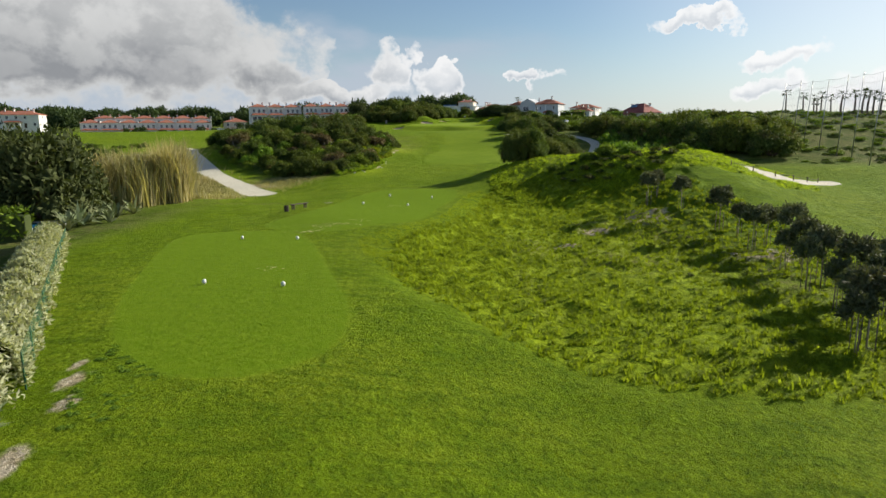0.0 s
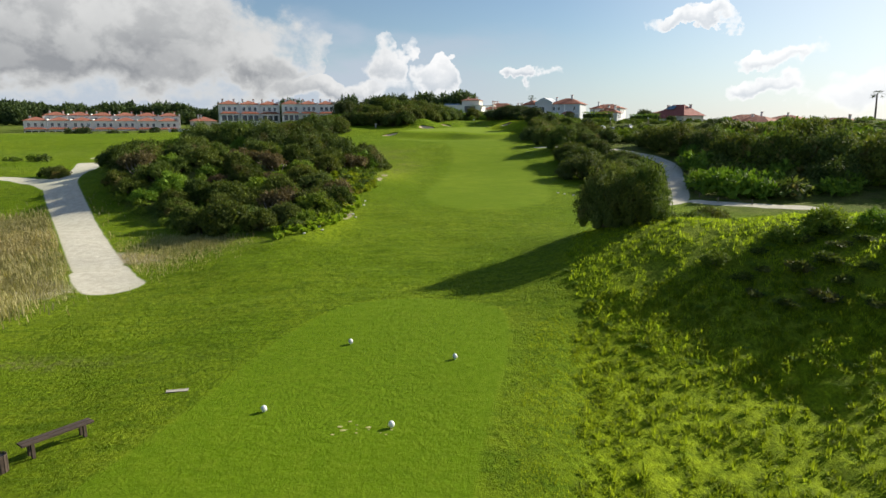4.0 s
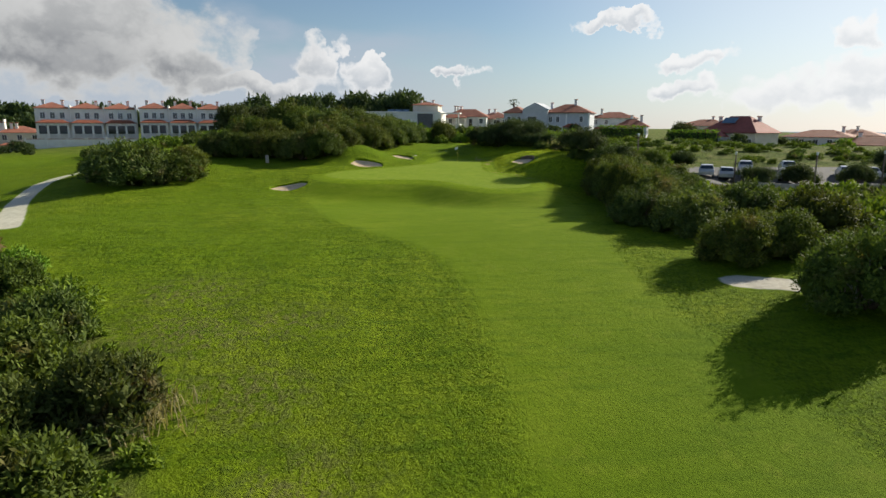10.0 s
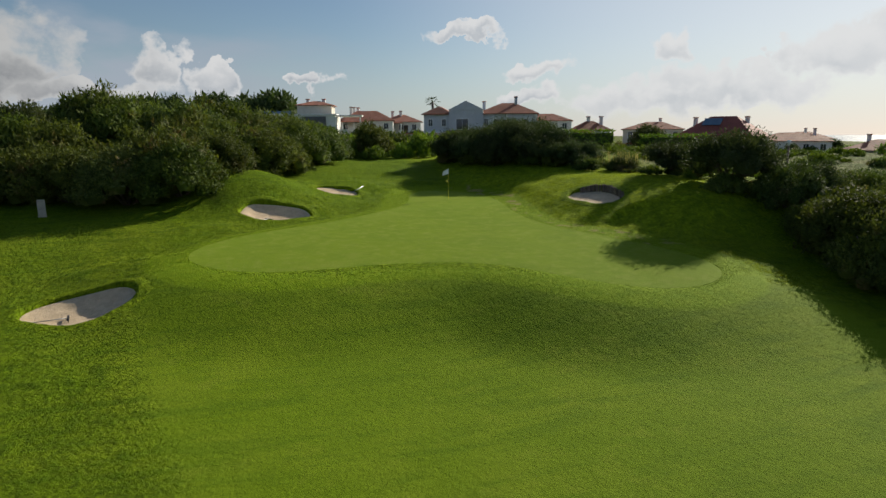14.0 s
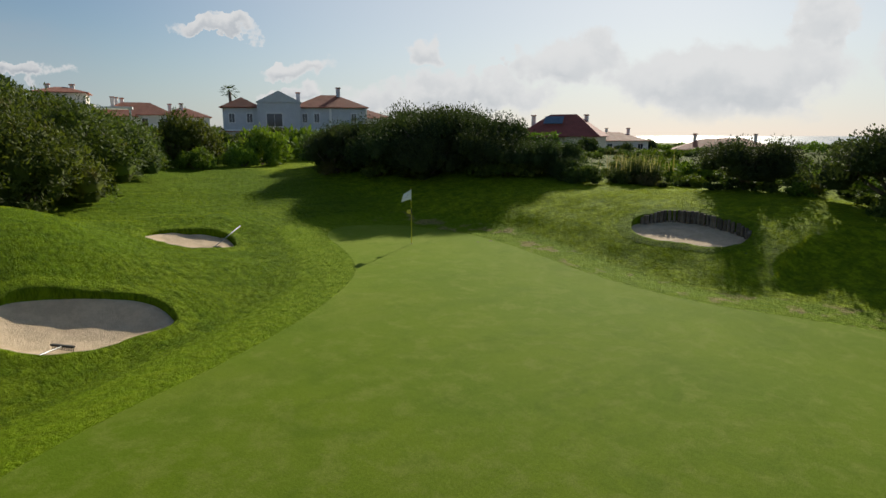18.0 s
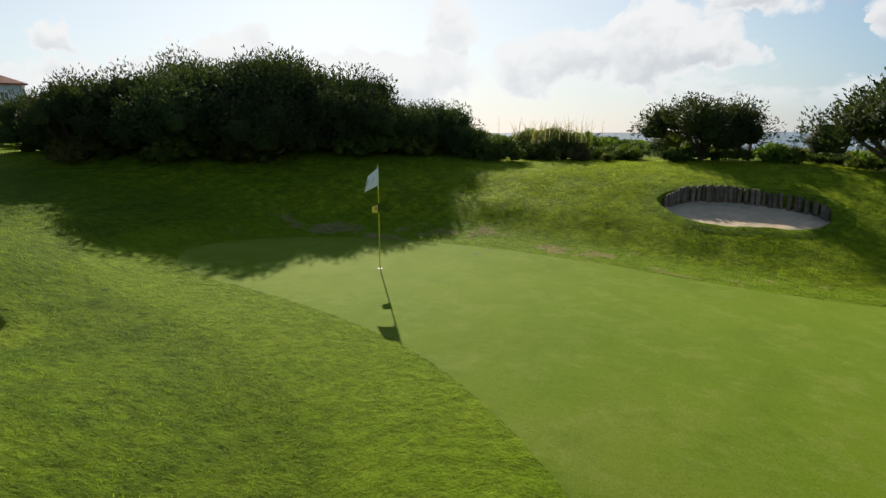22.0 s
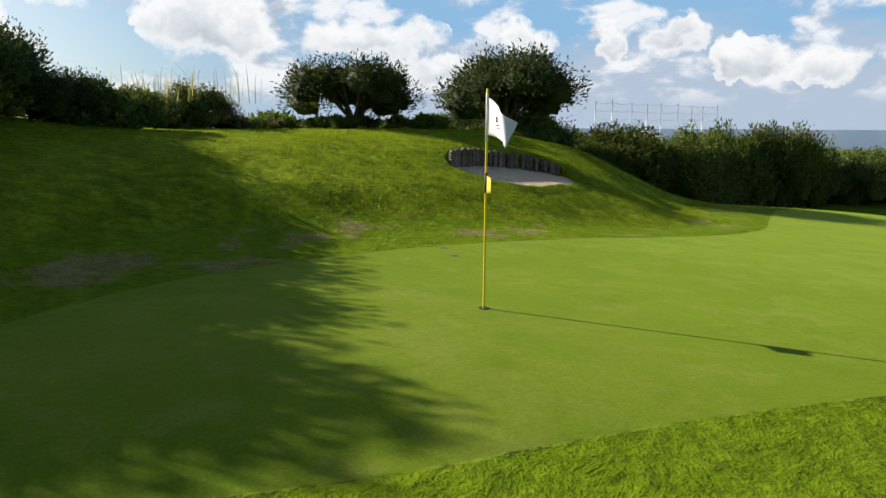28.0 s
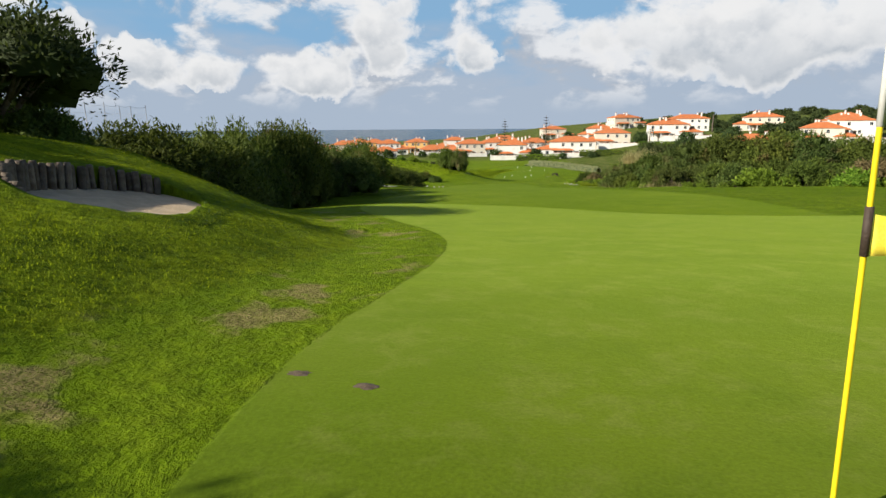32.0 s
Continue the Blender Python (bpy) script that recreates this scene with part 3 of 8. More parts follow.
LEAF_LUSH = leaf_material("bright_leaves", (0.080, 0.150, 0.014), (0.230, 0.340, 0.038), None, 0.32)
LEAF_FERN = leaf_material("bracken_fronds", (0.16, 0.24, 0.014), (0.36, 0.45, 0.040), (0.30, 0.22, 0.07), 0.55)
LEAF_GREY = leaf_material("silvery_leaves", (0.055, 0.070, 0.035), (0.17, 0.19, 0.10), None, 0.25)
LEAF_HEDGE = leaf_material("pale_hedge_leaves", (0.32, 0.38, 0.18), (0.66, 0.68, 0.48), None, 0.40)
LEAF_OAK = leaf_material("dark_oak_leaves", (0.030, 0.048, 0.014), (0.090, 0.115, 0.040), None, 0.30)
LEAF_PINE = leaf_material("dark_windswept_leaves", (0.030, 0.050, 0.018), (0.085, 0.118, 0.040), None, 0.32)
LEAF_REED = leaf_material("dry_reed_leaves", (0.25, 0.24, 0.10), (0.56, 0.51, 0.27), None, 0.42)
LEAF_BLADE = leaf_material("grass_blades", (0.170, 0.245, 0.014), (0.380, 0.480, 0.036), None, 0.70)
LEAF_PALM = leaf_material("palm_fronds", (0.030, 0.055, 0.012), (0.075, 0.110, 0.030), None, 0.25)
LEAF_BROWN = leaf_material("brown_twigs", (0.10, 0.080, 0.034), (0.20, 0.160, 0.075), None, 0.30)
LEAF_AGAVE = leaf_material("agave_leaves", (0.14, 0.19, 0.09), (0.32, 0.36, 0.20), None, 0.2)
FENCE_GREEN = surface("green_coated_wire", (0.02, 0.10, 0.045), (0.03, 0.13, 0.06), 6.0, 0.5, 0.05, 0.002)
POOL = surface("pool_water", (0.02, 0.14, 0.30), (0.03, 0.18, 0.36), 1.0, 0.05, 0.1, 0.01)
ROOF_ORANGE = tile_material("bright_clay_tiles", (0.62, 0.20, 0.065), (0.54, 0.16, 0.05))
ROOF_RED = tile_material("dull_red_tiles", (0.30, 0.075, 0.06), (0.25, 0.065, 0.05))
WALL_GREYWHITE = surface("shaded_white_render", (0.74, 0.73, 0.71), (0.80, 0.79, 0.77), 1.5, 0.85, 0.15, 0.005, stain=(0.48, 0.48, 0.47))
CAR_PAINT = surface("silver_car_paint", (0.55, 0.56, 0.58), (0.60, 0.61, 0.63), 2.0, 0.25, 0.0, metal=0.3)

# ---- the lie of the land ----
def smooth_profile(ky, kz, width):
    y = np.arange(-120, 420, 1.0)
    k = np.exp(-0.5 * (np.arange(-20, 21) / width) ** 2)
    return y, np.convolve(np.pad(np.interp(y, ky, kz), 20, mode="edge"), k / k.sum(), mode="valid")


PROFILE = smooth_profile((-120, -20, 0, 30, 60, 76, 88, 100, 115, 127, 140, 150, 162, 176, 185, 196, 206, 215, 230, 300, 420),
                         (1.0, 2.0, 2.2, 2.5, 2.6, 3.2, 4.3, 5.0, 5.7, 6.3, 8.1, 9.3, 10.2, 10.2, 10.6, 12.3, 12.9, 14.3, 14.8, 17.0, 22.0), 4.0)


def step(a, b, v):
    u = np.clip((v - a) / (b - a), 0, 1)
    return u * u * (3 - 2 * u)


def bump(x, y, cx, cy, rx, ry, h, turn=0.0, p=1.0):
    c, s = math.cos(math.radians(turn)), math.sin(math.radians(turn))
    u, v = ((x - cx) * c + (y - cy) * s) / rx, (-(x - cx) * s + (y - cy) * c) / ry
    return h * np.exp(-(u * u + v * v) ** p)


def rounded(points, times=3, closed=True):
    """A smooth outline from a few corners (Chaikin)."""
    p = np.array(points, float)
    for _ in range(times):
        q = np.roll(p, -1, axis=0) if closed else p[1:]
        a = p if closed else p[:-1]
        p = np.stack([0.75 * a + 0.25 * q, 0.25 * a + 0.75 * q], 1).reshape(-1, 2)
    return p


def edge_distance(x, y, line, closed=True, reach=9.0):
    """Distance to an outline, negative inside it; far off just the reach."""
    shape = np.shape(x)
    x, y = np.ravel(x), np.ravel(y)
    out = np.full(x.shape, reach)
    lo, hi = line.min(0) - reach, line.max(0) + reach
    idx = np.where((x > lo[0]) & (x < hi[0]) & (y > lo[1]) & (y < hi[1]))[0]
    if not len(idx):
        return out.reshape(shape)
    px, py = x[idx], y[idx]
    best, inside = np.full(px.shape, 1e9), np.zeros(px.shape, bool)
    ends = np.roll(line, -1, axis=0) if closed else line[1:]
    for (ax, ay), (bx, by) in zip(line if closed else line[:-1], ends):
        dx, dy = bx - ax, by - ay
        t = np.clip(((px - ax) * dx + (py - ay) * dy) / (dx * dx + dy * dy + 1e-12), 0, 1)
        best = np.minimum(best, (px - ax - t * dx) ** 2 + (py - ay - t * dy) ** 2)
        if closed:
            cross = (ay > py) != (by > py)
            inside ^= cross & (px < dx * (py - ay) / (dy if abs(dy) > 1e-12 else 1e-12) + ax)
    d = np.sqrt(best)
    out[idx] = np.minimum(np.where(inside, -d, d), reach)
    return out.reshape(shape)


GREEN = rounded([(-9.9, 189.4), (-8.9, 186.6), (-6, 185.1), (-1, 185.5), (3.2, 184.4), (5.8, 180.6), (8.5, 178.6), (11.6, 179.4), (12.6, 182.6),
                 (10.6, 187.6), (8.9, 191.5), (9.2, 196), (10.3, 200), (9.9, 204.6), (7.6, 207.0), (5.4, 205.6), (4.3, 201.5), (2.6, 198.2), (-1.6, 195.0), (-7.6, 192.4)])
TEE_LOW = rounded([(-13, 22.5), (-8.5, 17.0), (-4.4, 18.0), (-3.2, 23), (-6.6, 33), (-9.0, 41), (-12, 44), (-18.5, 43.5), (-17, 37)])
TEE_TOP = rounded([(-14.5, 46.5), (-9, 41.5), (-5, 45), (-1.6, 49), (-0.6, 57), (1.4, 66), (1.6, 71.5), (-5, 72.6), (-8.6, 68.5), (-11, 54)])
FAIRWAY = rounded([(-3.6, 104), (0, 98.4), (5, 98.4), (9.6, 103), (11.4, 116), (11.4, 134), (9.6, 146), (11.5, 160), (15, 174), (13.6, 181), (9, 177.6), (3, 184.5),
                   (-7, 184.5), (-10.5, 189), (-11.4, 184), (-9.6, 174), (-6.5, 163), (0.3, 156), (0.8, 142), (-0.6, 124), (-2.6, 114)])
# bunkers: centre x, y, half axes, turn, floor below the rim
BUNKERS = ((-13.2, 185.5, 2.0, 1.45, 2, 0.8), (-5.1, 198.4, 2.1, 1.35, -4, 0.9), (-0.2, 205.0, 1.6, 1.1, -8, 0.30), (14.42, 194.0, 2.25, 1.3, -83, 0.75))


BANK_X, BANK_Y = np.arange(6, 24, 0.1), np.arange(170, 230, 0.25)
BANK_SHAPE = np.convolve(np.pad(np.interp(BANK_X, (8.4, 10, 12, 14.5, 16, 18, 20), (0, 0.09, 0.30, 0.65, 0.84, 0.98, 1.0)), 10, mode="edge"), np.ones(21) / 21, mode="valid")
BANK_HEIGHT = np.convolve(np.pad(np.interp(BANK_Y, (176, 182, 186, 189, 193, 198, 203, 208, 214, 225), (0, 0.9, 2.3, 3.0, 2.65, 2.05, 1.8, 1.9, 1.5, 0)), 8, mode="edge"), np.ones(17) / 17, mode="valid")


def land(x, y):
    """Ground height without the small relief."""
    x, y = np.asarray(x, float), np.asarray(y, float)
    z = np.interp(y, PROFILE[0], PROFILE[1]) + 0 * x
    ridge = np.interp(y, (18, 24, 30, 40, 49, 55, 63, 72), (5.5, 0.4, -3.2, -2.6, 0.2, 1.4, 2.8, 3.8))      # the tees' bank and the hollow beside it
    z = z - (0.50 * step(ridge - 0.4, ridge + 2.2, x) + 0.45 * step(ridge + 1.5, ridge + 9.0, x)) * step(80, 62, y) * step(16, 30, y)
    z = z - 0.8 * step(-4, 6, x) * step(30, 16, y) * step(-30, 10, y)
    z = z + bump(x, y, -11, 32, 12, 24, 0.6, 0, 2)
    z = z + bump(x, y, -6, 59, 8.5, 16, 0.5, 0, 2.5)
    z = z + bump(x, y, 24, 73, 17, 10, 4.2, -8, 1.3)                        # overgrown mound
    z = z + bump(x, y, 10.5, 80.5, 5.5, 6.5, 1.15)                          # its low end under the lone thicket
    z = z + bump(x, y, 25, 59, 9, 11, 3.6, -10)                            # slope with the young trees
    z = z + bump(x, y, -30, 121, 17, 17, 2.9, 0, 1.5)                       # shrub mound
    z = z - 1.3 * step(-12, -24, x) * step(66, 80, y) * step(112, 98, y)
    z = z - 3.2 * step(-28, -60, x) * step(124, 160, y)                     # valley with the next hole
    w = step(1.15, 0.85, np.hypot((x + 85) / 13, (y - 137) / 12))
    z = z * (1 - w) + 5.6 * w                                               # bed of the pond
    z = z - 3.0 * step(-60, -110, x) * step(200, 280, y)
    z = z - 0.7 * step(14, 22, x) * step(90, 103, y) * step(130, 112, y)
    z = z + bump(x, y, 23, 141, 8, 10, 1.1)
    z = z - 0.3 * step(25, 45, x) * step(160, 190, y)                       # car park terrace
    z = z - bump(x, y, -1, 177.5, 9, 6, 0.45)
    z = z + bump(x, y, -6.6, 203.8, 4.4, 4.2, 1.9, 0, 1.3)                  # mound over the bunkers
    z = z + bump(x, y, 0.2, 207.4, 3.2, 1.8, 0.55)
    z = z + bump(x, y, -16, 222, 10, 12, 2.2)
    z = z + np.interp(x, BANK_X, BANK_SHAPE) * np.interp(y, BANK_Y, BANK_HEIGHT) * step(40, 24, x)         # the long bank beside the green
    g = 12.60 + 0.07 * np.minimum(y - 197, 0) + 0.028 * np.maximum(y - 197, 0) + 0.03 * np.maximum(x - 8, 0)
    w = step(1.0, 0.0, edge_distance(x, y, GREEN) / np.where(y < 190, 6.5, 3.0))
    z = z * (1 - w) + g * w
    sd = edge_distance(x, y, GREEN)
    soft = step(3, -1, x) * step(190, 194, y)
    z = z + soft * (0.15 * np.exp(-((sd - 4.3) / 1.5) ** 2) - 0.10 * np.exp(-((sd - 2.2) / 0.6) ** 2))       # rolled bank outside the collar
    # country beyond
    z = z + 4.5 * step(20, 75, x) * step(95, 135, y) * step(185, 150, y) * step(150, 110, x)    # grey dune
    z = z + 10.5 * step(20, -60, y) * step(-15, -105, x)                    # the village slope
    z = z + 3.5 * step(-90, -180, y) * step(30, -70, x)
    r = np.hypot(x, y - 120)
    z = z + 10.0 * step(300, 700, r) * step(0, -300, x)
    z = z + bump(x, y, -1300, -2600, 1000, 500, 58) + bump(x, y, -300, -3300, 800, 500, 60)
    coast = 0.89 * (x - 8) - 0.45 * (y - 204)
    z = np.where(y > 225, z - np.maximum(z - 13.6, 0) * step(45, 85, x), z)
    w = step(60, 900, coast)
    return z * (1 - w) - 10.0 * w


def bunker_sd(x, y, b, pad=0.0):
    c, s = math.cos(radians(b[4])), math.sin(radians(b[4]))
    u, v = (x - b[0]) * c + (y - b[1]) * s, -(x - b[0]) * s + (y - b[1]) * c
    a = np.arctan2(v / b[3], u / b[2])
    wob = 1 + 0.05 * np.sin(3 * a + b[0]) + 0.03 * np.sin(5 * a + b[1])
    return (np.hypot(u / b[2], v / b[3]) - wob) * min(b[2], b[3])


TUSSOCKS = rounded([(-2.6, 43), (-3.4, 36), (-2.6, 31), (-0.8, 27.2), (0.9, 24.2), (2.6, 22.3), (4.2, 20.6), (5.8, 19.3), (8, 18.7), (12, 18.2), (16, 17), (24, 14), (28, 40), (23, 62), (13, 70), (6.2, 72), (4.0, 66), (2.6, 58), (0.6, 50)], 2)


def ground(x, y):
    """Ground height with hummocks, without the bunkers' pits."""
    z = land(x, y)
    sd = np.minimum(np.minimum(edge_distance(x, y, GREEN), edge_distance(x, y, FAIRWAY)), np.minimum(edge_distance(x, y, TEE_LOW), edge_distance(x, y, TEE_TOP)))
    w = step(0.5, 4.0, sd)
    z = z + w * (0.10 * vnoise(x / 3.1, y / 3.1, 3) + 0.05 * vnoise(x / 1.1, y / 1.1, 4))
    wild = np.maximum(step(8, 14, x) * step(100, 80, y) * step(30, 50, y), step(0.4, -0.8, edge_distance(x, y, TUSSOCKS)))
    wild = wild * (1 - 0.6 * step(60, 68, y))
    return z + wild * (0.16 * vnoise(x / 2.3, y / 2.3, 5) + 0.15 * vnoise(x / 1.0, y / 1.0, 6) + 0.10 * vnoise(x / 0.55, y / 0.7, 7))


def z_at(x, y):
    return float(ground(np.array([x]), np.array([y]))[0])


def spread(*runs):
    """Grid lines: (from, to, pitch) runs joined."""
    return np.unique(np.round(np.concatenate([np.arange(a, b, s) for a, b, s in runs]), 3))


XS = spread((-4600, -1000, 600), (-1000, -300, 70), (-300, -60, 8), (-60, -24, 1.2), (-24, -16, 0.6), (-16, 24, 0.33), (24, 36, 0.7), (36, 80, 2), (80, 220, 7), (220, 620, 25), (620, 4700, 500))
YS = spread((-4600, -800, 500), (-800, -260, 45), (-260, -20, 7), (-20, 4, 1.5), (4, 12, 0.55), (12, 70, 0.38), (70, 86, 0.55), (86, 172, 0.7), (172, 216, 0.33), (216, 240, 1), (240, 340, 4), (340, 800, 30), (800, 4700, 500))
gx, gy = np.meshgrid(XS, YS)
gz = ground(gx, gy)
for b in BUNKERS:
    gz = gz - (b[5] * (2.4 if b[0] > 10 else 1.0) + 0.25) * step(0.06, -0.22, bunker_sd(gx, gy, b))
nx, ny = len(XS), len(YS)
ii = np.arange(nx * ny).reshape(ny, nx)
quads = np.stack([ii[:-1, :-1], ii[:-1, 1:], ii[1:, 1:], ii[1:, :-1]], -1).reshape(-1, 4)
terrain_mesh = mesh_data("ground", np.stack([gx, gy, gz], -1).reshape(-1, 3), quads, smooth=True)

# tracks: centre lines and half widths
TRACK_LEFT = rounded([(-24.2, 80.6), (-29.8, 88.6), (-36.9, 99.2), (-41.9, 106.2), (-44.4, 110), (-46.6, 115.5), (-50, 124.5), (-56, 137), (-63, 150), (-70, 170)], 3, False)
TRACK_END = rounded([(-22.4, 78.6), (-24.2, 80.4), (-26.6, 84)], 2, False)
TRACK_RIGHT = rounded([(15.5, 106.6), (23, 105.8), (25.6, 110), (29, 121), (32, 131), (29.5, 138), (24, 141), (18, 146.5), (13.5, 149.6)], 3, False)
TRACK_RIGHT_B = rounded([(40, 101), (29, 105.5), (25, 108)], 2, False)
TRACK_FAR = rounded([(-29, 161), (-34, 172), (-40, 184), (-43, 196), (-40, 203)], 2, False)
TRACK_FORK = rounded([(-43.6, 108.4), (-47, 112), (-51.2, 116.2), (-56, 120.2), (-61, 122), (-66, 121)], 2, False)
TRACK_SIDE = rounded([(31, 66), (37, 68), (43, 72), (50, 79)], 2, False)


def track_sd(x, y):
    d = edge_distance(x, y, TRACK_LEFT, False) - 1.65
    for line, half in ((TRACK_RIGHT, 1.1), (TRACK_RIGHT_B, 1.1), (TRACK_FAR, 1.0), (TRACK_FORK, 1.4), (TRACK_END, 1.9), (TRACK_SIDE, 1.1)):
        d = np.minimum(d, edge_distance(x, y, line, False) - half)
    return d


def patch(x, y, *spots):
    v = 0 * x
    for cx, cy, rx, ry in spots:
        v = np.maximum(v, np.exp(-((x - cx) / rx) ** 2 - ((y - cy) / ry) ** 2))
    return v


SHRUB_MOUND = rounded([(-12, 89), (-10.6, 97), (-11, 106), (-10.5, 116), (-9.6, 124), (-9.4, 130), (-12.5, 139.5), (-17.5, 147), (-26, 156), (-38, 160), (-50, 150), (-47, 128), (-41, 112), (-33, 101), (-22, 92)], 2)
MOUND_RIGHT = rounded([(6, 66), (12, 62), (20, 63), (30, 62), (42, 66), (40, 78), (30, 84), (20, 87), (14, 85.5), (9, 83.5), (5, 76)], 2)
sq_x, sq_y = gx + 14 * vnoise(gx / 26, gy / 26, 31) + 5 * vnoise(gx / 8, gy / 8, 32), gy + 14 * vnoise(gx / 26, gy / 26, 33) + 5 * vnoise(gx / 8, gy / 8, 34)
zone = {
    "sd_green": edge_distance(gx, gy, GREEN),
    "sd_tee": np.minimum(edge_distance(gx, gy, TEE_LOW), edge_distance(gx, gy, TEE_TOP)),
    "sd_fairway": edge_distance(gx, gy, FAIRWAY),
    "sd_path": track_sd(gx, gy),
    "bare": patch(gx, gy, (-10.2, 15.7, 0.42, 0.75), (-10.9, 17.2, 0.45, 0.9), (-11.4, 18.4, 0.3, 0.6), (-9.9, 12.6, 0.5, 1.6), (-26, 86, 5, 2.2), (-37, 121, 5, 4), (-8.9, 121.0, 0.6, 1.6), (-9.3, 117.6, 0.5, 1.8), (-10.2, 96, 0.6, 2.5), (-30, 78, 6, 4),
                  (-29.3, 45.5, 1.0, 2.5), (17, 52, 2.5, 3.5), (9, 44, 1.5, 1.0), (21, 40, 3, 2), (12.5, 50, 2.0, 1.2)) * 0.95
            + 0.9 * step(520, 640, 0.89 * (gx - 8) - 0.45 * (gy - 204)),
    "scrub": np.clip(step(0.5, -1.5, edge_distance(gx, gy, SHRUB_MOUND)) + step(-1, -4, edge_distance(gx, gy, MOUND_RIGHT)) * 0.3 + step(60, 90, sq_x) + step(20, 30, gx) * step(90, 110, gy)
                     + step(-80, -120, sq_x) * step(190, 150, sq_y) + step(235, 260, sq_y) * 0.7 + step(-20, -60, sq_y) + step(-24, -30, gx + 0.25 * (sq_x - gx)) * step(75, 50, gy), 0, 1),
    "worn": np.clip(patch(gx, gy, (-8.8, 121.5, 2.4, 3.2), (-7.6, 127, 2.2, 3.6), (-6.4, 133, 2.0, 3.0), (-9.0, 139, 2.6, 2.2), (-12.5, 144, 3.5, 3.0), (-13.5, 149, 3.0, 2.5), (-8.5, 145, 2.5, 2.0), (6.5, 44, 3, 4), (12, 40, 4, 5), (17, 46, 4, 6),
                              (4.8, 33, 0.6, 6), (-31.5, 82, 5.5, 9), (-29.5, 73, 4.5, 6), (-25.4, 71, 0.9, 7), (-20.5, 64.6, 5, 0.7), (-22, 88, 7, 2.6), (-38, 92, 4.5, 8), (-24, 87, 5, 2.5), (-8.4, 45.3, 1.6, 0.35), (19.5, 36, 3, 9), (13, 52, 4, 3)), 0, 1),
    "dry": step(8.6, 9.4, gx) * step(2.8, 1.6, edge_distance(gx, gy, GREEN)) * step(182, 187, gy),
    "lush": np.clip(step(0.5, -1.5, edge_distance(gx, gy, TUSSOCKS)) * step(20, 14, gx) * 0.9 + step(1, -2, edge_distance(gx, gy, MOUND_RIGHT)) * 0.8
                    + step(9, 12, gx) * step(183, 188, gy) + patch(gx, gy, (-11.5, 92, 3, 6), (-8, 122, 2.5, 5)), 0, 1),
}
for key, val in zone.items():
    a = terrain_mesh.attributes.new(key, "FLOAT", "POINT")
    a.data.foreach_set("value", np.asarray(val, np.float32).ravel())
terrain_mesh.materials.append(TURF)
tagged(new("ground", terrain_mesh), "rolling links turf with mown fairway, tees and putting green", "ground", kind="structure")

# sea
sea_mesh = mesh_data("sea", [(-4800, -4800, -4), (4800, -4800, -4), (4800, 4800, -4), (-4800, 4800, -4)], [(0, 1, 2, 3)])
sea_mesh.materials.append(SEA)
tagged(new("sea", sea_mesh), "blue ocean with light chop beyond the dunes", "sea", kind="structure")

# pond in the next hole's hollow
turns_ = np.linspace(0, 2 * np.pi, 48, endpoint=False)
pond_mesh = mesh_data("water", np.stack([-85 + 14.5 * np.cos(turns_), 137 + 13.5 * np.sin(turns_), 0 * turns_ + 6.1], 1), [tuple(range(48))])
pond_mesh.materials.append(POND)
tagged(new("water", pond_mesh), "small grey pond beside the next hole", "pond", kind="structure")


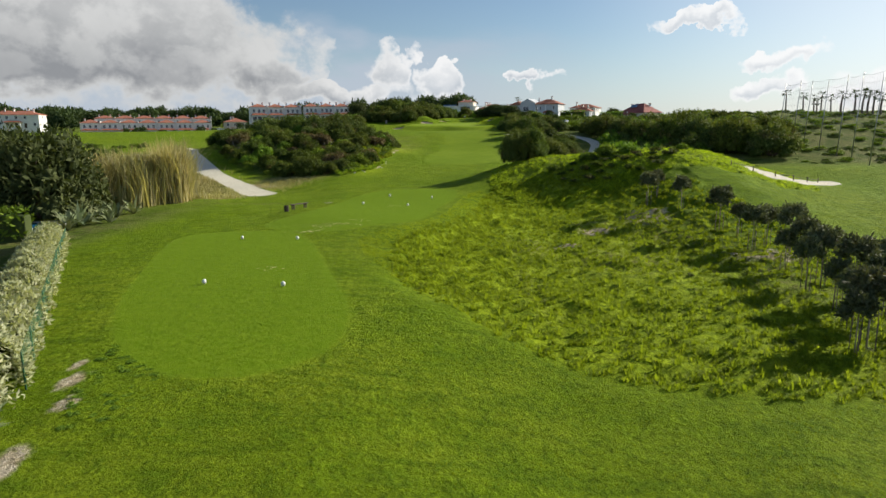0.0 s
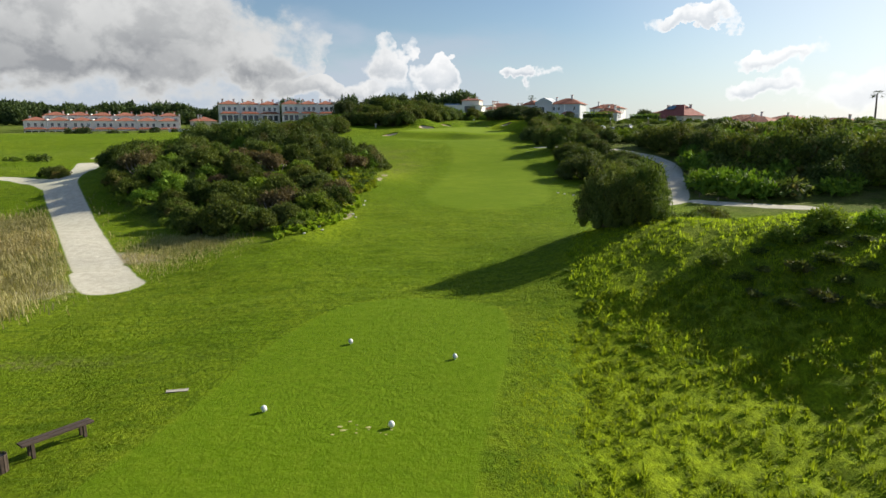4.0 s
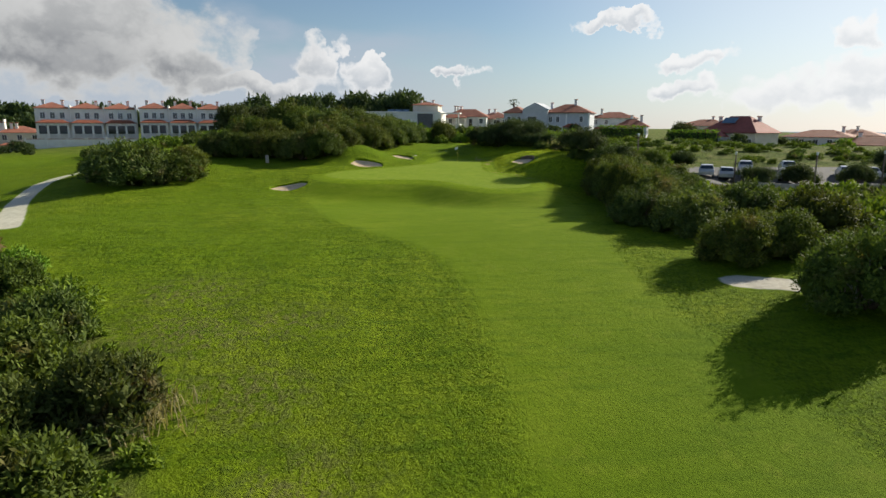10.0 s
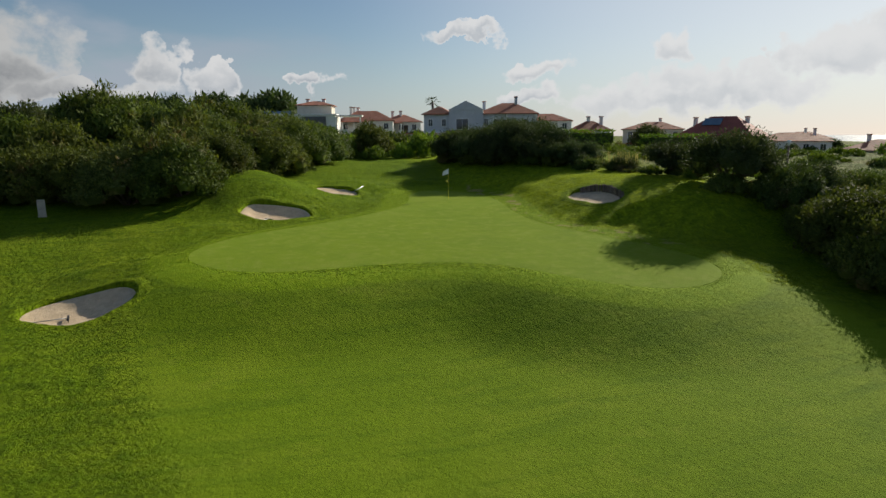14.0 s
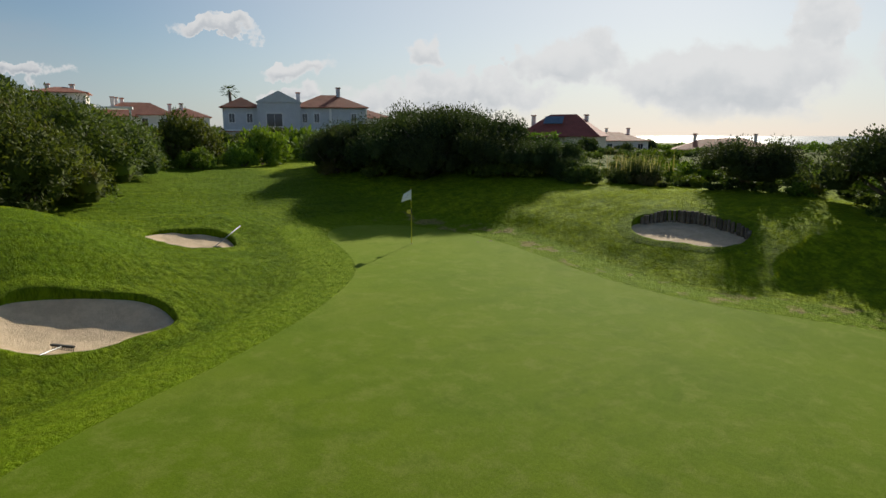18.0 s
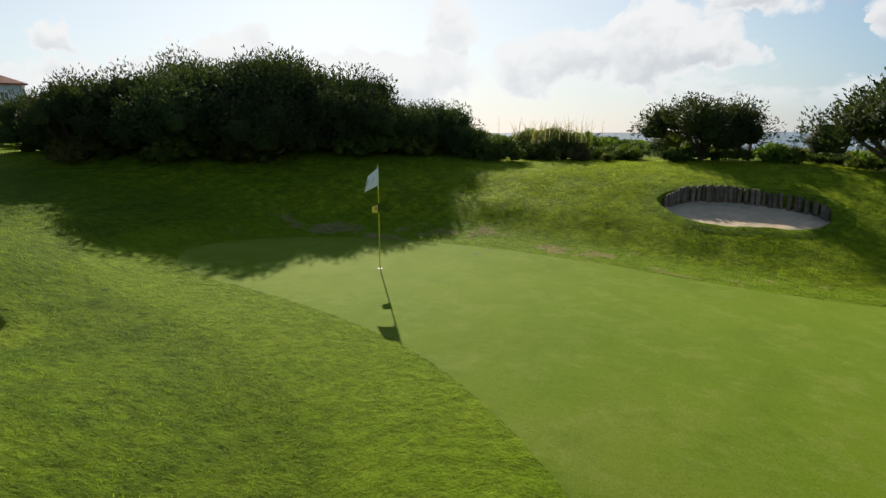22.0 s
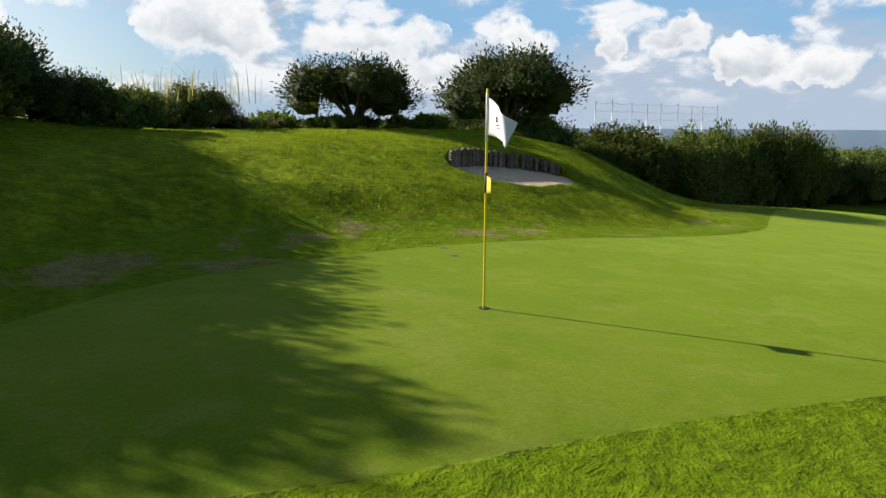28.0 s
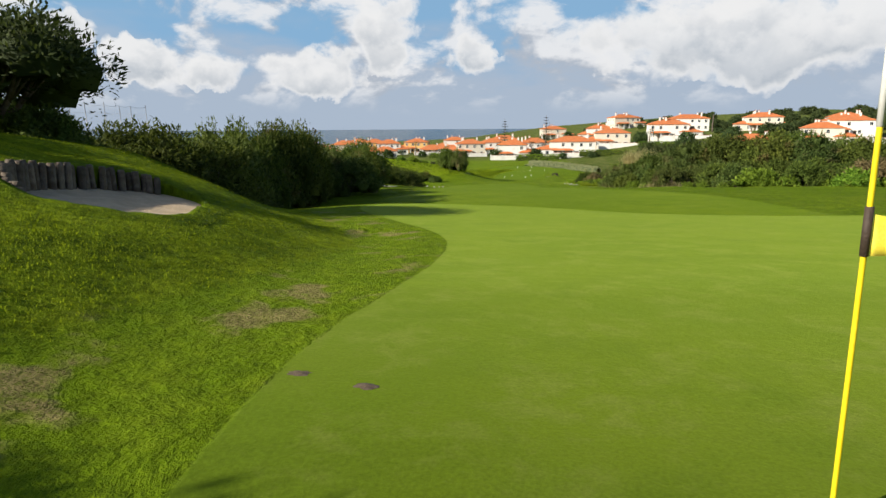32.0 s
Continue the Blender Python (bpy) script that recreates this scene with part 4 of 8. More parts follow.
# ---- bunkers ----
def bunker(b, wall=False, label=""):
    """A sand floor, a turf lip rolled over the rim and, on one, a wall of upright posts."""
    base = empty("bunker", pose(b[0], b[1], z_at(b[0], b[1])))
    c, s = math.cos(radians(b[4])), math.sin(radians(b[4]))
    n = 72

    def ring(k, out=0.0):
        a = np.linspace(0, 2 * np.pi, n, endpoint=False)
        wob = (1 + 0.05 * np.sin(3 * a + b[0]) + 0.03 * np.sin(5 * a + b[1]))
        u, v = np.cos(a) * (b[2] * wob * k + out), np.sin(a) * (b[3] * wob * k + out)
        return b[0] + u * c - v * s, b[1] + u * s + v * c

    rows = []
    rx, ry = ring(1.0)
    rim = ground(rx, ry)
    rim_low = min(rim)
    A = np.stack([rx - b[0], ry - b[1], np.ones(n)], 1)
    tilt = np.linalg.lstsq(A, rim, rcond=None)[0] * (0.95, 0.95, 1.0)
    if wall:
        tilt = tilt * (0.64, 0.85, 0.0)
        tilt[2] = float((rim - A @ tilt).min()) - 0.02
    for k in np.linspace(1.02, 0.0, 12):
        x, y = ring(k)
        plane = tilt[0] * (x - b[0]) + tilt[1] * (y - b[1]) + tilt[2]
        z = plane - (0.05 if wall else 0.10) - (0.03 if wall else b[5] * 0.45) * (1 - k * k)
        if not wall:
            z = z * (1 - k ** 6) + np.minimum(z, rim - 0.12) * k ** 6
        z = z + 0.03 * vnoise(x * 2.1, y * 2.1, 9)
        rows.append(np.stack([x, y, z], -1))
    V = np.concatenate(rows)
    idx = np.arange(len(rows) * n).reshape(-1, n)
    F = np.stack([idx[:-1], np.roll(idx[:-1], -1, 1), np.roll(idx[1:], -1, 1), idx[1:]], -1).reshape(-1, 4)[:, ::-1]
    V = V - np.array(base.location)
    add_part("sand", mesh_data("sand", V, F, True), SAND, base, "pale raked sand")
    rows = []
    for out, dz in ((0.75, -0.06), (0.45, 0.015), (0.2, 0.05), (0.05, 0.045), (-0.04, 0.0), (-0.06, -0.12), (-0.03, -0.34)):
        x, y = ring(1.0, out)
        rx, ry = ring(1.0, max(out, 0.0))
        rag = 0.02 * vnoise(x * 6, y * 6, 12)
        rows.append(np.stack([x, y, ground(rx, ry) + (min(dz, 0.01) if wall else dz) + rag], -1))
    V = np.concatenate(rows) - np.array(base.location)
    idx = np.arange(len(rows) * n).reshape(-1, n)
    F = np.stack([idx[:-1], np.roll(idx[:-1], -1, 1), np.roll(idx[1:], -1, 1), idx[1:]], -1).reshape(-1, 4)
    lip = mesh_data("turf_lip", V, F, True)
    for key, val in (("sd_green", 9), ("sd_tee", 9), ("sd_fairway", 9), ("sd_path", 9), ("bare", 0), ("scrub", 0), ("lush", 0.3), ("dry", 0), ("worn", 0)):
        at_ = lip.attributes.new(key, "FLOAT", "POINT")
        at_.data.foreach_set("value", np.full(len(V), val, np.float32))
    add_part("turf_lip", lip, TURF, base, "grassy rim")
    if wall:
        rnd = random.Random(5)
        x, y = ring(0.97, 0.0)
        post = mesh_data("post", *post_mesh(0.065, 1.1))
        post.materials.append(WOOD_DARK)
        rx, ry = ring(1.0)
        rim = ground(rx, ry)
        a = np.linspace(0, 2 * np.pi, n, endpoint=False)
        # the wall stands on the upper side of the pit
        pts = [(ring(0.94)[0][i], ring(0.94)[1][i], rim[i]) for i in range(n)]
        total = 0
        for i in range(n):
            p, q = Vector(pts[i]), Vector(pts[(i + 1) % n])
            if rim[i] - float(A[i] @ tilt) < 0.22:
                continue
            d = (q - p).length
            k = max(1, round(d / 0.125))
            for j in range(k):
                w = p.lerp(q, j / k)
                ob = add_part("wall_post", post, None, base)
                ob.matrix_basis = Matrix.Translation((w.x - base.location.x + rnd.uniform(-.015, .015), w.y - base.location.y + rnd.uniform(-.015, .015), w.z - base.location.z - 1.06 + rnd.uniform(-.05, .03))) @ Euler((rnd.uniform(-.04, .04), rnd.uniform(-.04, .04), rnd.uniform(0, 6))).to_matrix().to_4x4()
                total += 1
    return tagged(base, label, "bunker", "greenside bunkers")


def post_mesh(r, h):
    """A rough round post with a worn top."""
    v, f = [], []
    for z, k in ((0, 1.0), (h * 0.94, 1.0), (h, 0.8), (h, 0.03)):
        for i in range(7):
            a = 2 * math.pi * i / 7
            rr = r * k * (1 + 0.12 * math.sin(2.3 * i + 1))
            v.append((rr * math.cos(a), rr * math.sin(a), z))
    for j in range(3):
        for i in range(7):
            f.append((j * 7 + i, j * 7 + (i + 1) % 7, (j + 1) * 7 + (i + 1) % 7, (j + 1) * 7 + i))
    return v, f


bunker(BUNKERS[0], label="oval sand bunker cut into the rough below the green")
bunker(BUNKERS[1], label="oval sand bunker with a shaded grassy face beside the green")
bunker(BUNKERS[2], label="small round sand bunker behind the grassy mound")
bunker(BUNKERS[3], True, "shaded sand bunker with a wall of upright timber posts")


# ---- plants ----
def leaves(points, normals, size, rnd, long=1.6, droop=0.0, spread_=0.9, sprig=0.22):
    """Leaf sprays: most lie over the clump like shingles, some stand out as sprigs."""
    n = len(points)
    face = normals + rnd.normal(0, 0.30, (n, 3))
    face /= np.linalg.norm(face, axis=1)[:, None] + 1e-9
    along = np.cross(face, rnd.normal(0, 1, (n, 3)))
    along /= np.linalg.norm(along, axis=1)[:, None] + 1e-9
    out = along + face * rnd.uniform(0.10, 0.70, (n, 1)) + np.array([0, 0, 0.18])
    free = rnd.uniform(0, 1, n) < sprig
    out[free] = normals[free] + rnd.normal(0, spread_, (free.sum(), 3)) * 0.6
    out /= np.linalg.norm(out, axis=1)[:, None] + 1e-9
    side = np.cross(face, out) + rnd.normal(0, 0.12, (n, 3))
    side /= np.linalg.norm(side, axis=1)[:, None] + 1e-9
    s = size * rnd.uniform(0.6, 1.35, n)[:, None]
    tip = out * s * long * 1.15
    tip[:, 2] -= droop * s[:, 0]
    c, d = points + tip * 0.5 + side * s * 0.34, points + tip * 0.5 - side * s * 0.34
    c[:, 2] -= 0.08 * s[:, 0]
    V = np.stack([points, c, points + tip, d], 1).reshape(-1, 3)
    return V, np.arange(4 * n).reshape(n, 4)


def crown_mesh(name, rx, ry, rz, lumps, count, size, seed, mat, flat=0.35, inner=None, lean=(0, 0), upright=0.0, sprig=0.22, low=0.25, dome=False):
    """A crown of clumps: leaves thick on every clump, thinner inside, with gaps between."""
    rnd = np.random.RandomState(seed)
    cen, rad = [], []
    for i in range(lumps):
        a, r = rnd.uniform(0, 2 * np.pi), math.sqrt(rnd.uniform(0.0, 1.0)) * 0.72
        h = rnd.uniform(low, 0.80) * (1.0 - 0.35 * r)
        cen.append((math.cos(a) * r * rx + lean[0] * h * rz, math.sin(a) * r * ry + lean[1] * h * rz, h * rz))
        rad.append(rnd.uniform(0.26, 0.46) * min(rx, ry, rz * 0.9))
        if dome:            # clumps sit on the shell of a rounded mass, spread evenly round it
            t_ = (i + 0.5) / lumps
            a, zc = i * 2.39996 + rnd.uniform(-0.3, 0.3), 0.08 + 0.86 * (1 - t_) + rnd.uniform(-0.08, 0.08)
            k = math.sqrt(max(0.0, 1 - min(zc, 0.98) ** 2)) * rnd.uniform(0.62, 0.80)
            cen[-1] = (math.cos(a) * k * rx + lean[0] * zc * rz, math.sin(a) * k * ry + lean[1] * zc * rz, zc * rz * rnd.uniform(0.66, 0.80))
            rad[-1] = rnd.uniform(0.22, 0.36) * min(rx, ry, rz)
    cen, rad = np.array(cen), np.array(rad)
    per = rnd.choice(lumps, count, p=rad ** 2 / (rad ** 2).sum())
    dirs = rnd.normal(0, 1, (count, 3))
    dirs[:, 2] = np.abs(dirs[:, 2]) * 0.9 - flat * 0.6 + upright
    dirs /= np.linalg.norm(dirs, axis=1)[:, None]
    depth = 1 - rnd.uniform(0, 1, count) ** 2 * 0.55
    bulge = 1 + 0.22 * np.sin(dirs[:, 0] * 7 + per) * np.cos(dirs[:, 1] * 6 + per * 2)
    pts = cen[per] + dirs * (rad[per] * depth * bulge)[:, None]
    pts[:, 2] = np.maximum(pts[:, 2], 0.06)
    grow = dirs.copy()
    grow[:, 2] += 0.35 + upright
    V, F = leaves(pts, grow, size, rnd, sprig=sprig)
    # dark twiggy heart that closes the crown
    hv, hf = [], []
    for c, r in zip(cen, rad):
        o = len(V) + len(hv)
        rings = 4
        for j in range(1, rings):
            th = math.pi * j / rings
            for i in range(6):
                a = 2 * math.pi * i / 6 + j * 0.5
                rr = r * 0.60 * (1 + 0.12 * math.sin(3 * i + j))
                hv.append((c[0] + rr * math.sin(th) * math.cos(a), c[1] + rr * math.sin(th) * math.sin(a), max(0.02, c[2] + rr * math.cos(th))))
        hv.append((c[0], c[1], c[2] + r * 0.56))
        for j in range(rings - 2):
            for i in range(6):
                hf.append((o + j * 6 + i, o + (j + 1) * 6 + i, o + (j + 1) * 6 + (i + 1) % 6, o + j * 6 + (i + 1) % 6))
    me = mesh_data(name, np.concatenate([V, np.array(hv)]), np.concatenate([F, np.array(hf, np.int32)]))
    me.materials.append(mat)
    return me


def limbs_mesh(name, rx, ry, rz, seed, mat, stems=5, trunk=0.0, r0=0.06, lean=(0, 0)):
    """Trunk and limbs that fork into the crown."""
    rnd = random.Random(seed)
    bm = bmesh.new()
    if trunk:
        tube_bm(bm, [(0, 0, -0.15), (lean[0] * trunk * 0.4, lean[1] * trunk * 0.4, trunk * 0.5), (lean[0] * trunk, lean[1] * trunk, trunk)], [r0 * 1.6, r0 * 1.25, r0 * 1.1], 8)
    for i in range(stems):
        a = 2 * math.pi * (i + rnd.random() * 0.6) / stems
        r = rnd.uniform(0.35, 0.75)
        x0, y0, z0 = (lean[0] * trunk, lean[1] * trunk, trunk * 0.9) if trunk else (math.cos(a) * 0.1, math.sin(a) * 0.1, -0.12)
        top = (math.cos(a) * r * rx + lean[0] * rz, math.sin(a) * r * ry + lean[1] * rz, rz * rnd.uniform(0.55, 0.8))
        midp = (x0 * 0.45 + top[0] * 0.55 + rnd.uniform(-.1, .1), y0 * 0.45 + top[1] * 0.55, z0 * 0.6 + top[2] * 0.4)
        tube_bm(bm, [(x0, y0, z0), midp, top], [r0, r0 * 0.6, r0 * 0.2], 5)
        for _ in range(2):
            b = a + rnd.uniform(-0.9, 0.9)
            tube_bm(bm, [midp, (midp[0] + math.cos(b) * rx * 0.3, midp[1] + math.sin(b) * ry * 0.3, midp[2] + rz * 0.25)], [r0 * 0.45, r0 * 0.12], 4)
    me = bpy.data.meshes.new(name)
    bm.to_mesh(me)
    bm.free()
    me.materials.append(mat)
    return me


def plant_kind(name, label, category, group, crown_args, limb_args):
    """The meshes of one kind of plant, to be set out with set_plant()."""
    return dict(name=name, label=label, category=category, group=group, crown=crown_mesh("crown", *crown_args[:-1], **crown_args[-1]), limbs=limbs_mesh("branch_work", *limb_args[:-1], **limb_args[-1]))


def set_plant(kind, x, y, scale=1.0, turn=0.0, tall=1.0, sink=0.05, label="", z=None):
    base = empty(kind["name"], Matrix.Translation((x, y, (z_at(x, y) if z is None else z) - sink)) @ Matrix.Rotation(turn, 4, "Z") @ Matrix.Diagonal((scale, scale, scale * tall, 1)))
    for key, nm in (("crown", "crown"), ("limbs", "branch_work")):
        ob = new(nm, kind[key])
        ob.parent = base
    return tagged(base, label or kind["label"], kind["category"], kind["group"])


DUNE = [plant_kind("shrub", "dense dark green juniper shrub on the dune", "shrub", "dune shrubs", (1.75, 1.65, 1.8, 20, 4200, 0.105, 11 + i, (LEAF_DUNE, LEAF_DUNE, LEAF_MIXED, LEAF_DUNE)[i], dict(upright=0.30, sprig=0.42, dome=True)), (1.5, 1.4, 1.4, 40 + i, BARK, dict(stems=5))) for i in range(4)]
LUSH = [plant_kind("shrub", "bright green leafy bush on the dune", "shrub", "dune shrubs", (1.5, 1.5, 1.5, 15, 2200, 0.135, 31 + i, LEAF_LUSH, dict(upright=0.1, dome=True)), (1.3, 1.3, 1.2, 60 + i, BARK, dict(stems=4))) for i in range(3)]
BROWN = [plant_kind("shrub", "half-dry brownish shrub at the dune's edge", "shrub", "dune shrubs", (1.5, 1.4, 1.7, 9, 1900, 0.12, 51, LEAF_BROWN, dict(upright=0.3)), (1.4, 1.3, 1.4, 71, PALE_BARK, dict(stems=7)))]
BIG = [plant_kind("shrub", "large rounded dark green thicket", "shrub", "thickets round the green", (3.0, 2.8, 3.3, 30, 6500, 0.15, 81 + i, (LEAF_DUNE, LEAF_MIXED, LEAF_DUNE)[i], dict(upright=0.1, dome=True)), (2.6, 2.4, 2.6, 90 + i, BARK, dict(stems=7, r0=0.09))) for i in range(3)]
BIGF = [plant_kind("shrub", "large rounded dark green thicket", "shrub", "thickets round the green", (3.0, 2.8, 3.3, 34, 15000, 0.10, 81 + i, (LEAF_DUNE, LEAF_MIXED, LEAF_DUNE)[i], dict(upright=0.1, dome=True)), (2.6, 2.4, 2.6, 90 + i, BARK, dict(stems=7, r0=0.09))) for i in range(3)]
WIND = [plant_kind("tree", "low windswept dark evergreen tree behind the green", "tree", "trees behind the green", (2.5, 2.3, 3.3, 26, 17000, 0.075, 101 + i, LEAF_PINE, dict(upright=0.12, flat=0.75, sprig=0.6, low=0.36)), (2.2, 2.0, 2.7, 110 + i, BARK, dict(stems=9, trunk=0.35, r0=0.09))) for i in range(3)]
FAR = [plant_kind("tree", "dark green pine in the distant wood", "tree", "distant trees", (3.6, 3.6, 6.0, 16, 750, 0.55, 121 + i, LEAF_PINE, dict(dome=True)), (3, 3, 4.5, 130 + i, BARK, dict(stems=4, trunk=2.0, r0=0.2))) for i in range(2)]
LOW = [plant_kind("shrub", "low leafy scrub", "shrub", "scrub", (1.6, 1.6, 1.4, 8, 420, 0.27, 161 + i, (LEAF_LUSH, LEAF_MIXED, LEAF_DUNE)[i], dict(upright=0.2)), (1.3, 1.3, 1.0, 165 + i, BARK, dict(stems=3))) for i in range(3)]
FARLOW = [plant_kind("shrub", "low far scrub", "shrub", "scrub", (1.7, 1.7, 1.5, 9, 340, 0.30, 181 + i, (LEAF_LUSH, LEAF_MIXED, LEAF_LUSH)[i], dict(upright=0.1, dome=True)), (1.3, 1.3, 1.0, 185 + i, BARK, dict(stems=3))) for i in range(3)]
YOUNG = [plant_kind("young_tree", "young staked tree with a round silvery crown", "tree", "young planted trees", (0.85, 0.85, 1.25, 12, 1500, 0.105, 141 + i, LEAF_GREY, dict(dome=True)), (0.55, 0.55, 0.8, 150 + i, PALE_BARK, dict(stems=5, r0=0.02))) for i in range(2)]
OAK = [plant_kind("tree", "big dark evergreen tree behind the garden hedge", "tree", "garden trees", (4.0, 4.0, 5.6, 30, 8500, 0.22, 171 + i, LEAF_OAK, dict(flat=0.6, dome=True)), (3.6, 3.6, 4.6, 175 + i, BARK, dict(stems=9, trunk=1.2, r0=0.16))) for i in range(2)]


def inside(x, y, line):
    return float(edge_distance(np.array([x]), np.array([y]), line)[0])


def clear_of(x, y, r):
    """Keeps plants off the mown turf and the tracks."""
    X, Y = np.array([x]), np.array([y])
    d = min(float(edge_distance(X, Y, o)[0]) for o in (GREEN, FAIRWAY, TEE_LOW, TEE_TOP))
    return d > r and float(track_sd(X, Y)[0]) > r * 0.6


def spots(outline, gap, seed, lo, hi, tall=(0.85, 1.15), pad=0.6, r=0.9):
    rnd = random.Random(seed)
    (x0, y0), (x1, y1) = outline.min(0), outline.max(0)
    kept = []
    for _ in range(int((x1 - x0) * (y1 - y0) / gap ** 2 * 6)):
        x, y = rnd.uniform(x0, x1), rnd.uniform(y0, y1)
        s = rnd.uniform(lo, hi)
        if inside(x, y, outline) > -pad * s or any((x - a[0]) ** 2 + (y - a[1]) ** 2 < (gap * (0.75 + 0.35 * s / hi)) ** 2 for a in kept) or not clear_of(x, y, r * s):
            continue
        kept.append((x, y, s, rnd.uniform(0, 6.28), rnd.uniform(*tall)))
    return kept


def scatter(outline, gap, kinds, seed, lo, hi, tall=(0.85, 1.15), pad=0.6, weights=None, skip=None):
    rnd = random.Random(seed + 500)
    for x, y, s, a, t in spots(outline, gap, seed, lo, hi, tall, pad):
        if skip is None or inside(x, y, skip) > 0:
            set_plant(rnd.choices(kinds, weights)[0], x, y, s, a, t)


def joined(name, places, kinds, seed, label, category):
    """Plants that nobody could count, as one mesh."""
    rnd = random.Random(seed)
    data = {}
    for k in kinds:
        me = k["crown"]
        co, vi = np.empty(len(me.vertices) * 3, np.float32), np.empty(len(me.loops), np.int32)
        me.vertices.foreach_get("co", co)
        me.loops.foreach_get("vertex_index", vi)
        data[id(k)] = (co.reshape(-1, 3), vi.reshape(-1, 4))
    by = {}
    for x, y, s, a, t in places:
        k = rnd.choice(kinds)
        V, F = data[id(k)]
        c, sn = math.cos(a) * s, math.sin(a) * s
        W = np.stack([V[:, 0] * c - V[:, 1] * sn + x, V[:, 0] * sn + V[:, 1] * c + y, V[:, 2] * s * t + z_at(x, y) - 0.05], 1)
        by.setdefault(k["crown"].materials[0].name, []).append((W, F))
    for mat_name, parts_ in by.items():
        off, Vs, Fs = 0, [], []
        for V, F in parts_:
            Vs.append(V)
            Fs.append(F + off)
            off += len(V)
        me = mesh_data(name, np.concatenate(Vs), np.concatenate(Fs))
        me.materials.append(bpy.data.materials[mat_name])
        tagged(new(name, me), label, category, kind="stuff")


# shrub mound beside the fairway
FERN = [plant_kind("fern", "bright green bracken clump", "fern", "bracken", (1.5, 1.5, 1.1, 8, 380, 0.30, 191 + i, LEAF_FERN, dict(upright=0.5)), (1.2, 1.2, 0.8, 195 + i, BARK, dict(stems=3))) for i in range(2)]
FERNS = rounded([(-9.6, 106.5), (-9.2, 117), (-11.5, 118.4), (-14.8, 115.5), (-15.4, 110), (-12.8, 106)], 2)
scatter(SHRUB_MOUND, 2.55, DUNE + LUSH + BROWN, 1, 0.95, 1.6, weights=[5, 5, 5, 5, 1.3, 1.3, 1.3, 2], skip=FERNS)
joined("bracken", spots(FERNS, 0.75, 43, 0.28, 0.5, pad=0.1, r=0.3), FERN, 43, "bright green bracken along the fairway's edge", "bracken")
joined("dune_scrub", spots(SHRUB_MOUND, 1.7, 41, 0.35, 0.6, pad=0.1, r=0.5), FARLOW, 41, "low mixed scrub between the dune shrubs", "scrub")
joined("bramble", spots(rounded([(-13.5, 86), (-11, 90), (-9.6, 97), (-9.8, 104), (-12, 104), (-13, 96), (-16, 89)], 2), 0.9, 42, 0.3, 0.5, pad=0.1, r=0.3), FERN, 42, "bright green weeds along the fairway's edge", "weeds")
# scrub between the forks of the track and along the pond
for x, y, s, k in ((-49.4, 118.6, 0.8, 0), (-51.6, 121.4, 0.9, 2), (-53.4, 122.6, 0.8, 1), (-48.6, 116.4, 0.6, 3)):
    set_plant(DUNE[k], x, y, s, x * y, 0.9, label="low green shrub between the forks of the sandy track")
joined("waterside_scrub", spots(rounded([(-70, 150), (-80, 152), (-98, 153), (-98, 157), (-80, 156), (-69, 153)], 2), 2.2, 61, 0.5, 0.9), FARLOW[1:], 61, "dark scrub along the pond's far bank", "scrub")
joined("waterside_scrub", spots(rounded([(-63, 124), (-66, 128), (-70, 130), (-71, 126), (-67, 122.5)], 2), 1.6, 62, 0.4, 0.8), FARLOW[1:], 62, "low scrub beside the pond", "scrub")
# big bush and shrubs to the right of the fairway
for x, y, s, k, t in ((9.2, 80.7, 0.78, 1, 1.75), (11.5, 80.3, 0.76, 0, 1.68), (10.4, 79.3, 0.6, 2, 1.5)):
    set_plant(BIGF[k], x, y, s, x * y, t, label="tall brownish thicket standing alone beside the fairway")
for x, y, s, k in ((15.4, 88.0, 1.1, 0), (17.8, 86.6, 1.0, 1), (20.0, 89.0, 1.2, 3), (13.2, 90.4, 0.8, 2)):
    set_plant(DUNE[k], x, y, s, x * y, 0.9)
joined("dune_thicket", spots(rounded([(28, 112), (32, 107), (46, 108), (56, 122), (54, 140), (36, 142), (34, 130), (30, 121)], 2), 2.3, 4, 1.0, 1.8), FARLOW[1:], 4, "dark thicket beyond the cart track", "thicket")
scatter(rounded([(18, 162), (17, 153), (21, 149), (27, 149), (27, 166), (25, 172), (20, 171)], 2), 2.7, DUNE + BIG[:2] + LUSH[:1], 5, 0.9, 1.25)
joined("dune_thicket", spots(rounded([(27, 148), (42, 150), (46, 168), (40, 180), (27, 180), (25, 172)], 2), 2.4, 15, 0.8, 1.4), FARLOW[1:], 15, "dark thicket below the car park", "thicket")
scatter(rounded([(19, 171), (24, 172), (30, 178), (29, 186), (25, 190), (21.5, 189), (20, 185), (18.6, 178)], 2), 2.6, BIGF, 6, 0.65, 0.85, tall=(0.9, 1.1))
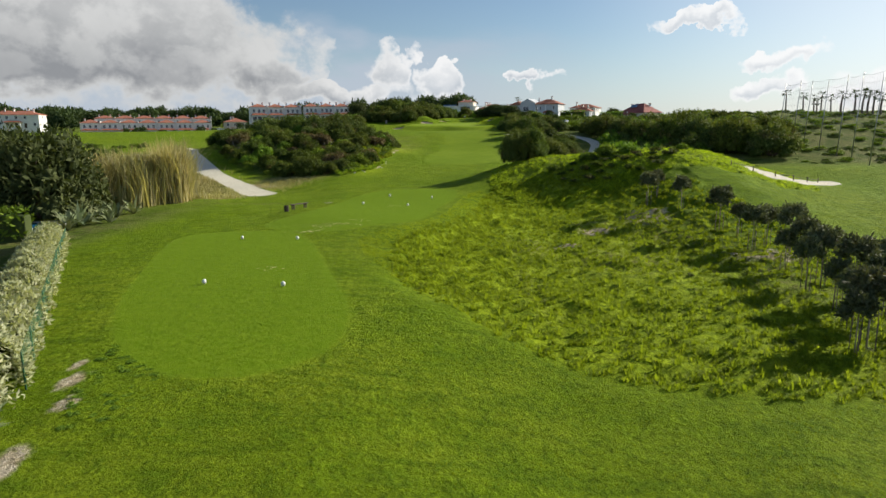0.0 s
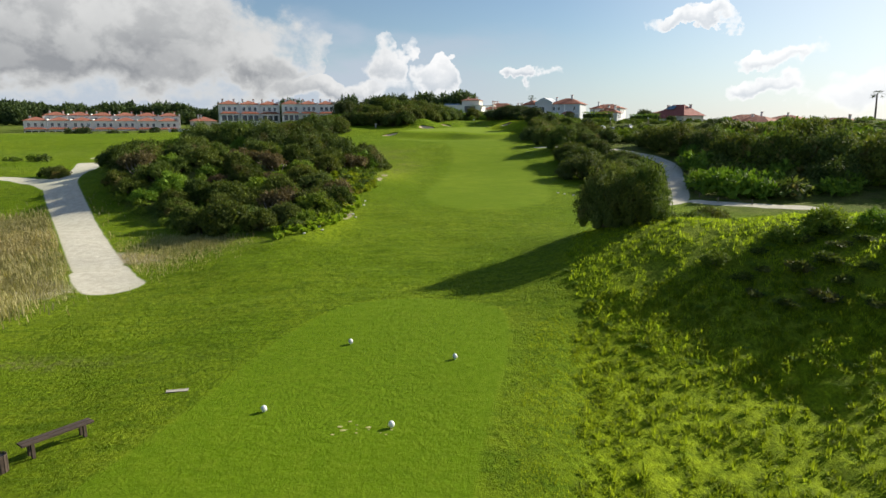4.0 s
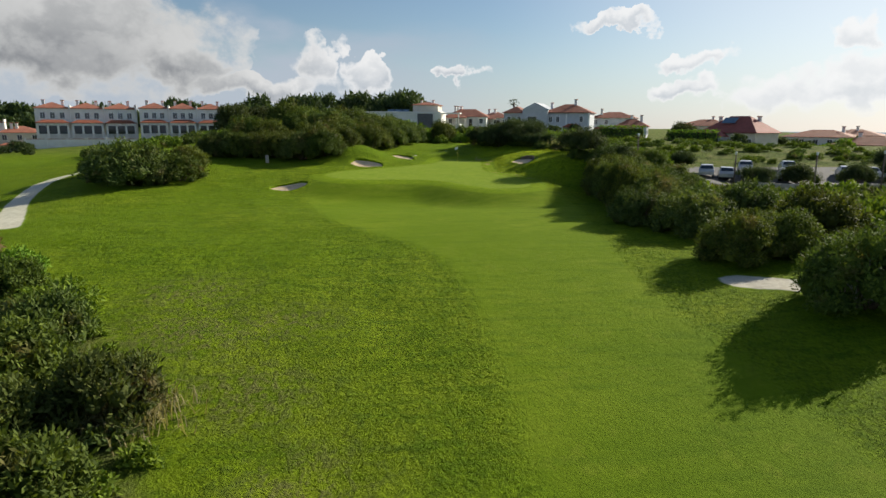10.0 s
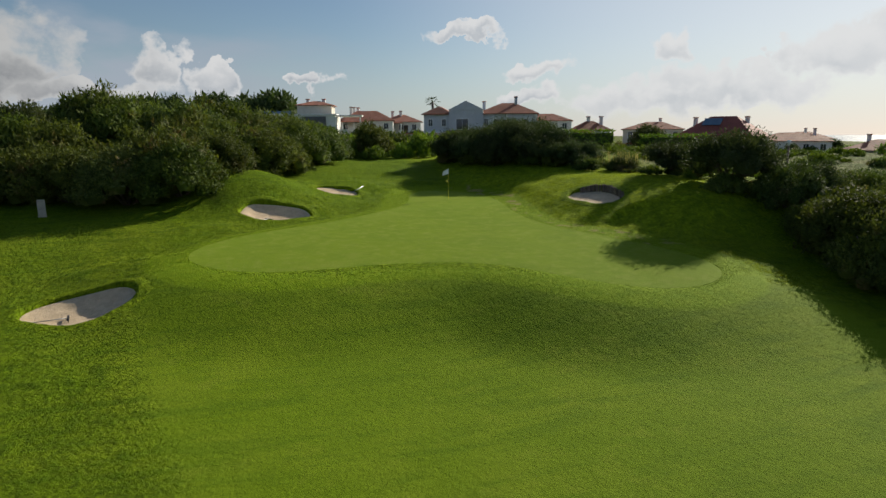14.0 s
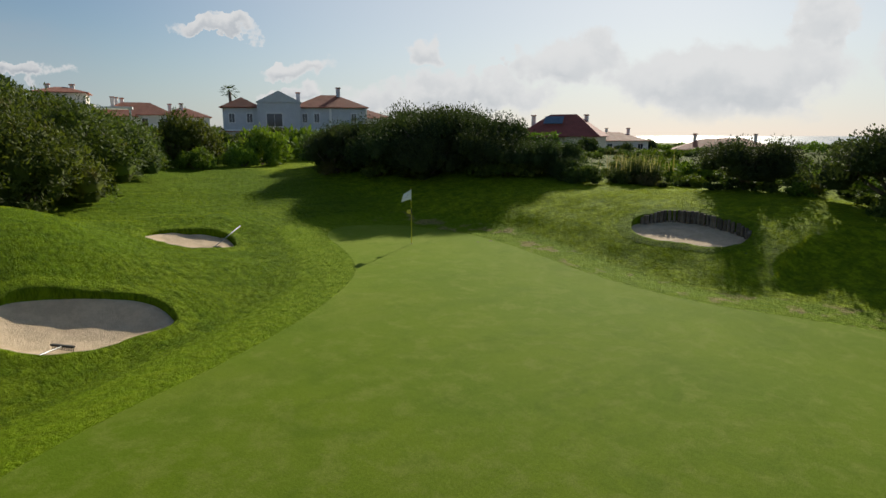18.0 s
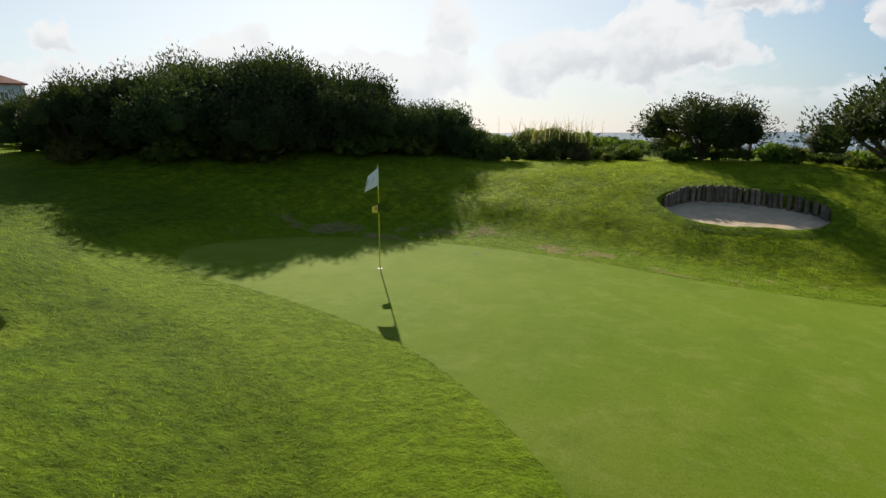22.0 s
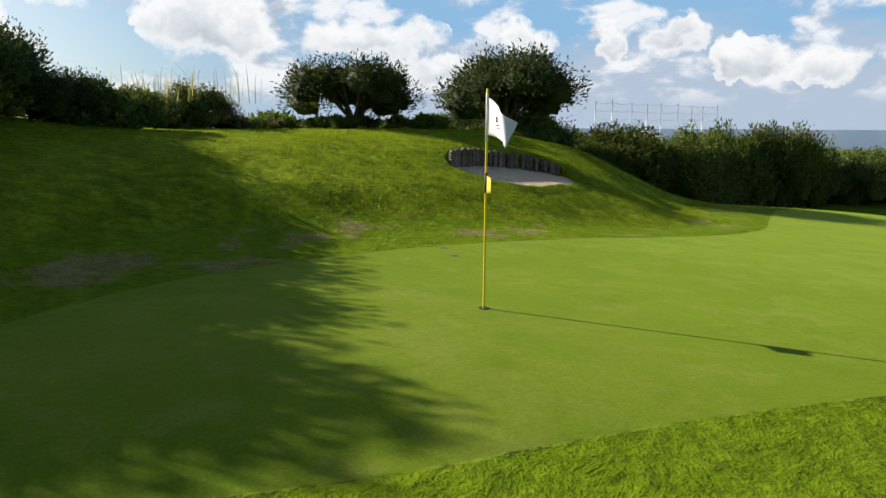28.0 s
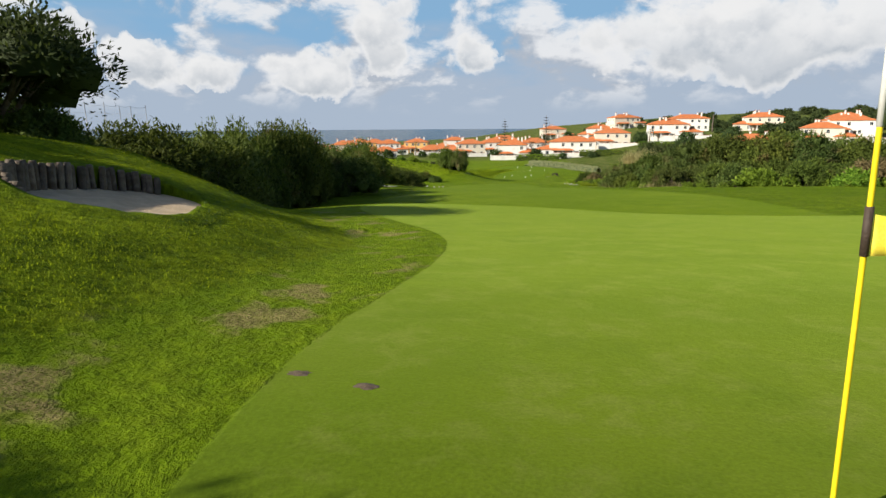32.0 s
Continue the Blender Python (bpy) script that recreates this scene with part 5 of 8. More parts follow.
# overgrown mound right of the tees
joined("weeds", spots(MOUND_RIGHT, 1.7, 7, 0.12, 0.28, tall=(0.5, 0.8), pad=0.2, r=0.5), LOW[:1], 7, "rank green weeds over the mound", "weeds")
joined("bramble", spots(rounded([(12, 68.5), (15, 66), (19, 64.5), (23, 64), (25, 66), (25, 69), (22, 71), (16, 72), (13, 71)], 2), 1.2, 47, 0.30, 0.55, tall=(0.5, 0.9), pad=0.2, r=0.5), [dict(crown=k["crown"]) for k in (LOW[1], LOW[2], LOW[1])], 47, "dark bramble over the shaded face of the mound", "bramble")
for x, y, s, k in ((16.4, 71.8, 0.75, 0), (18.8, 72.4, 0.9, 1), (21.2, 71.8, 0.75, 2), (12.6, 71.4, 0.55, 2), (26.5, 70.0, 0.55, 1)):
    set_plant(LUSH[k], x, y, s, x * y, 0.9, label="leafy bush on the crown of the overgrown mound")
joined("weeds", [q for q in spots(rounded([(-8.2, 15.4), (-9.2, 13.4), (-10.2, 16), (-11.0, 18.8), (-11.6, 20.8), (-10.2, 20.6), (-8.4, 18.6), (-8.0, 17)], 2), 0.36, 27, 0.07, 0.13, tall=(0.4, 0.6), pad=0.1, r=0.0) if vnoise(np.array([q[0] / 0.8]), np.array([q[1] / 0.8]), 8)[0] > -0.25], LOW[:1], 27, "broad-leaved weeds beside the sandy scar", "weeds")
joined("weeds", spots(rounded([(12, 24), (17, 20), (24, 24), (26, 38), (24, 50), (17, 50), (14, 38)], 2), 1.9, 17, 0.12, 0.24, tall=(0.5, 0.8), pad=0.1), LOW[:2], 17, "tall weeds under the young trees", "weeds")
# high ground behind and to the left of the green
scatter(rounded([(-9.5, 202.5), (-14, 202.5), (-24, 206), (-30, 207), (-27, 213), (-22, 222), (-12, 230), (0, 229), (1.5, 226), (-4, 220), (-8.5, 211)], 2), 3.1, BIG + BIG + LUSH[:1], 8, 0.9, 1.35, tall=(0.95, 1.3))
for x, y, s, k in ((-7.2, 212.6, 1.35, 0), (-5.0, 216.8, 1.4, 1), (-3.0, 220.4, 1.4, 2), (-0.6, 223.8, 1.35, 0), (2.0, 226.4, 1.2, 1), (-9.6, 208.6, 1.25, 2), (-10.5, 216, 1.5, 1), (-7.4, 222, 1.5, 0), (-4.4, 212.6, 1.2, 2), (-2.2, 216.6, 1.25, 0), (0.2, 220.6, 1.2, 1)):
    set_plant(BIGF[k], x, y, s, x + y, 1.0)
for x, y, s, k in ((-15, 126, 1.0, 0), (-18, 128.4, 1.2, 1), (-22, 130.4, 1.3, 2), (-26, 132, 1.3, 0), (-30, 134, 1.3, 1), (-34, 136, 1.3, 2), (-20, 123.6, 1.1, 0), (-25, 126, 1.25, 1), (-30, 128, 1.25, 2), (-38, 135, 1.3, 0), (-11.6, 125.6, 0.85, 1), (-35, 129, 1.2, 1)):
    set_plant(BIG[k], x, y, s, x * y, 1.1, label="large rounded thicket on the crown of the dune")
for x, y, s, k, t in ((18.6, 143.2, 1.15, 0, 1.1), (21.8, 144.6, 1.05, 1, 1.0), (18.0, 133.4, 1.2, 2, 0.78), (18.6, 129.0, 1.25, 0, 0.78), (17.0, 121.2, 1.3, 1, 0.85), (19.4, 117.0, 1.2, 2, 0.9), (19.4, 111.6, 1.05, 0, 1.05),
                      (22.6, 113.6, 0.95, 1, 1.0), (24.6, 131.2, 1.15, 2, 0.55), (23.4, 124.0, 1.1, 0, 0.75), (22.6, 118.6, 1.0, 1, 0.8), (22.4, 136.0, 0.95, 2, 0.8), (27.0, 149.4, 0.85, 1, 1.15), (17.4, 151.6, 0.95, 0, 1.0), (20.6, 152.6, 0.95, 2, 0.9),
                      (35.0, 138.6, 1.6, 0, 0.9), (38.6, 133.6, 1.6, 1, 0.9), (34.4, 144.0, 1.3, 2, 0.9), (19.5, 178.4, 1.01, 0, 1.0), (19.9, 174.8, 1.01, 1, 1.0), (19.5, 171.4, 1.01, 2, 1.0), (19.9, 168.0, 0.97, 0, 1.0), (21.7, 164.6, 0.9, 1, 1.0),
                      (20.8, 181.0, 1.12, 2, 1.0), (21.8, 176.6, 1.16, 1, 1.0), (21.6, 172.6, 1.16, 0, 1.0), (19.3, 176.8, 0.84, 1, 1.6), (19.0, 174.0, 0.82, 0, 1.7), (18.4, 171.5, 0.82, 2, 1.75), (18.0, 168.8, 0.80, 0, 1.7), (18.4, 166.0, 0.80, 1, 1.6), (16.4, 163.6, 0.95, 1, 1.0)):
    set_plant(BIGF[k], x, y, s, x * y, t, label="tall rounded thicket beside the fairway")
for x, y, s, k, t in ((43.0, 122.0, 1.6, 0, 1.1), (47.5, 118.5, 1.8, 1, 1.1), (39.5, 126.5, 1.5, 2, 1.0), (52.0, 113.5, 1.8, 0, 1.1), (56.5, 108.5, 1.7, 1, 1.1), (48.0, 125.0, 1.7, 2, 1.1), (44.0, 112.5, 1.3, 1, 0.9), (60.0, 116.0, 1.7, 0, 1.0), (-30.6, 189.6, 1.75, 1, 0.85)):
    set_plant(BIG[k], x, y, s, x * y, t, label="great dark rounded thicket on the dune")
joined("dune_thicket", [(x, y, sc * (0.42 if x < -17 else 0.9), a, t) for x, y, sc, a, t in spots(rounded([(-44, 214), (-30, 224), (-10, 231), (4, 232), (6, 244), (-20, 252), (-60, 240)], 2), 2.6, 18, 1.8, 3.0)], FARLOW[1:], 18, "dark thicket on the rise before the houses", "thicket")
scatter(rounded([(2, 225.5), (8, 224), (13, 224.5), (15, 229), (10, 231), (2, 230)], 2), 2.3, LUSH + LUSH + BIG[:1], 9, 0.9, 1.45, tall=(1.0, 1.5))
joined("dune_thicket", spots(rounded([(2, 231), (14, 230), (24, 228), (40, 236), (30, 250), (4, 246)], 2), 2.6, 19, 1.0, 1.7), FARLOW[:2], 19, "green garden thicket below the houses", "thicket")
scatter(rounded([(-24, 186), (-32, 188), (-38, 197), (-33, 204), (-26, 199)], 2), 2.7, BIG + DUNE[:1], 10, 0.8, 1.1)
# the row of windswept trees, and the three on the bank
rnd_t = random.Random(21)
for x, y, s in ((15.5, 221.5, 0.95), (15.0, 218.3, 1.0), (14.8, 215.6, 1.05), (15.6, 213.0, 1.03), (16.0, 210.7, 1.24), (16.6, 207.8, 0.84), (17.8, 205.6, 0.70), (17.3, 206.8, 0.80), (17.8, 212.2, 1.08), (18.2, 216.0, 1.12), (18.6, 208.8, 1.04), (19.6, 211.8, 1.12), (20.6, 214.5, 1.15), (14.2, 209.4, 0.9), (13.4, 212.6, 1.0), (12.6, 216.0, 0.95), (19.9, 205.2, 0.8), (19.2, 203.4, 0.5)):
    set_plant(rnd_t.choice(WIND), x, y, s, rnd_t.uniform(0, 6.28), rnd_t.uniform(0.93, 1.06), sink=0.25)
    set_plant(DUNE[rnd_t.randrange(4)], x - 0.1, y + rnd_t.uniform(-1, 1), 0.8, rnd_t.uniform(0, 6.28), 0.75)
for x, y, s, k in ((-10.4, 202.4, 1.12, 0), (-13.6, 203.4, 1.2, 1), (-17.2, 204.8, 1.1, 2), (-21.6, 205.4, 1.05, 0), (-25.6, 206.6, 1.0, 1), (-8.0, 205.6, 0.9, 2)):
    set_plant(BIGF[k], x, y, s, x * y, 1.0, label="large rounded dark thicket above the bunkers")
set_plant(BIGF[1], 20.8, 200.2, 0.50, 1.0, 0.85, label="rounded grey-green bush with tall seed stalks on the bank")
set_plant(BIGF[0], 21.4, 201.4, 0.42, 2.0, 0.9, label="rounded grey-green bush with tall seed stalks on the bank")
set_plant(WIND[0], 21.1, 194.9, 1.0, 0.4, 0.80, label="low umbrella-shaped evergreen tree on the bank")
set_plant(WIND[1], 20.2, 188.9, 1.28, 2.2, 0.90, label="broad dark evergreen tree above the timber bunker")
set_plant(WIND[2], 23.8, 186.4, 0.95, 3.0, 0.85)
set_plant(DUNE[2], 19.6, 188.4, 0.8, 3.0, 0.8)
set_plant(LUSH[2], 20.6, 192.2, 0.5, 0.3, 0.8)
set_plant(LUSH[1], 21.4, 197.6, 0.5, 0.3, 0.8)
wood = random.Random(31)
joined("bank_scrub", [(wood.uniform(20.5, 23.5), wood.uniform(207, 223), wood.uniform(0.4, 0.7), wood.uniform(0, 6.28), wood.uniform(0.8, 1.1)) for i in range(40)] + [(wood.uniform(19.6, 23.0), wood.uniform(186.5, 207), wood.uniform(0.22, 0.36), wood.uniform(0, 6.28), wood.uniform(0.8, 1.1)) for i in range(60)], LOW[1:], 36, "low dark scrub behind the windswept trees", "scrub")
joined("garden_scrub", [(wood.uniform(26, 33), wood.uniform(187, 203), wood.uniform(0.45, 0.8), wood.uniform(0, 6.28), wood.uniform(0.8, 1.1)) for i in range(36)], FARLOW[1:], 46, "dark scrub before the car park", "scrub")
joined("garden_scrub", [(wood.uniform(32, 78), wood.uniform(201, 246), wood.uniform(0.3, 0.8), wood.uniform(0, 6.28), wood.uniform(0.7, 1.1)) for i in range(170)], FARLOW, 37, "garden shrubs and hedges beyond the car park", "scrub")
joined("garden_scrub", [(wood.uniform(78, 150), wood.uniform(180, 262), wood.uniform(0.5, 1.2), wood.uniform(0, 6.28), wood.uniform(0.7, 1.1)) for i in range(190)], FARLOW[1:], 38, "shrubs and hedges among the seaward villas", "scrub")
joined("dune_scrub", [(wood.uniform(40, 62), wood.uniform(112, 150), wood.uniform(0.8, 1.9), wood.uniform(0, 6.28), wood.uniform(0.7, 1.0)) for i in range(110)], FARLOW[1:], 39, "dark scrub before the grey dune", "scrub")
# woods along the skyline inland, gardens among the houses
joined("pine_wood", [(wood.uniform(-360, 20), wood.uniform(365, 470), wood.uniform(1.5, 2.2), wood.uniform(0, 6.28), wood.uniform(0.85, 1.15)) for i in range(190)], FAR, 31, "dark pine wood on the inland skyline", "wood")
joined("garden_trees", [(wood.uniform(-150, 70), wood.uniform(-185, -25), wood.uniform(0.35, 0.9), wood.uniform(0, 6.28), wood.uniform(0.7, 1.2)) for i in range(90)], FAR, 32, "trees and hedges in the villa gardens", "trees")
joined("pine_wood", [(wood.uniform(-620, -170), wood.uniform(-420, -130), wood.uniform(1.2, 2.0), wood.uniform(0, 6.28), wood.uniform(0.6, 0.9)) for i in range(110)], FAR, 44, "dark woods on the hills behind the village", "wood")
joined("garden_trees", [(wood.uniform(-330, -110), wood.uniform(-260, -20), wood.uniform(0.6, 1.2), wood.uniform(0, 6.28), wood.uniform(0.7, 1.0)) for i in range(130)], FAR, 45, "trees on the slope behind the villas", "trees")
joined("garden_trees", [(wood.uniform(-130, 110), wood.uniform(240, 275), wood.uniform(0.3, 0.55), wood.uniform(0, 6.28), wood.uniform(0.7, 1.1)) for i in range(55)], FAR, 33, "trees and hedges before the houses", "trees")
joined("dune_scrub", [(wood.uniform(58, 130), wood.uniform(100, 160), wood.uniform(0.3, 0.8), wood.uniform(0, 6.28), wood.uniform(0.4, 0.7)) for i in range(520)], FARLOW[1:], 34, "sparse grey-green scrub on the dune", "scrub")
joined("dune_scrub", [(wood.uniform(60, 420), wood.uniform(-160, 90), wood.uniform(0.8, 2.2), wood.uniform(0, 6.28), wood.uniform(0.4, 0.8)) for i in range(160)], FARLOW[1:], 35, "scrub on the coastal plain", "scrub")
set_plant(OAK[0], -36.5, 56.0, 1.45, 0.4, 1.15)
set_plant(OAK[1], -43, 59.5, 1.5, 2.4, 1.15)
set_plant(OAK[0], -50, 56.5, 1.5, 4.4, 1.1)
set_plant(OAK[1], -40, 64.5, 1.4, 1.4, 1.1)
# young trees in their planting
for i, (x, y) in enumerate(((19.3, 56.5), (18.2, 55.4), (19.9, 52.0), (20.8, 46.6), (21.6, 45.2), (21.0, 41.8), (22.4, 42.6), (22.6, 40.0), (20.3, 36.4), (21.6, 36.8), (19.3, 32.4), (20.6, 33.2), (18.6, 28.6), (19.8, 27.2), (17.4, 25.6), (16.6, 23.4), (15.6, 22.6), (18.4, 24.0), (22.2, 31.0), (20.0, 29.6))):
    s = (0.85, 1.05, 0.95, 1.15)[i % 4]
    zt = z_at(x, y)
    base = set_plant(YOUNG[i % 2], x, y, s, i * 1.3, 1.15, z=zt)
    base.location.z = zt
    for ch in base.children:
        ch.location.z = 1.5
    add_part("trunk", tube([(0, 0, -0.1), (0.02, 0.01, 0.9), (0, 0, 1.75)], [0.028, 0.024, 0.02], 6), PALE_BARK, base, "thin pale trunk")
    for dx, dy in ((0.22, 0.1), (-0.2, 0.16), (0.02, -0.25)):
        add_part("stake", tube([(dx, dy, -0.1), (dx * 0.95, dy * 0.95, 1.1)], [0.022, 0.02], 5), WOOD_DARK, base, "wooden stake")


# ---- things on the course ----
def flagstick(x, y, label=""):
    z = z_at(x, y)
    base = empty("flagstick", pose(x, y, z + 0.01))
    pts = [(0, 0, -0.1 + 0.1 * i) for i in range(24)]
    add_part("pole", tube(pts, [0.0115] * 24, 10), YELLOW, base, "slim yellow fibreglass pole")
    add_part("ferrule", tube([(0, 0, 1.19), (0, 0, 1.39)], [0.017, 0.017], 10), WOOD_BENCH, base, "brown collar")
    add_part("pole_tip", tube([(0, 0, 1.70), (0, 0, 2.14), (0, 0, 2.16)], [0.014, 0.014, 0.006], 10), WHITE_PAINT, base, "white sleeve of the flag")
    # big flag, blown out and rippled
    nu, nv = 22, 12
    V = []
    for j in range(nv):
        for i in range(nu):
            u, v = i / (nu - 1), j / (nv - 1)
            hgt = 0.36 * (1 - 0.35 * u)
            xx = 0.47 * u - 0.06 * u * u
            zz = 2.12 - (1 - v) * hgt - 0.24 * u ** 1.2
            yy = 0.06 * math.sin(5.5 * u + 1.6 * v) * u + 0.02 * math.sin(11 * u + 3 * v) * u
            V.append((xx, yy, zz))
    F = [(j * nu + i, j * nu + i + 1, (j + 1) * nu + i + 1, (j + 1) * nu + i) for j in range(nv - 1) for i in range(nu - 1)]
    th = mesh_data("flag", V, F, True)
    turn = pose(0, 0, 0, 0, 0, 172)
    fl = add_part("flag", th, CLOTH_WHITE, base, "white cloth flag hanging out in the wind", at=turn)
    so = fl.modifiers.new("thickness", "SOLIDIFY")
    so.thickness = 0.003
    # crest: plain bars where the print is
    for k, (u, v, w, h) in enumerate(((0.17, 0.56, 0.022, 0.055), (0.20, 0.42, 0.07, 0.010), (0.21, 0.34, 0.055, 0.008))):
        for sidey in (-1, 1):
            hgt = 0.36 * (1 - 0.35 * u / 0.45)
            zz = 2.12 - (1 - v) * hgt - 0.24 * (u / 0.45) ** 1.2
            uu = u / 0.45
            yy = 0.06 * math.sin(5.5 * uu + 1.6 * v) * uu + 0.02 * math.sin(11 * uu + 3 * v) * uu
            add_part("print", box((w, 0.0015, h), (u, yy + sidey * 0.005, zz - h / 2), (0, 0, 12)), INK, fl, "dark crest print")
    V = []
    for j in range(5):
        for i in range(8):
            u, v = i / 7, j / 4
            V.append((0.02 + 0.15 * u, 0.02 * math.sin(5 * u) * u, 1.13 - 0.02 - (1 - v) * 0.17 * (1 - 0.25 * u) - 0.03 * u))
    F = [(j * 8 + i, j * 8 + i + 1, (j + 1) * 8 + i + 1, (j + 1) * 8 + i) for j in range(4) for i in range(7)]
    sm = add_part("marker_flag", mesh_data("marker_flag", V, F, True), CLOTH_YELLOW, base, "small yellow marker flag", at=pose(0, 0, 0.25, 0, 0, 160))
    so = sm.modifiers.new("thickness", "SOLIDIFY")
    so.thickness = 0.003
    for k in range(3):
        add_part("print", box((0.06, 0.0015, 0.010), (0.09, 0.012, 1.06 - 0.025 * k)), INK, sm, "printed bars")
    return tagged(base, label, "flagstick")


PIN = (7.17, 201.54)
flagstick(*PIN, "yellow golf flagstick with a white flag in the hole")
# the cup
cz = z_at(*PIN)
cup = tagged(empty("hole_cup", pose(PIN[0], PIN[1], cz)), "white-lined golf hole cut in the green", "golf hole")
# no pit is cut: a flat black disc paints the hole's inner shade
bm = bmesh.new()
bmesh.ops.create_circle(bm, cap_ends=True, radius=0.054, segments=24)
bmesh.ops.translate(bm, vec=(0, 0, 0.008), verts=bm.verts)
add_part("cup_shadow", bm, DARK, cup, "flat black disc for the shade in the hole")


def bench(x, y, turn):
    """A plank on two pairs of legs, with a post-like bin at its end."""
    base = empty("bench", pose(x, y, z_at(x, y), 0, 0, turn))
    bm = bmesh.new()
    for k in (-1, 1):
        box_bm(bm, (2.0, 0.17, 0.06), (0, k * 0.1, 0.42), bevel=0.008)
    add_part("seat", bm, WOOD_BENCH, base, "two dark planks")
    for sx_ in (-0.72, 0.72):
        for sy in (-0.13, 0.13):
            add_part("leg", box((0.09, 0.09, 0.44), (sx_, sy, -0.02), bevel=0.006), WOOD_BENCH, base)
        add_part("crossbar", box((0.07, 0.34, 0.07), (sx_, 0, 0.34), bevel=0.006), WOOD_BENCH, base)
    return tagged(base, "dark wooden plank bench beside the tee", "bench")


bench(-13.25, 57.0, 54)
bx, by = -14.1, 55.7
bin_ = empty("litter_bin", pose(bx, by, z_at(bx, by), 0, 0, 54))
for i in range(12):
    a = 2 * math.pi * i / 12
    add_part("slat", box((0.085, 0.025, 0.55), (0.19 * math.cos(a), 0.19 * math.sin(a), 0.0), (0, 0, math.degrees(a) + 90), 0.004), WOOD_BENCH, bin_)
add_part("liner", tube([(0, 0, 0.02), (0, 0, 0.50)], [0.17, 0.17], 14), DARK, bin_, "black inner bin")
tagged(bin_, "round slatted wooden litter bin by the bench", "litter bin")


def tee_marker(x, y, label):
    base = empty("tee_marker", pose(x, y, z_at(x, y)))
    bm = bmesh.new()
    bmesh.ops.create_uvsphere(bm, u_segments=14, v_segments=10, radius=0.10)
    bmesh.ops.scale(bm, vec=(1, 1, 1.15), verts=bm.verts)
    bmesh.ops.translate(bm, vec=(0, 0, 0.13), verts=bm.verts)
    for f in bm.faces:
        f.smooth = True
    add_part("head", bm, WHITE_PAINT, base, "white rounded head")
    add_part("spike", tube([(0, 0, -0.08), (0, 0, 0.05)], [0.012, 0.02], 8), METAL, base)
    return tagged(base, label, "tee marker", "tee markers")


for x, y in ((-11.15, 28.2), (-7.35, 27.7), (-13.2, 40.3), (-9.5, 39.9), (-7.63, 59.0), (-3.33, 58.0), (-5.65, 65.4), (-1.18, 63.8)):
    tee_marker(x, y, "small white golf tee marker on mown turf")


def rake(x, y, turn, tilt=0.0, label="", lift=0.0):
    base = empty("bunker_rake", pose(x, y, z_at(x, y) - 0.28 + lift, 0, -tilt, turn))
    add_part("handle", tube([(0.0, 0, 0.06), (0.8, 0, 0.05), (1.6, 0, 0.04)], [0.016, 0.016, 0.014], 8), METAL, base, "pale aluminium handle")
    add_part("head", box((0.07, 0.62, 0.045), (0, 0, 0.04), bevel=0.006), DARK, base, "black rake head")
    for i in range(13):
        add_part("tine", box((0.012, 0.012, 0.09), (0.0, -0.29 + i * 0.048, -0.045)), DARK, base)
    return tagged(base, label, "rake", "bunker rakes")


rake(0.55, 204.75, 28, 22, "bunker rake leaning with its handle over the sand", 0.06)
rake(-5.5, 197.75, 215, 0, "bunker rake lying on the raked sand", 0.0)
rake(-13.6, 185.2, 190, 0, "bunker rake lying in the sand", 0.0)
rake(13.9, 191.5, -60, 10, "bunker rake lying over the bunker's rim", 0.10)

# pale notice post before the thicket
sx0, sy0 = -17.9, 201.2
sgn = empty("marker_post", pose(sx0, sy0, z_at(sx0, sy0)))
add_part("board", box((0.42, 0.05, 0.95), (0, 0, 0.05), bevel=0.012), STONE, sgn, "grey-white board")
add_part("foot", box((0.46, 0.12, 0.10), (0, 0, -0.03), bevel=0.01), STONE, sgn)
tagged(sgn, "small grey-white upright tee sign before the thicket", "sign")

# plate in the turf by the tee
px0, py0 = -11.25, 60.8
tagged(add_part("turf_plate", box((0.75, 0.22, 0.02), (0, 0, 0.0), bevel=0.005), STONE, at=pose(px0, py0, z_at(px0, py0) + 0.01, 0, 0, 12)), "flat pale stone plate set in the grass", "plate")


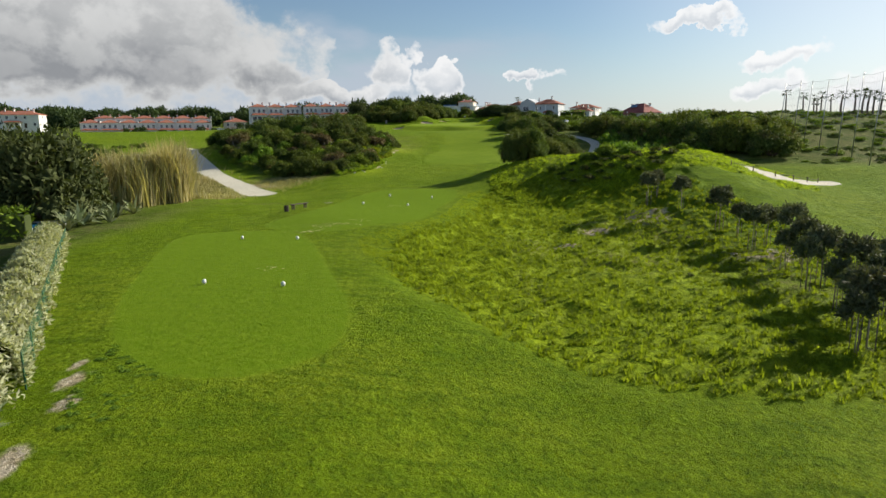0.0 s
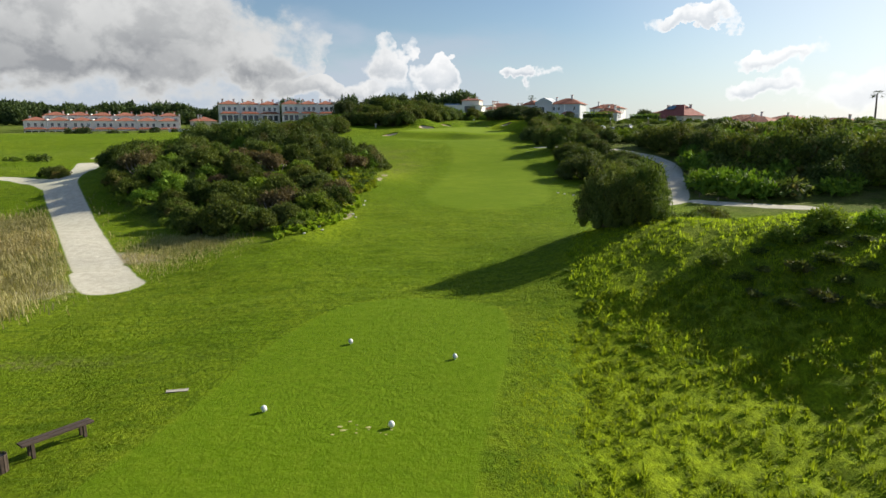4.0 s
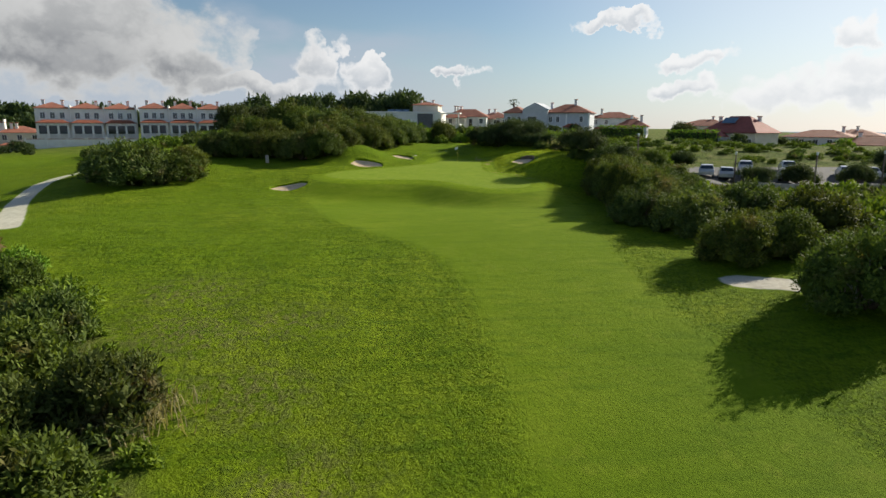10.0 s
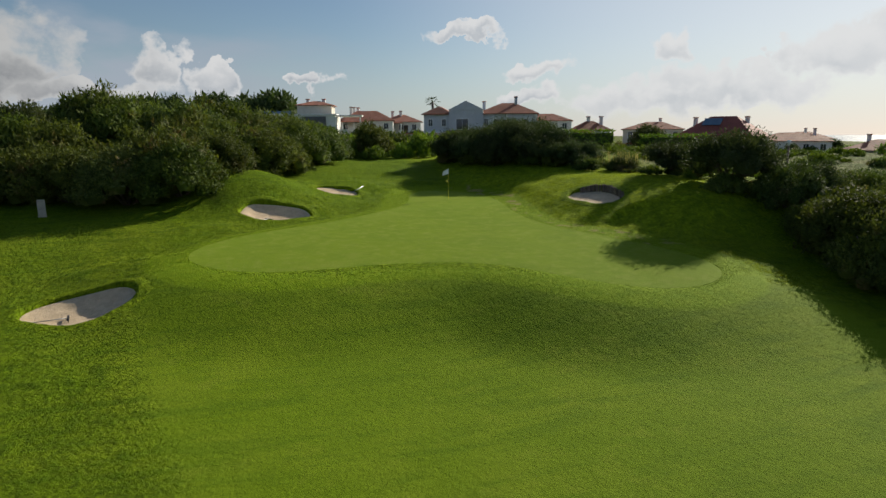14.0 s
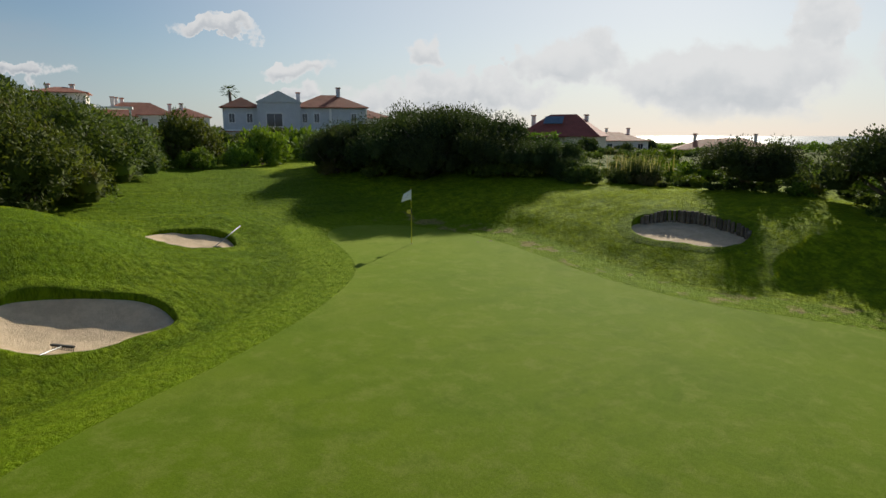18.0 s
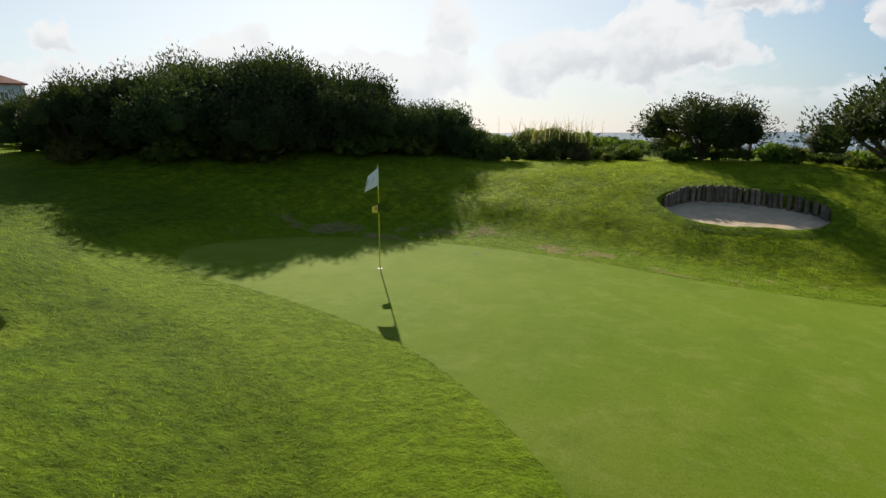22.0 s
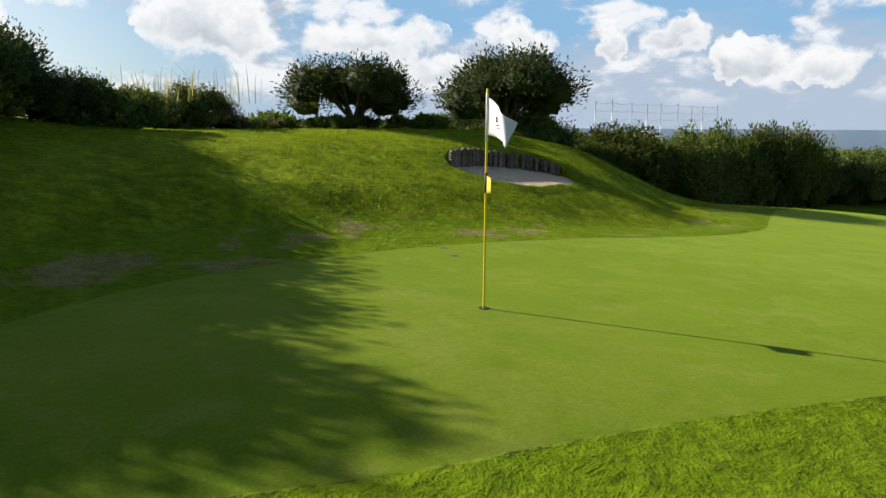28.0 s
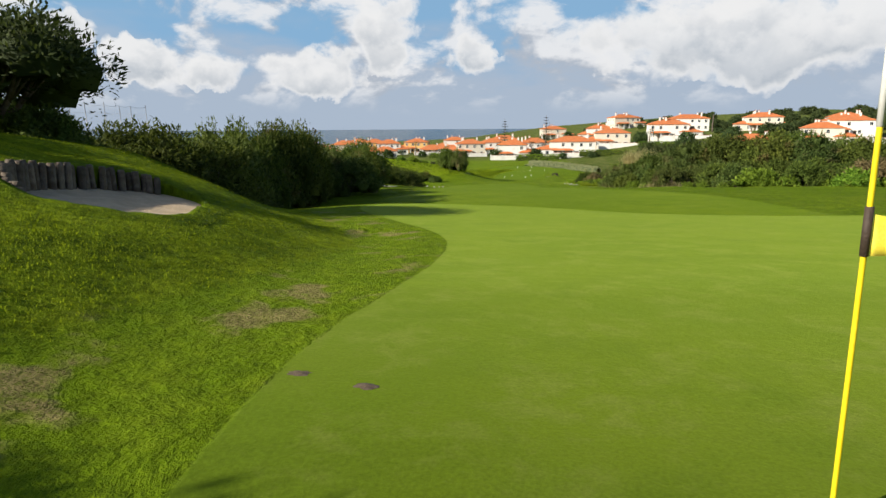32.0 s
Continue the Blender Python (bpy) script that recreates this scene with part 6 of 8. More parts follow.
# garden hedge and wire fence along the tee
def hedge():
    rnd = np.random.RandomState(8)
    line = rounded([(-11.5, 15.9), (-12.5, 17.8), (-14.8, 22.1), (-18.5, 28.9), (-23.2, 37.3), (-28.2, 46.4)], 3, False)
    seg = np.linalg.norm(np.diff(line, axis=0), axis=1)
    cum = np.concatenate([[0], np.cumsum(seg)])
    n = 38000
    t = rnd.uniform(0, cum[-1], n)
    cx, cy = np.interp(t, cum, line[:, 0]), np.interp(t, cum, line[:, 1])
    dx, dy = -0.88, -0.47
    a = rnd.uniform(0, np.pi, n)
    lump = 1 + 0.18 * np.sin(t * 2.3) + 0.12 * np.sin(t * 5.1 + 1)
    off, up_ = np.cos(a) * 0.85 * lump, np.sin(a) * 1.45 * lump ** 0.5
    low_ = rnd.uniform(0, 1, n) < 0.3
    up_ = np.where(low_, rnd.uniform(0.1, 1.0, n), up_)
    off = np.where(low_, np.sign(off) * rnd.uniform(0.6, 0.85, n), off)
    base_z = land(cx, cy)
    P = np.stack([cx + dx * (0.95 + off), cy + dy * (0.95 + off), base_z + up_], 1)
    N = np.stack([dx * off, dy * off, up_ * 0.6 + 0.2], 1)
    N /= np.linalg.norm(N, axis=1)[:, None]
    end = rnd.uniform(0, 1, n) < 0.03
    P[end] = np.stack([rnd.normal(-12.3, 0.35, end.sum()), rnd.normal(15.6, 0.25, end.sum()), land(np.full(end.sum(), -12.3), np.full(end.sum(), 15.6)) + rnd.uniform(0, 1.4, end.sum())], 1)
    V, F = leaves(P, N, 0.12, rnd)
    me = mesh_data("foliage", V, F)
    root = tagged(empty("hedge", pose(-18, 27, 0)), "clipped silvery-green garden hedge behind a wire fence", "hedge")
    root.location = (0, 0, 0)
    add_part("foliage", me, LEAF_HEDGE, root, "pale silvery leaves")
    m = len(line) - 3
    # dark leaf colour on this core paints the shade behind the pale leaves
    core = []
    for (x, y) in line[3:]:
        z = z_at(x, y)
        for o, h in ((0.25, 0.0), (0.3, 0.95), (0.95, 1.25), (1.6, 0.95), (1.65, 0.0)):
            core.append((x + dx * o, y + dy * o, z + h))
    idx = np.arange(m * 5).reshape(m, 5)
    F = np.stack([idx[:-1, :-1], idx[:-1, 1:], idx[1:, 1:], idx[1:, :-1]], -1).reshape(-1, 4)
    add_part("inner_growth", mesh_data("inner_growth", core, F), LEAF_OAK, root, "dark core coloured as the shade inside the hedge")
    # fence
    fence = tagged(empty("wire_fence", pose(0, 0, 0)), "low green wire mesh fence along the hedge", "fence")
    post = mesh_data("fence_post", *post_mesh(0.028, 1.25))
    post.materials.append(FENCE_GREEN)
    for s_ in np.arange(0, cum[-1], 2.4):
        x, y = float(np.interp(s_, cum, line[:, 0])), float(np.interp(s_, cum, line[:, 1]))
        add_part("fence_post", post, None, fence, at=pose(x, y, z_at(x, y) - 0.1))
    bm = bmesh.new()
    for h in np.arange(0.08, 1.15, 0.13):
        pts = [(float(x), float(y), z_at(x, y) + float(h)) for x, y in line[::2]]
        tube_bm(bm, pts, 0.006, 3, False)
    add_part("wire", bm, FENCE_GREEN, fence, "stretched green wires")
    bm = bmesh.new()
    for s_ in np.arange(0, cum[-1], 0.16):
        x, y = float(np.interp(s_, cum, line[:, 0])), float(np.interp(s_, cum, line[:, 1]))
        z = float(land(np.array([x]), np.array([y]))[0])
        tube_bm(bm, [(x, y, z + 0.02), (x, y, z + 1.12)], 0.005, 3, False)
    add_part("mesh_wires", bm, FENCE_GREEN, fence, "upright mesh wires")


hedge()


def blades(name, P, length, width, bend, seed, mat, parent=None, label="", category="", kind="", tilt=0.5):
    """Tufts of narrow blades, each a bent strip."""
    rnd = np.random.RandomState(seed)
    n = len(P)
    a = rnd.uniform(0, 2 * np.pi, n)
    out = np.stack([np.cos(a), np.sin(a), np.zeros(n)], 1)
    side = np.stack([-np.sin(a), np.cos(a), np.zeros(n)], 1)
    L = (length * rnd.uniform(0.55, 1.25, n))[:, None]
    lean = (tilt * rnd.uniform(0.2, 1.3, n))[:, None]
    w = side * (width * rnd.uniform(0.7, 1.3, n))[:, None] * 0.5
    up_ = np.array([0, 0, 1.0])
    mid_ = P + up_ * L * 0.62 + out * L * lean * 0.35
    tip = P + up_ * L * (1 - bend * lean) + out * L * lean
    V = np.stack([P - w, P + w, mid_ + w * 0.75, mid_ - w * 0.75, tip + w * 0.08, tip - w * 0.08], 1).reshape(-1, 3)
    k = np.arange(n)[:, None] * 6
    F = np.concatenate([k + np.array([[0, 1, 2, 3]]), k + np.array([[3, 2, 4, 5]])])
    me = mesh_data(name, V, F)
    if parent is not None:
        return add_part(name, me, mat, parent, label)
    me.materials.append(mat)
    return tagged(new(name, me), label, category, kind=kind)


# tall reeds at the bend of the track
def reed_bed(cx, cy, r, n, seed):
    rnd = np.random.RandomState(seed)
    x, y = cx + rnd.normal(0, r * 0.5, n), cy + rnd.normal(0, r * 0.5, n)
    P = np.stack([x, y, land(x, y) - 0.05], 1)
    root = tagged(empty("reed_clump", pose(0, 0, 0)), "tall clump of straw-coloured giant reeds", "reeds", "reeds by the track")
    blades("reed_stand", P, 4.2 + 1.9 * ((seed * 7) % 5) / 4, 0.10, 0.25, seed, LEAF_REED, root, "dry reed stalks", tilt=0.42)
    V = []
    P2 = P[: n // 2] + np.stack([rnd.normal(0, 0.3, n // 2), rnd.normal(0, 0.3, n // 2), rnd.uniform(1.5, 4.6, n // 2)], 1)
    blades("reed_foliage", P2, 1.2, 0.07, 0.9, seed + 1, LEAF_REED, root, "drooping reed leaves", tilt=0.9)


for k, (x, y, r) in enumerate(((-31.5, 64.5, 2.2), (-33.8, 68.5, 2.6), (-30.2, 70.0, 1.8), (-36.5, 73.5, 2.4), (-28.6, 66.2, 1.4), (-34.5, 63.0, 2.0), (-38.6, 69.0, 2.2))):
    reed_bed(x, y, r, 1100, 60 + k)


def agave(x, y, s, label):
    base = empty("agave", pose(x, y, z_at(x, y)))
    rnd = random.Random(int(x * 10))
    bm = bmesh.new()
    for i in range(26):
        a, el = rnd.uniform(0, 6.28), rnd.uniform(0.35, 1.3)
        L = s * rnd.uniform(0.7, 1.1)
        d = Vector((math.cos(a) * math.cos(el), math.sin(a) * math.cos(el), math.sin(el)))
        sd = Vector((-math.sin(a), math.cos(a), 0)) * 0.05 * s
        p0, p1, p2 = Vector((0, 0, 0.02)), d * L * 0.55 + Vector((0, 0, 0.04)), d * L - Vector((0, 0, 0.22 * L * math.cos(el)))
        v = [bm.verts.new(q) for q in (p0 - sd, p0 + sd, p1 + sd * 1.1, p2, p1 - sd * 1.1)]
        lo = bm.verts.new(p1 - Vector((0, 0, 0.03 * s)))
        bm.faces.new((v[0], v[1], v[2], v[4]))
        bm.faces.new((v[4], v[2], v[3]))
        bm.faces.new((v[1], v[0], lo))
    add_part("leaf_rosette", bm, LEAF_AGAVE, base, "stiff sword-shaped leaves")
    return tagged(base, label, "agave", "agaves by the fence")


for x, y, s in ((-29.4, 48.2, 2.0), (-29.9, 50.6, 2.3), (-30.4, 53.0, 2.2), (-29.3, 55.4, 2.3), (-29.2, 58.4, 2.0), (-31.4, 51.6, 2.0), (-31.4, 56.8, 2.2), (-28.2, 52.2, 1.6)):
    agave(x, y, s, "grey-green sword-leaved agave clump beside the fence")
for x, y, s in ((-11.6, 14.9, 0.9), (-11.2, 13.9, 0.85), (-12.3, 15.6, 1.0), (-11.0, 12.8, 0.8), (-12.0, 13.7, 0.9), (-12.8, 14.8, 0.9)):
    agave(x, y, s, "arching yellow-green lily clump at the garden's edge")

# garden pool and terrace behind the fence
pt = tagged(empty("swimming_pool", pose(-37.5, 49.5, z_at(-37.5, 49.5) + 0.05, 0, 0, 8)), "blue garden swimming pool with a white rim", "pool")
add_part("pool_rim", box((13, 6.4, 0.35), (0, 0, -0.25), bevel=0.05), WHITE_PAINT, pt, "white paved rim")
add_part("pool_water", box((9.5, 3.6, 0.06), (0, 0, 0.05)), POOL, pt, "blue water")


# ---- grass ----
def turf_tufts(name, outline, n, length, width, seed, per=5, spread_=0.06, label="", keep=None, tilt=0.7, mat=None):
    rnd = np.random.RandomState(seed)
    lo, hi = outline.min(0), outline.max(0)
    x, y = rnd.uniform(lo[0], hi[0], n), rnd.uniform(lo[1], hi[1], n)
    ok = edge_distance(x, y, outline) < 0
    ok &= np.minimum(edge_distance(x, y, TEE_LOW), edge_distance(x, y, TEE_TOP)) > 0.05
    ok &= (edge_distance(x, y, GREEN) > (1.75 if length > 0.04 else 0.04)) & (track_sd(x, y) > 0.2)
    for b in BUNKERS:
        ok &= bunker_sd(x, y, b) > 0.12
    clump = vnoise(x / 0.9, y / 0.9, seed) + 0.6 * vnoise(x / 0.35, y / 0.35, seed + 1)
    ok &= clump > rnd.uniform(-1.1, 0.5, n)
    x, y, clump = x[ok], y[ok], clump[ok]
    x, y = np.repeat(x, per) + rnd.normal(0, spread_, len(x) * per), np.repeat(y, per) + rnd.normal(0, spread_, len(y) * per)
    P = np.stack([x, y, ground(x, y) - 0.015], 1)
    return blades(name, P, length, width, 0.5, seed, mat or LEAF_BLADE, None, label, "grass", "stuff", tilt)


def tussocks(name, outline, gap, per, length, width, radius, seed, label):
    """Domed tufts of long grass whose blades fall outwards."""
    rnd = np.random.RandomState(seed)
    lo, hi = outline.min(0), outline.max(0)
    cx, cy = np.meshgrid(np.arange(lo[0], hi[0], gap), np.arange(lo[1], hi[1], gap))
    cx, cy = cx.ravel() + rnd.uniform(-0.5, 0.5, cx.size) * gap, cy.ravel() + rnd.uniform(-0.5, 0.5, cy.size) * gap
    ok = (edge_distance(cx, cy, outline) < 0) & (track_sd(cx, cy) > 0.3) & (np.minimum(edge_distance(cx, cy, TEE_LOW), edge_distance(cx, cy, TEE_TOP)) > 0.2)
    ok &= vnoise(cx / 2.2, cy / 2.2, seed) > rnd.uniform(-1.6, 0.3, cx.size)
    cx, cy = cx[ok], cy[ok]
    n = len(cx) * per
    size = np.repeat(rnd.uniform(0.6, 1.3, len(cx)), per)
    a, q = rnd.uniform(0, 2 * np.pi, n), np.sqrt(rnd.uniform(0, 1, n))
    out = np.stack([np.cos(a), np.sin(a), 0 * a], 1)
    P = np.stack([np.repeat(cx, per), np.repeat(cy, per), 0 * a], 1) + out * (q * radius * size)[:, None]
    P[:, 2] = ground(P[:, 0], P[:, 1]) - 0.02
    b_ = a + rnd.normal(0, 0.5, n)
    out = np.stack([np.cos(b_), np.sin(b_), 0 * b_], 1)
    side = np.stack([-np.sin(b_), np.cos(b_), 0 * b_], 1) * (width * 0.5 * rnd.uniform(0.7, 1.3, n))[:, None]
    L = (length * size * rnd.uniform(0.7, 1.2, n) * (1.1 - 0.35 * q))[:, None]
    lean = (0.15 + 0.75 * q)[:, None]
    up_ = np.array([0, 0, 1.0])
    mid_ = P + up_ * L * 0.65 + out * L * lean * 0.35
    tip = P + up_ * L * (1 - 0.55 * lean) + out * L * lean
    V = np.stack([P - side, P + side, mid_ + side * 0.8, mid_ - side * 0.8, tip + side * 0.1, tip - side * 0.1], 1).reshape(-1, 3)
    k = np.arange(n)[:, None] * 6
    F = np.concatenate([k + np.array([[0, 1, 2, 3]]), k + np.array([[3, 2, 4, 5]])])
    me = mesh_data(name, V, F)
    me.materials.append(LEAF_BLADE)
    tagged(new(name, me), label, "grass", kind="stuff")


tussocks("tussock_grass", TUSSOCKS, 0.48, 26, 0.30, 0.034, 0.17, 301, "long tussocky rough grass on the bank")
tussocks("tussock_grass", MOUND_RIGHT, 0.42, 18, 0.25, 0.036, 0.24, 307, "long tussocky grass over the mound")
turf_tufts("rough_grass", rounded([(2.4, 68), (1.0, 60), (0, 52), (-3.5, 45), (-6, 40), (-3, 30), (3, 30), (3.4, 48), (5, 62), (5, 70)], 2), 16000, 0.11, 0.022, 306, 5, 0.09, "thick bright grass on the bank below the tee")
turf_tufts("collar_grass", rounded([(9.6, 188), (10.4, 185), (13.5, 184), (13, 190), (12.4, 196), (13, 202), (12, 206), (8, 209), (3, 207), (1, 201), (3, 199), (4.2, 202.5), (5.4, 205.4), (8, 206.8), (9.8, 204), (10.2, 200), (9, 194)], 2), 36000, 0.028, 0.007, 305, 4, 0.03, "short grass collar round the putting green")
turf_tufts("rough_grass", rounded([(-12, 10), (4, 4), (22, 10), (20, 24), (6, 24), (-3, 20), (-12, 16)], 2), 12000, 0.07, 0.016, 302, 4, 0.07, "mown rough in front of the tee")
turf_tufts("rough_grass", rounded([(10, 184), (12, 178), (19, 178), (21, 198), (18, 210), (12, 208), (10, 204), (9, 198)], 2), 60000, 0.050, 0.010, 303, 6, 0.06, "rough grass on the bank beside the green")
turf_tufts("rough_grass", rounded([(-14, 188), (-10, 184), (-2, 192), (2, 198), (4, 206), (8, 210), (4, 216), (-6, 214), (-14, 204)], 2), 30000, 0.045, 0.010, 304, 5, 0.05, "rough grass on the mound round the bunkers")


# ---- houses ----
def hip_roof(w, d, rise, over=0.45, gable=False, thick=0.12):
    """A tiled hip roof with eaves; its base centre at the wall's top."""
    bm = bmesh.new()
    W, D = w / 2 + over, d / 2 + over
    if w >= d:
        run = W if gable else W - D * 0.95
        ridge = ((-run, 0, rise), (run, 0, rise))
    else:
        run = D if gable else D - W * 0.95
        ridge = ((0, -run, rise), (0, run, rise))
    low = [bm.verts.new(p) for p in ((-W, -D, -thick), (W, -D, -thick), (W, D, -thick), (-W, D, -thick))]
    eav = [bm.verts.new(p) for p in ((-W, -D, 0), (W, -D, 0), (W, D, 0), (-W, D, 0))]
    a, b_ = (bm.verts.new(p) for p in ridge)
    bm.faces.new(low[::-1])
    for i in range(4):
        bm.faces.new((low[i], low[(i + 1) % 4], eav[(i + 1) % 4], eav[i]))
    if w >= d:
        fs = ((eav[0], eav[1], b_, a), (eav[1], eav[2], b_), (eav[2], eav[3], a, b_), (eav[3], eav[0], a))
    else:
        fs = ((eav[0], eav[1], a), (eav[1], eav[2], b_, a), (eav[2], eav[3], b_), (eav[3], eav[0], a, b_))
    for f in fs:
        bm.faces.new(f)
    return bm


def window_part(parent, x, y, z, turn, w=1.0, h=1.2, arch=False):
    """A framed pane on a wall; the wall's outside is the window's -y side."""
    m = pose(x, y, z, 0, 0, turn)
    bm = bmesh.new()
    for sz, at_ in (((w + 0.16, 0.10, 0.10), (0, 0, -0.10)), ((w + 0.16, 0.10, 0.10), (0, 0, h)), ((0.10, 0.10, h), (-w / 2 - 0.03, 0, 0)), ((0.10, 0.10, h), (w / 2 + 0.03, 0, 0)), ((0.05, 0.08, h), (0, 0, 0))):
        box_bm(bm, sz, at_)
    fr = add_part("window", bm, WHITE_PAINT, parent, "white-framed window", at=m)
    add_part("pane", box((w, 0.05, h), (0, 0.02, 0)), GLASS, fr)
    return fr


def wall_windows(parent, w, d, z0, storeys, gap=3.0, sides="snew", wh=(1.0, 1.25), rnd=None):
    for s in range(storeys):
        z = z0 + s * 2.9 + 1.0
        for side in sides:
            L = w if side in "sn" else d
            k = max(1, int(L / gap))
            for i in range(k):
                o = (i + 0.5) / k * L - L / 2
                if rnd and rnd.random() < 0.22:
                    continue
                x, y, t = {"s": (o, -d / 2 - 0.02, 0), "n": (o, d / 2 + 0.02, 180), "e": (w / 2 + 0.02, o, 90), "w": (-w / 2 - 0.02, o, -90)}[side]
                window_part(parent, x, y, z, t, *wh)


def chimney(parent, x, y, z, h=1.6, mat=None):
    c = add_part("chimney", box((0.6, 0.6, h), (0, 0, 0)), mat or WALL_WHITE, parent, at=pose(x, y, z))
    add_part("chimney_cap", box((0.8, 0.8, 0.18), (0, 0, h), bevel=0.03), ROOF_TILE, c, "tiled cap")


def villa(x, y, turn, w, d, storeys=2, wall=None, roof=None, label="", wing=None, porch=True, seed=1, z=None, rise=1.7, base=2.0, chimneys=2, far=True):
    rnd = random.Random(seed)
    wall, roof = wall or WALL_WHITE, roof or ROOF_TILE
    h = storeys * 2.9
    z = z_at(x, y) if z is None else z
    root = empty("villa", pose(x, y, z, 0, 0, turn))
    add_part("wall", box((w, d, h + base), (0, 0, -base)), wall, root)
    add_part("cornice", box((w + 0.24, d + 0.24, 0.25), (0, 0, h - 0.30), bevel=0.04), WHITE_PAINT, root)
    add_part("roof", hip_roof(w, d, rise), roof, root, "red clay tile roof", at=pose(0, 0, h))
    for i in range(chimneys):
        chimney(root, rnd.uniform(-0.35, 0.35) * w, rnd.uniform(-0.3, 0.3) * d, h + 0.5, rise + 0.2)
    wall_windows(root, w, d, 0, storeys, 3.0, "snew", rnd=rnd)
    add_part("door", box((1.0, 0.10, 2.1), (w * 0.12, -d / 2 - 0.02, 0.0), bevel=0.02), WOOD_BENCH, root, "dark wooden door")
    if wing:
        ww, wd, ws, ox, oy = wing
        wh = ws * 2.9
        add_part("wing_wall", box((ww, wd, wh + base), (ox, oy, -base)), wall, root)
        add_part("wing_roof", hip_roof(ww, wd, rise * 0.75), roof, root, "lower red tile roof", at=pose(ox, oy, wh))
        for i in range(max(1, int(ww / 3))):
            o = (i + 0.5) / max(1, int(ww / 3)) * ww - ww / 2
            window_part(root, ox + o, oy - wd / 2 - 0.02, 0.9, 0, 1.2, 1.3)
    if porch:
        pw = w * 0.45
        add_part("porch_roof", hip_roof(pw, 2.4, 0.6, 0.3), roof, root, "tiled porch roof", at=pose(-w * 0.2, -d / 2 - 1.2, 2.6))
        for i in (-1, 0, 1):
            add_part("porch_column", box((0.28, 0.28, 2.6 + base), (-w * 0.2 + i * (pw / 2 - 0.2), -d / 2 - 2.2, -base), bevel=0.03), WHITE_PAINT, root)
    return tagged(root, label, "house", "villas")


def townhouse(x, y, turn, z, w=7.0, end=False, label=""):
    """One house of a terrace: stepped front, arched porch, tiled roof and white party wall."""
    root = empty("townhouse", pose(x, y, z, 0, 0, turn))
    add_part("wall", box((w - 0.02, 8.0, 8.2), (0, 0, -2.0)), WALL_GREYWHITE, root)
    add_part("roof", hip_roof(w, 8.0, 1.5, 0.25, gable=False), ROOF_TILE, root, "red clay tile roof", at=pose(0, 0, 6.2))
    add_part("party_wall", box((0.35, 8.6, 9.3 if end else 8.9), (w / 2, 0, -2.0), bevel=0.05), WALL_WHITE, root, "white party wall")
    for i in (-1, 1):
        chimney(root, i * w * 0.28, 1.5, 6.6, 1.5)
    # ground floor porch with arches
    add_part("porch_roof", hip_roof(w - 0.6, 2.6, 0.7, 0.2), ROOF_DARK, root, "brown tiled porch roof", at=pose(0, -5.2, 2.7))
    bm = bmesh.new()
    for i in range(4):
        box_bm(bm, (0.45, 0.4, 4.6), ((i - 1.5) * (w - 1.0) / 3, -6.2, -2.0))
    box_bm(bm, (w - 0.6, 0.4, 0.7), (0, -6.2, 2.0))
    add_part("porch_arcade", bm, WALL_GREYWHITE, root, "white arcade")
    add_part("porch_opening", box((w - 1.2, 0.06, 2.1), (0, -4.03, 0.0)), GLASS, root, "dark glazed doors")
    for i in (-1, 0, 1):
        window_part(root, i * (w - 1.2) / 3, -4.02, 3.7, 0, 1.0, 1.4)
    window_part(root, w / 2 + 0.20, -1.5, 3.6, 90, 0.8, 1.1)
    return tagged(root, label, "house", "terraced houses")


def terrace(x0, y0, x1, y1, n, z, label):
    turn = math.degrees(math.atan2(y1 - y0, x1 - x0))
    w = math.hypot(x1 - x0, y1 - y0) / n
    for i in range(n):
        t = (i + 0.5) / n
        townhouse(x0 + (x1 - x0) * t, y0 + (y1 - y0) * t, turn, z, w, i == n - 1, label)


terrace(-86, 284, -65.5, 292, 3, 15.2, "white terraced house with red tile roof and arched porch")
terrace(-63.0, 288.5, -43.5, 293.5, 3, 15.4, "white terraced house with red tile roof and arched porch")
terrace(-172, 302, -119, 326, 7, 9.3, "distant white terraced house with red roof across the valley")
terrace(-176, 322, -126, 345, 6, 11.8, "distant white terraced house on the upper row")
villa(-98, 300, 20, 10, 9, 2, WALL_CREAM, label="cream villa with a red roof beyond the next hole", seed=4, z=9.5)
villa(-185, 282, 15, 14, 10, 2, label="white villa with a red roof at the wood's edge", seed=5, z=13.0)
villa(-205, 300, 15, 12, 10, 3, label="white villa before the pine wood", seed=6, z=11.0, porch=False)


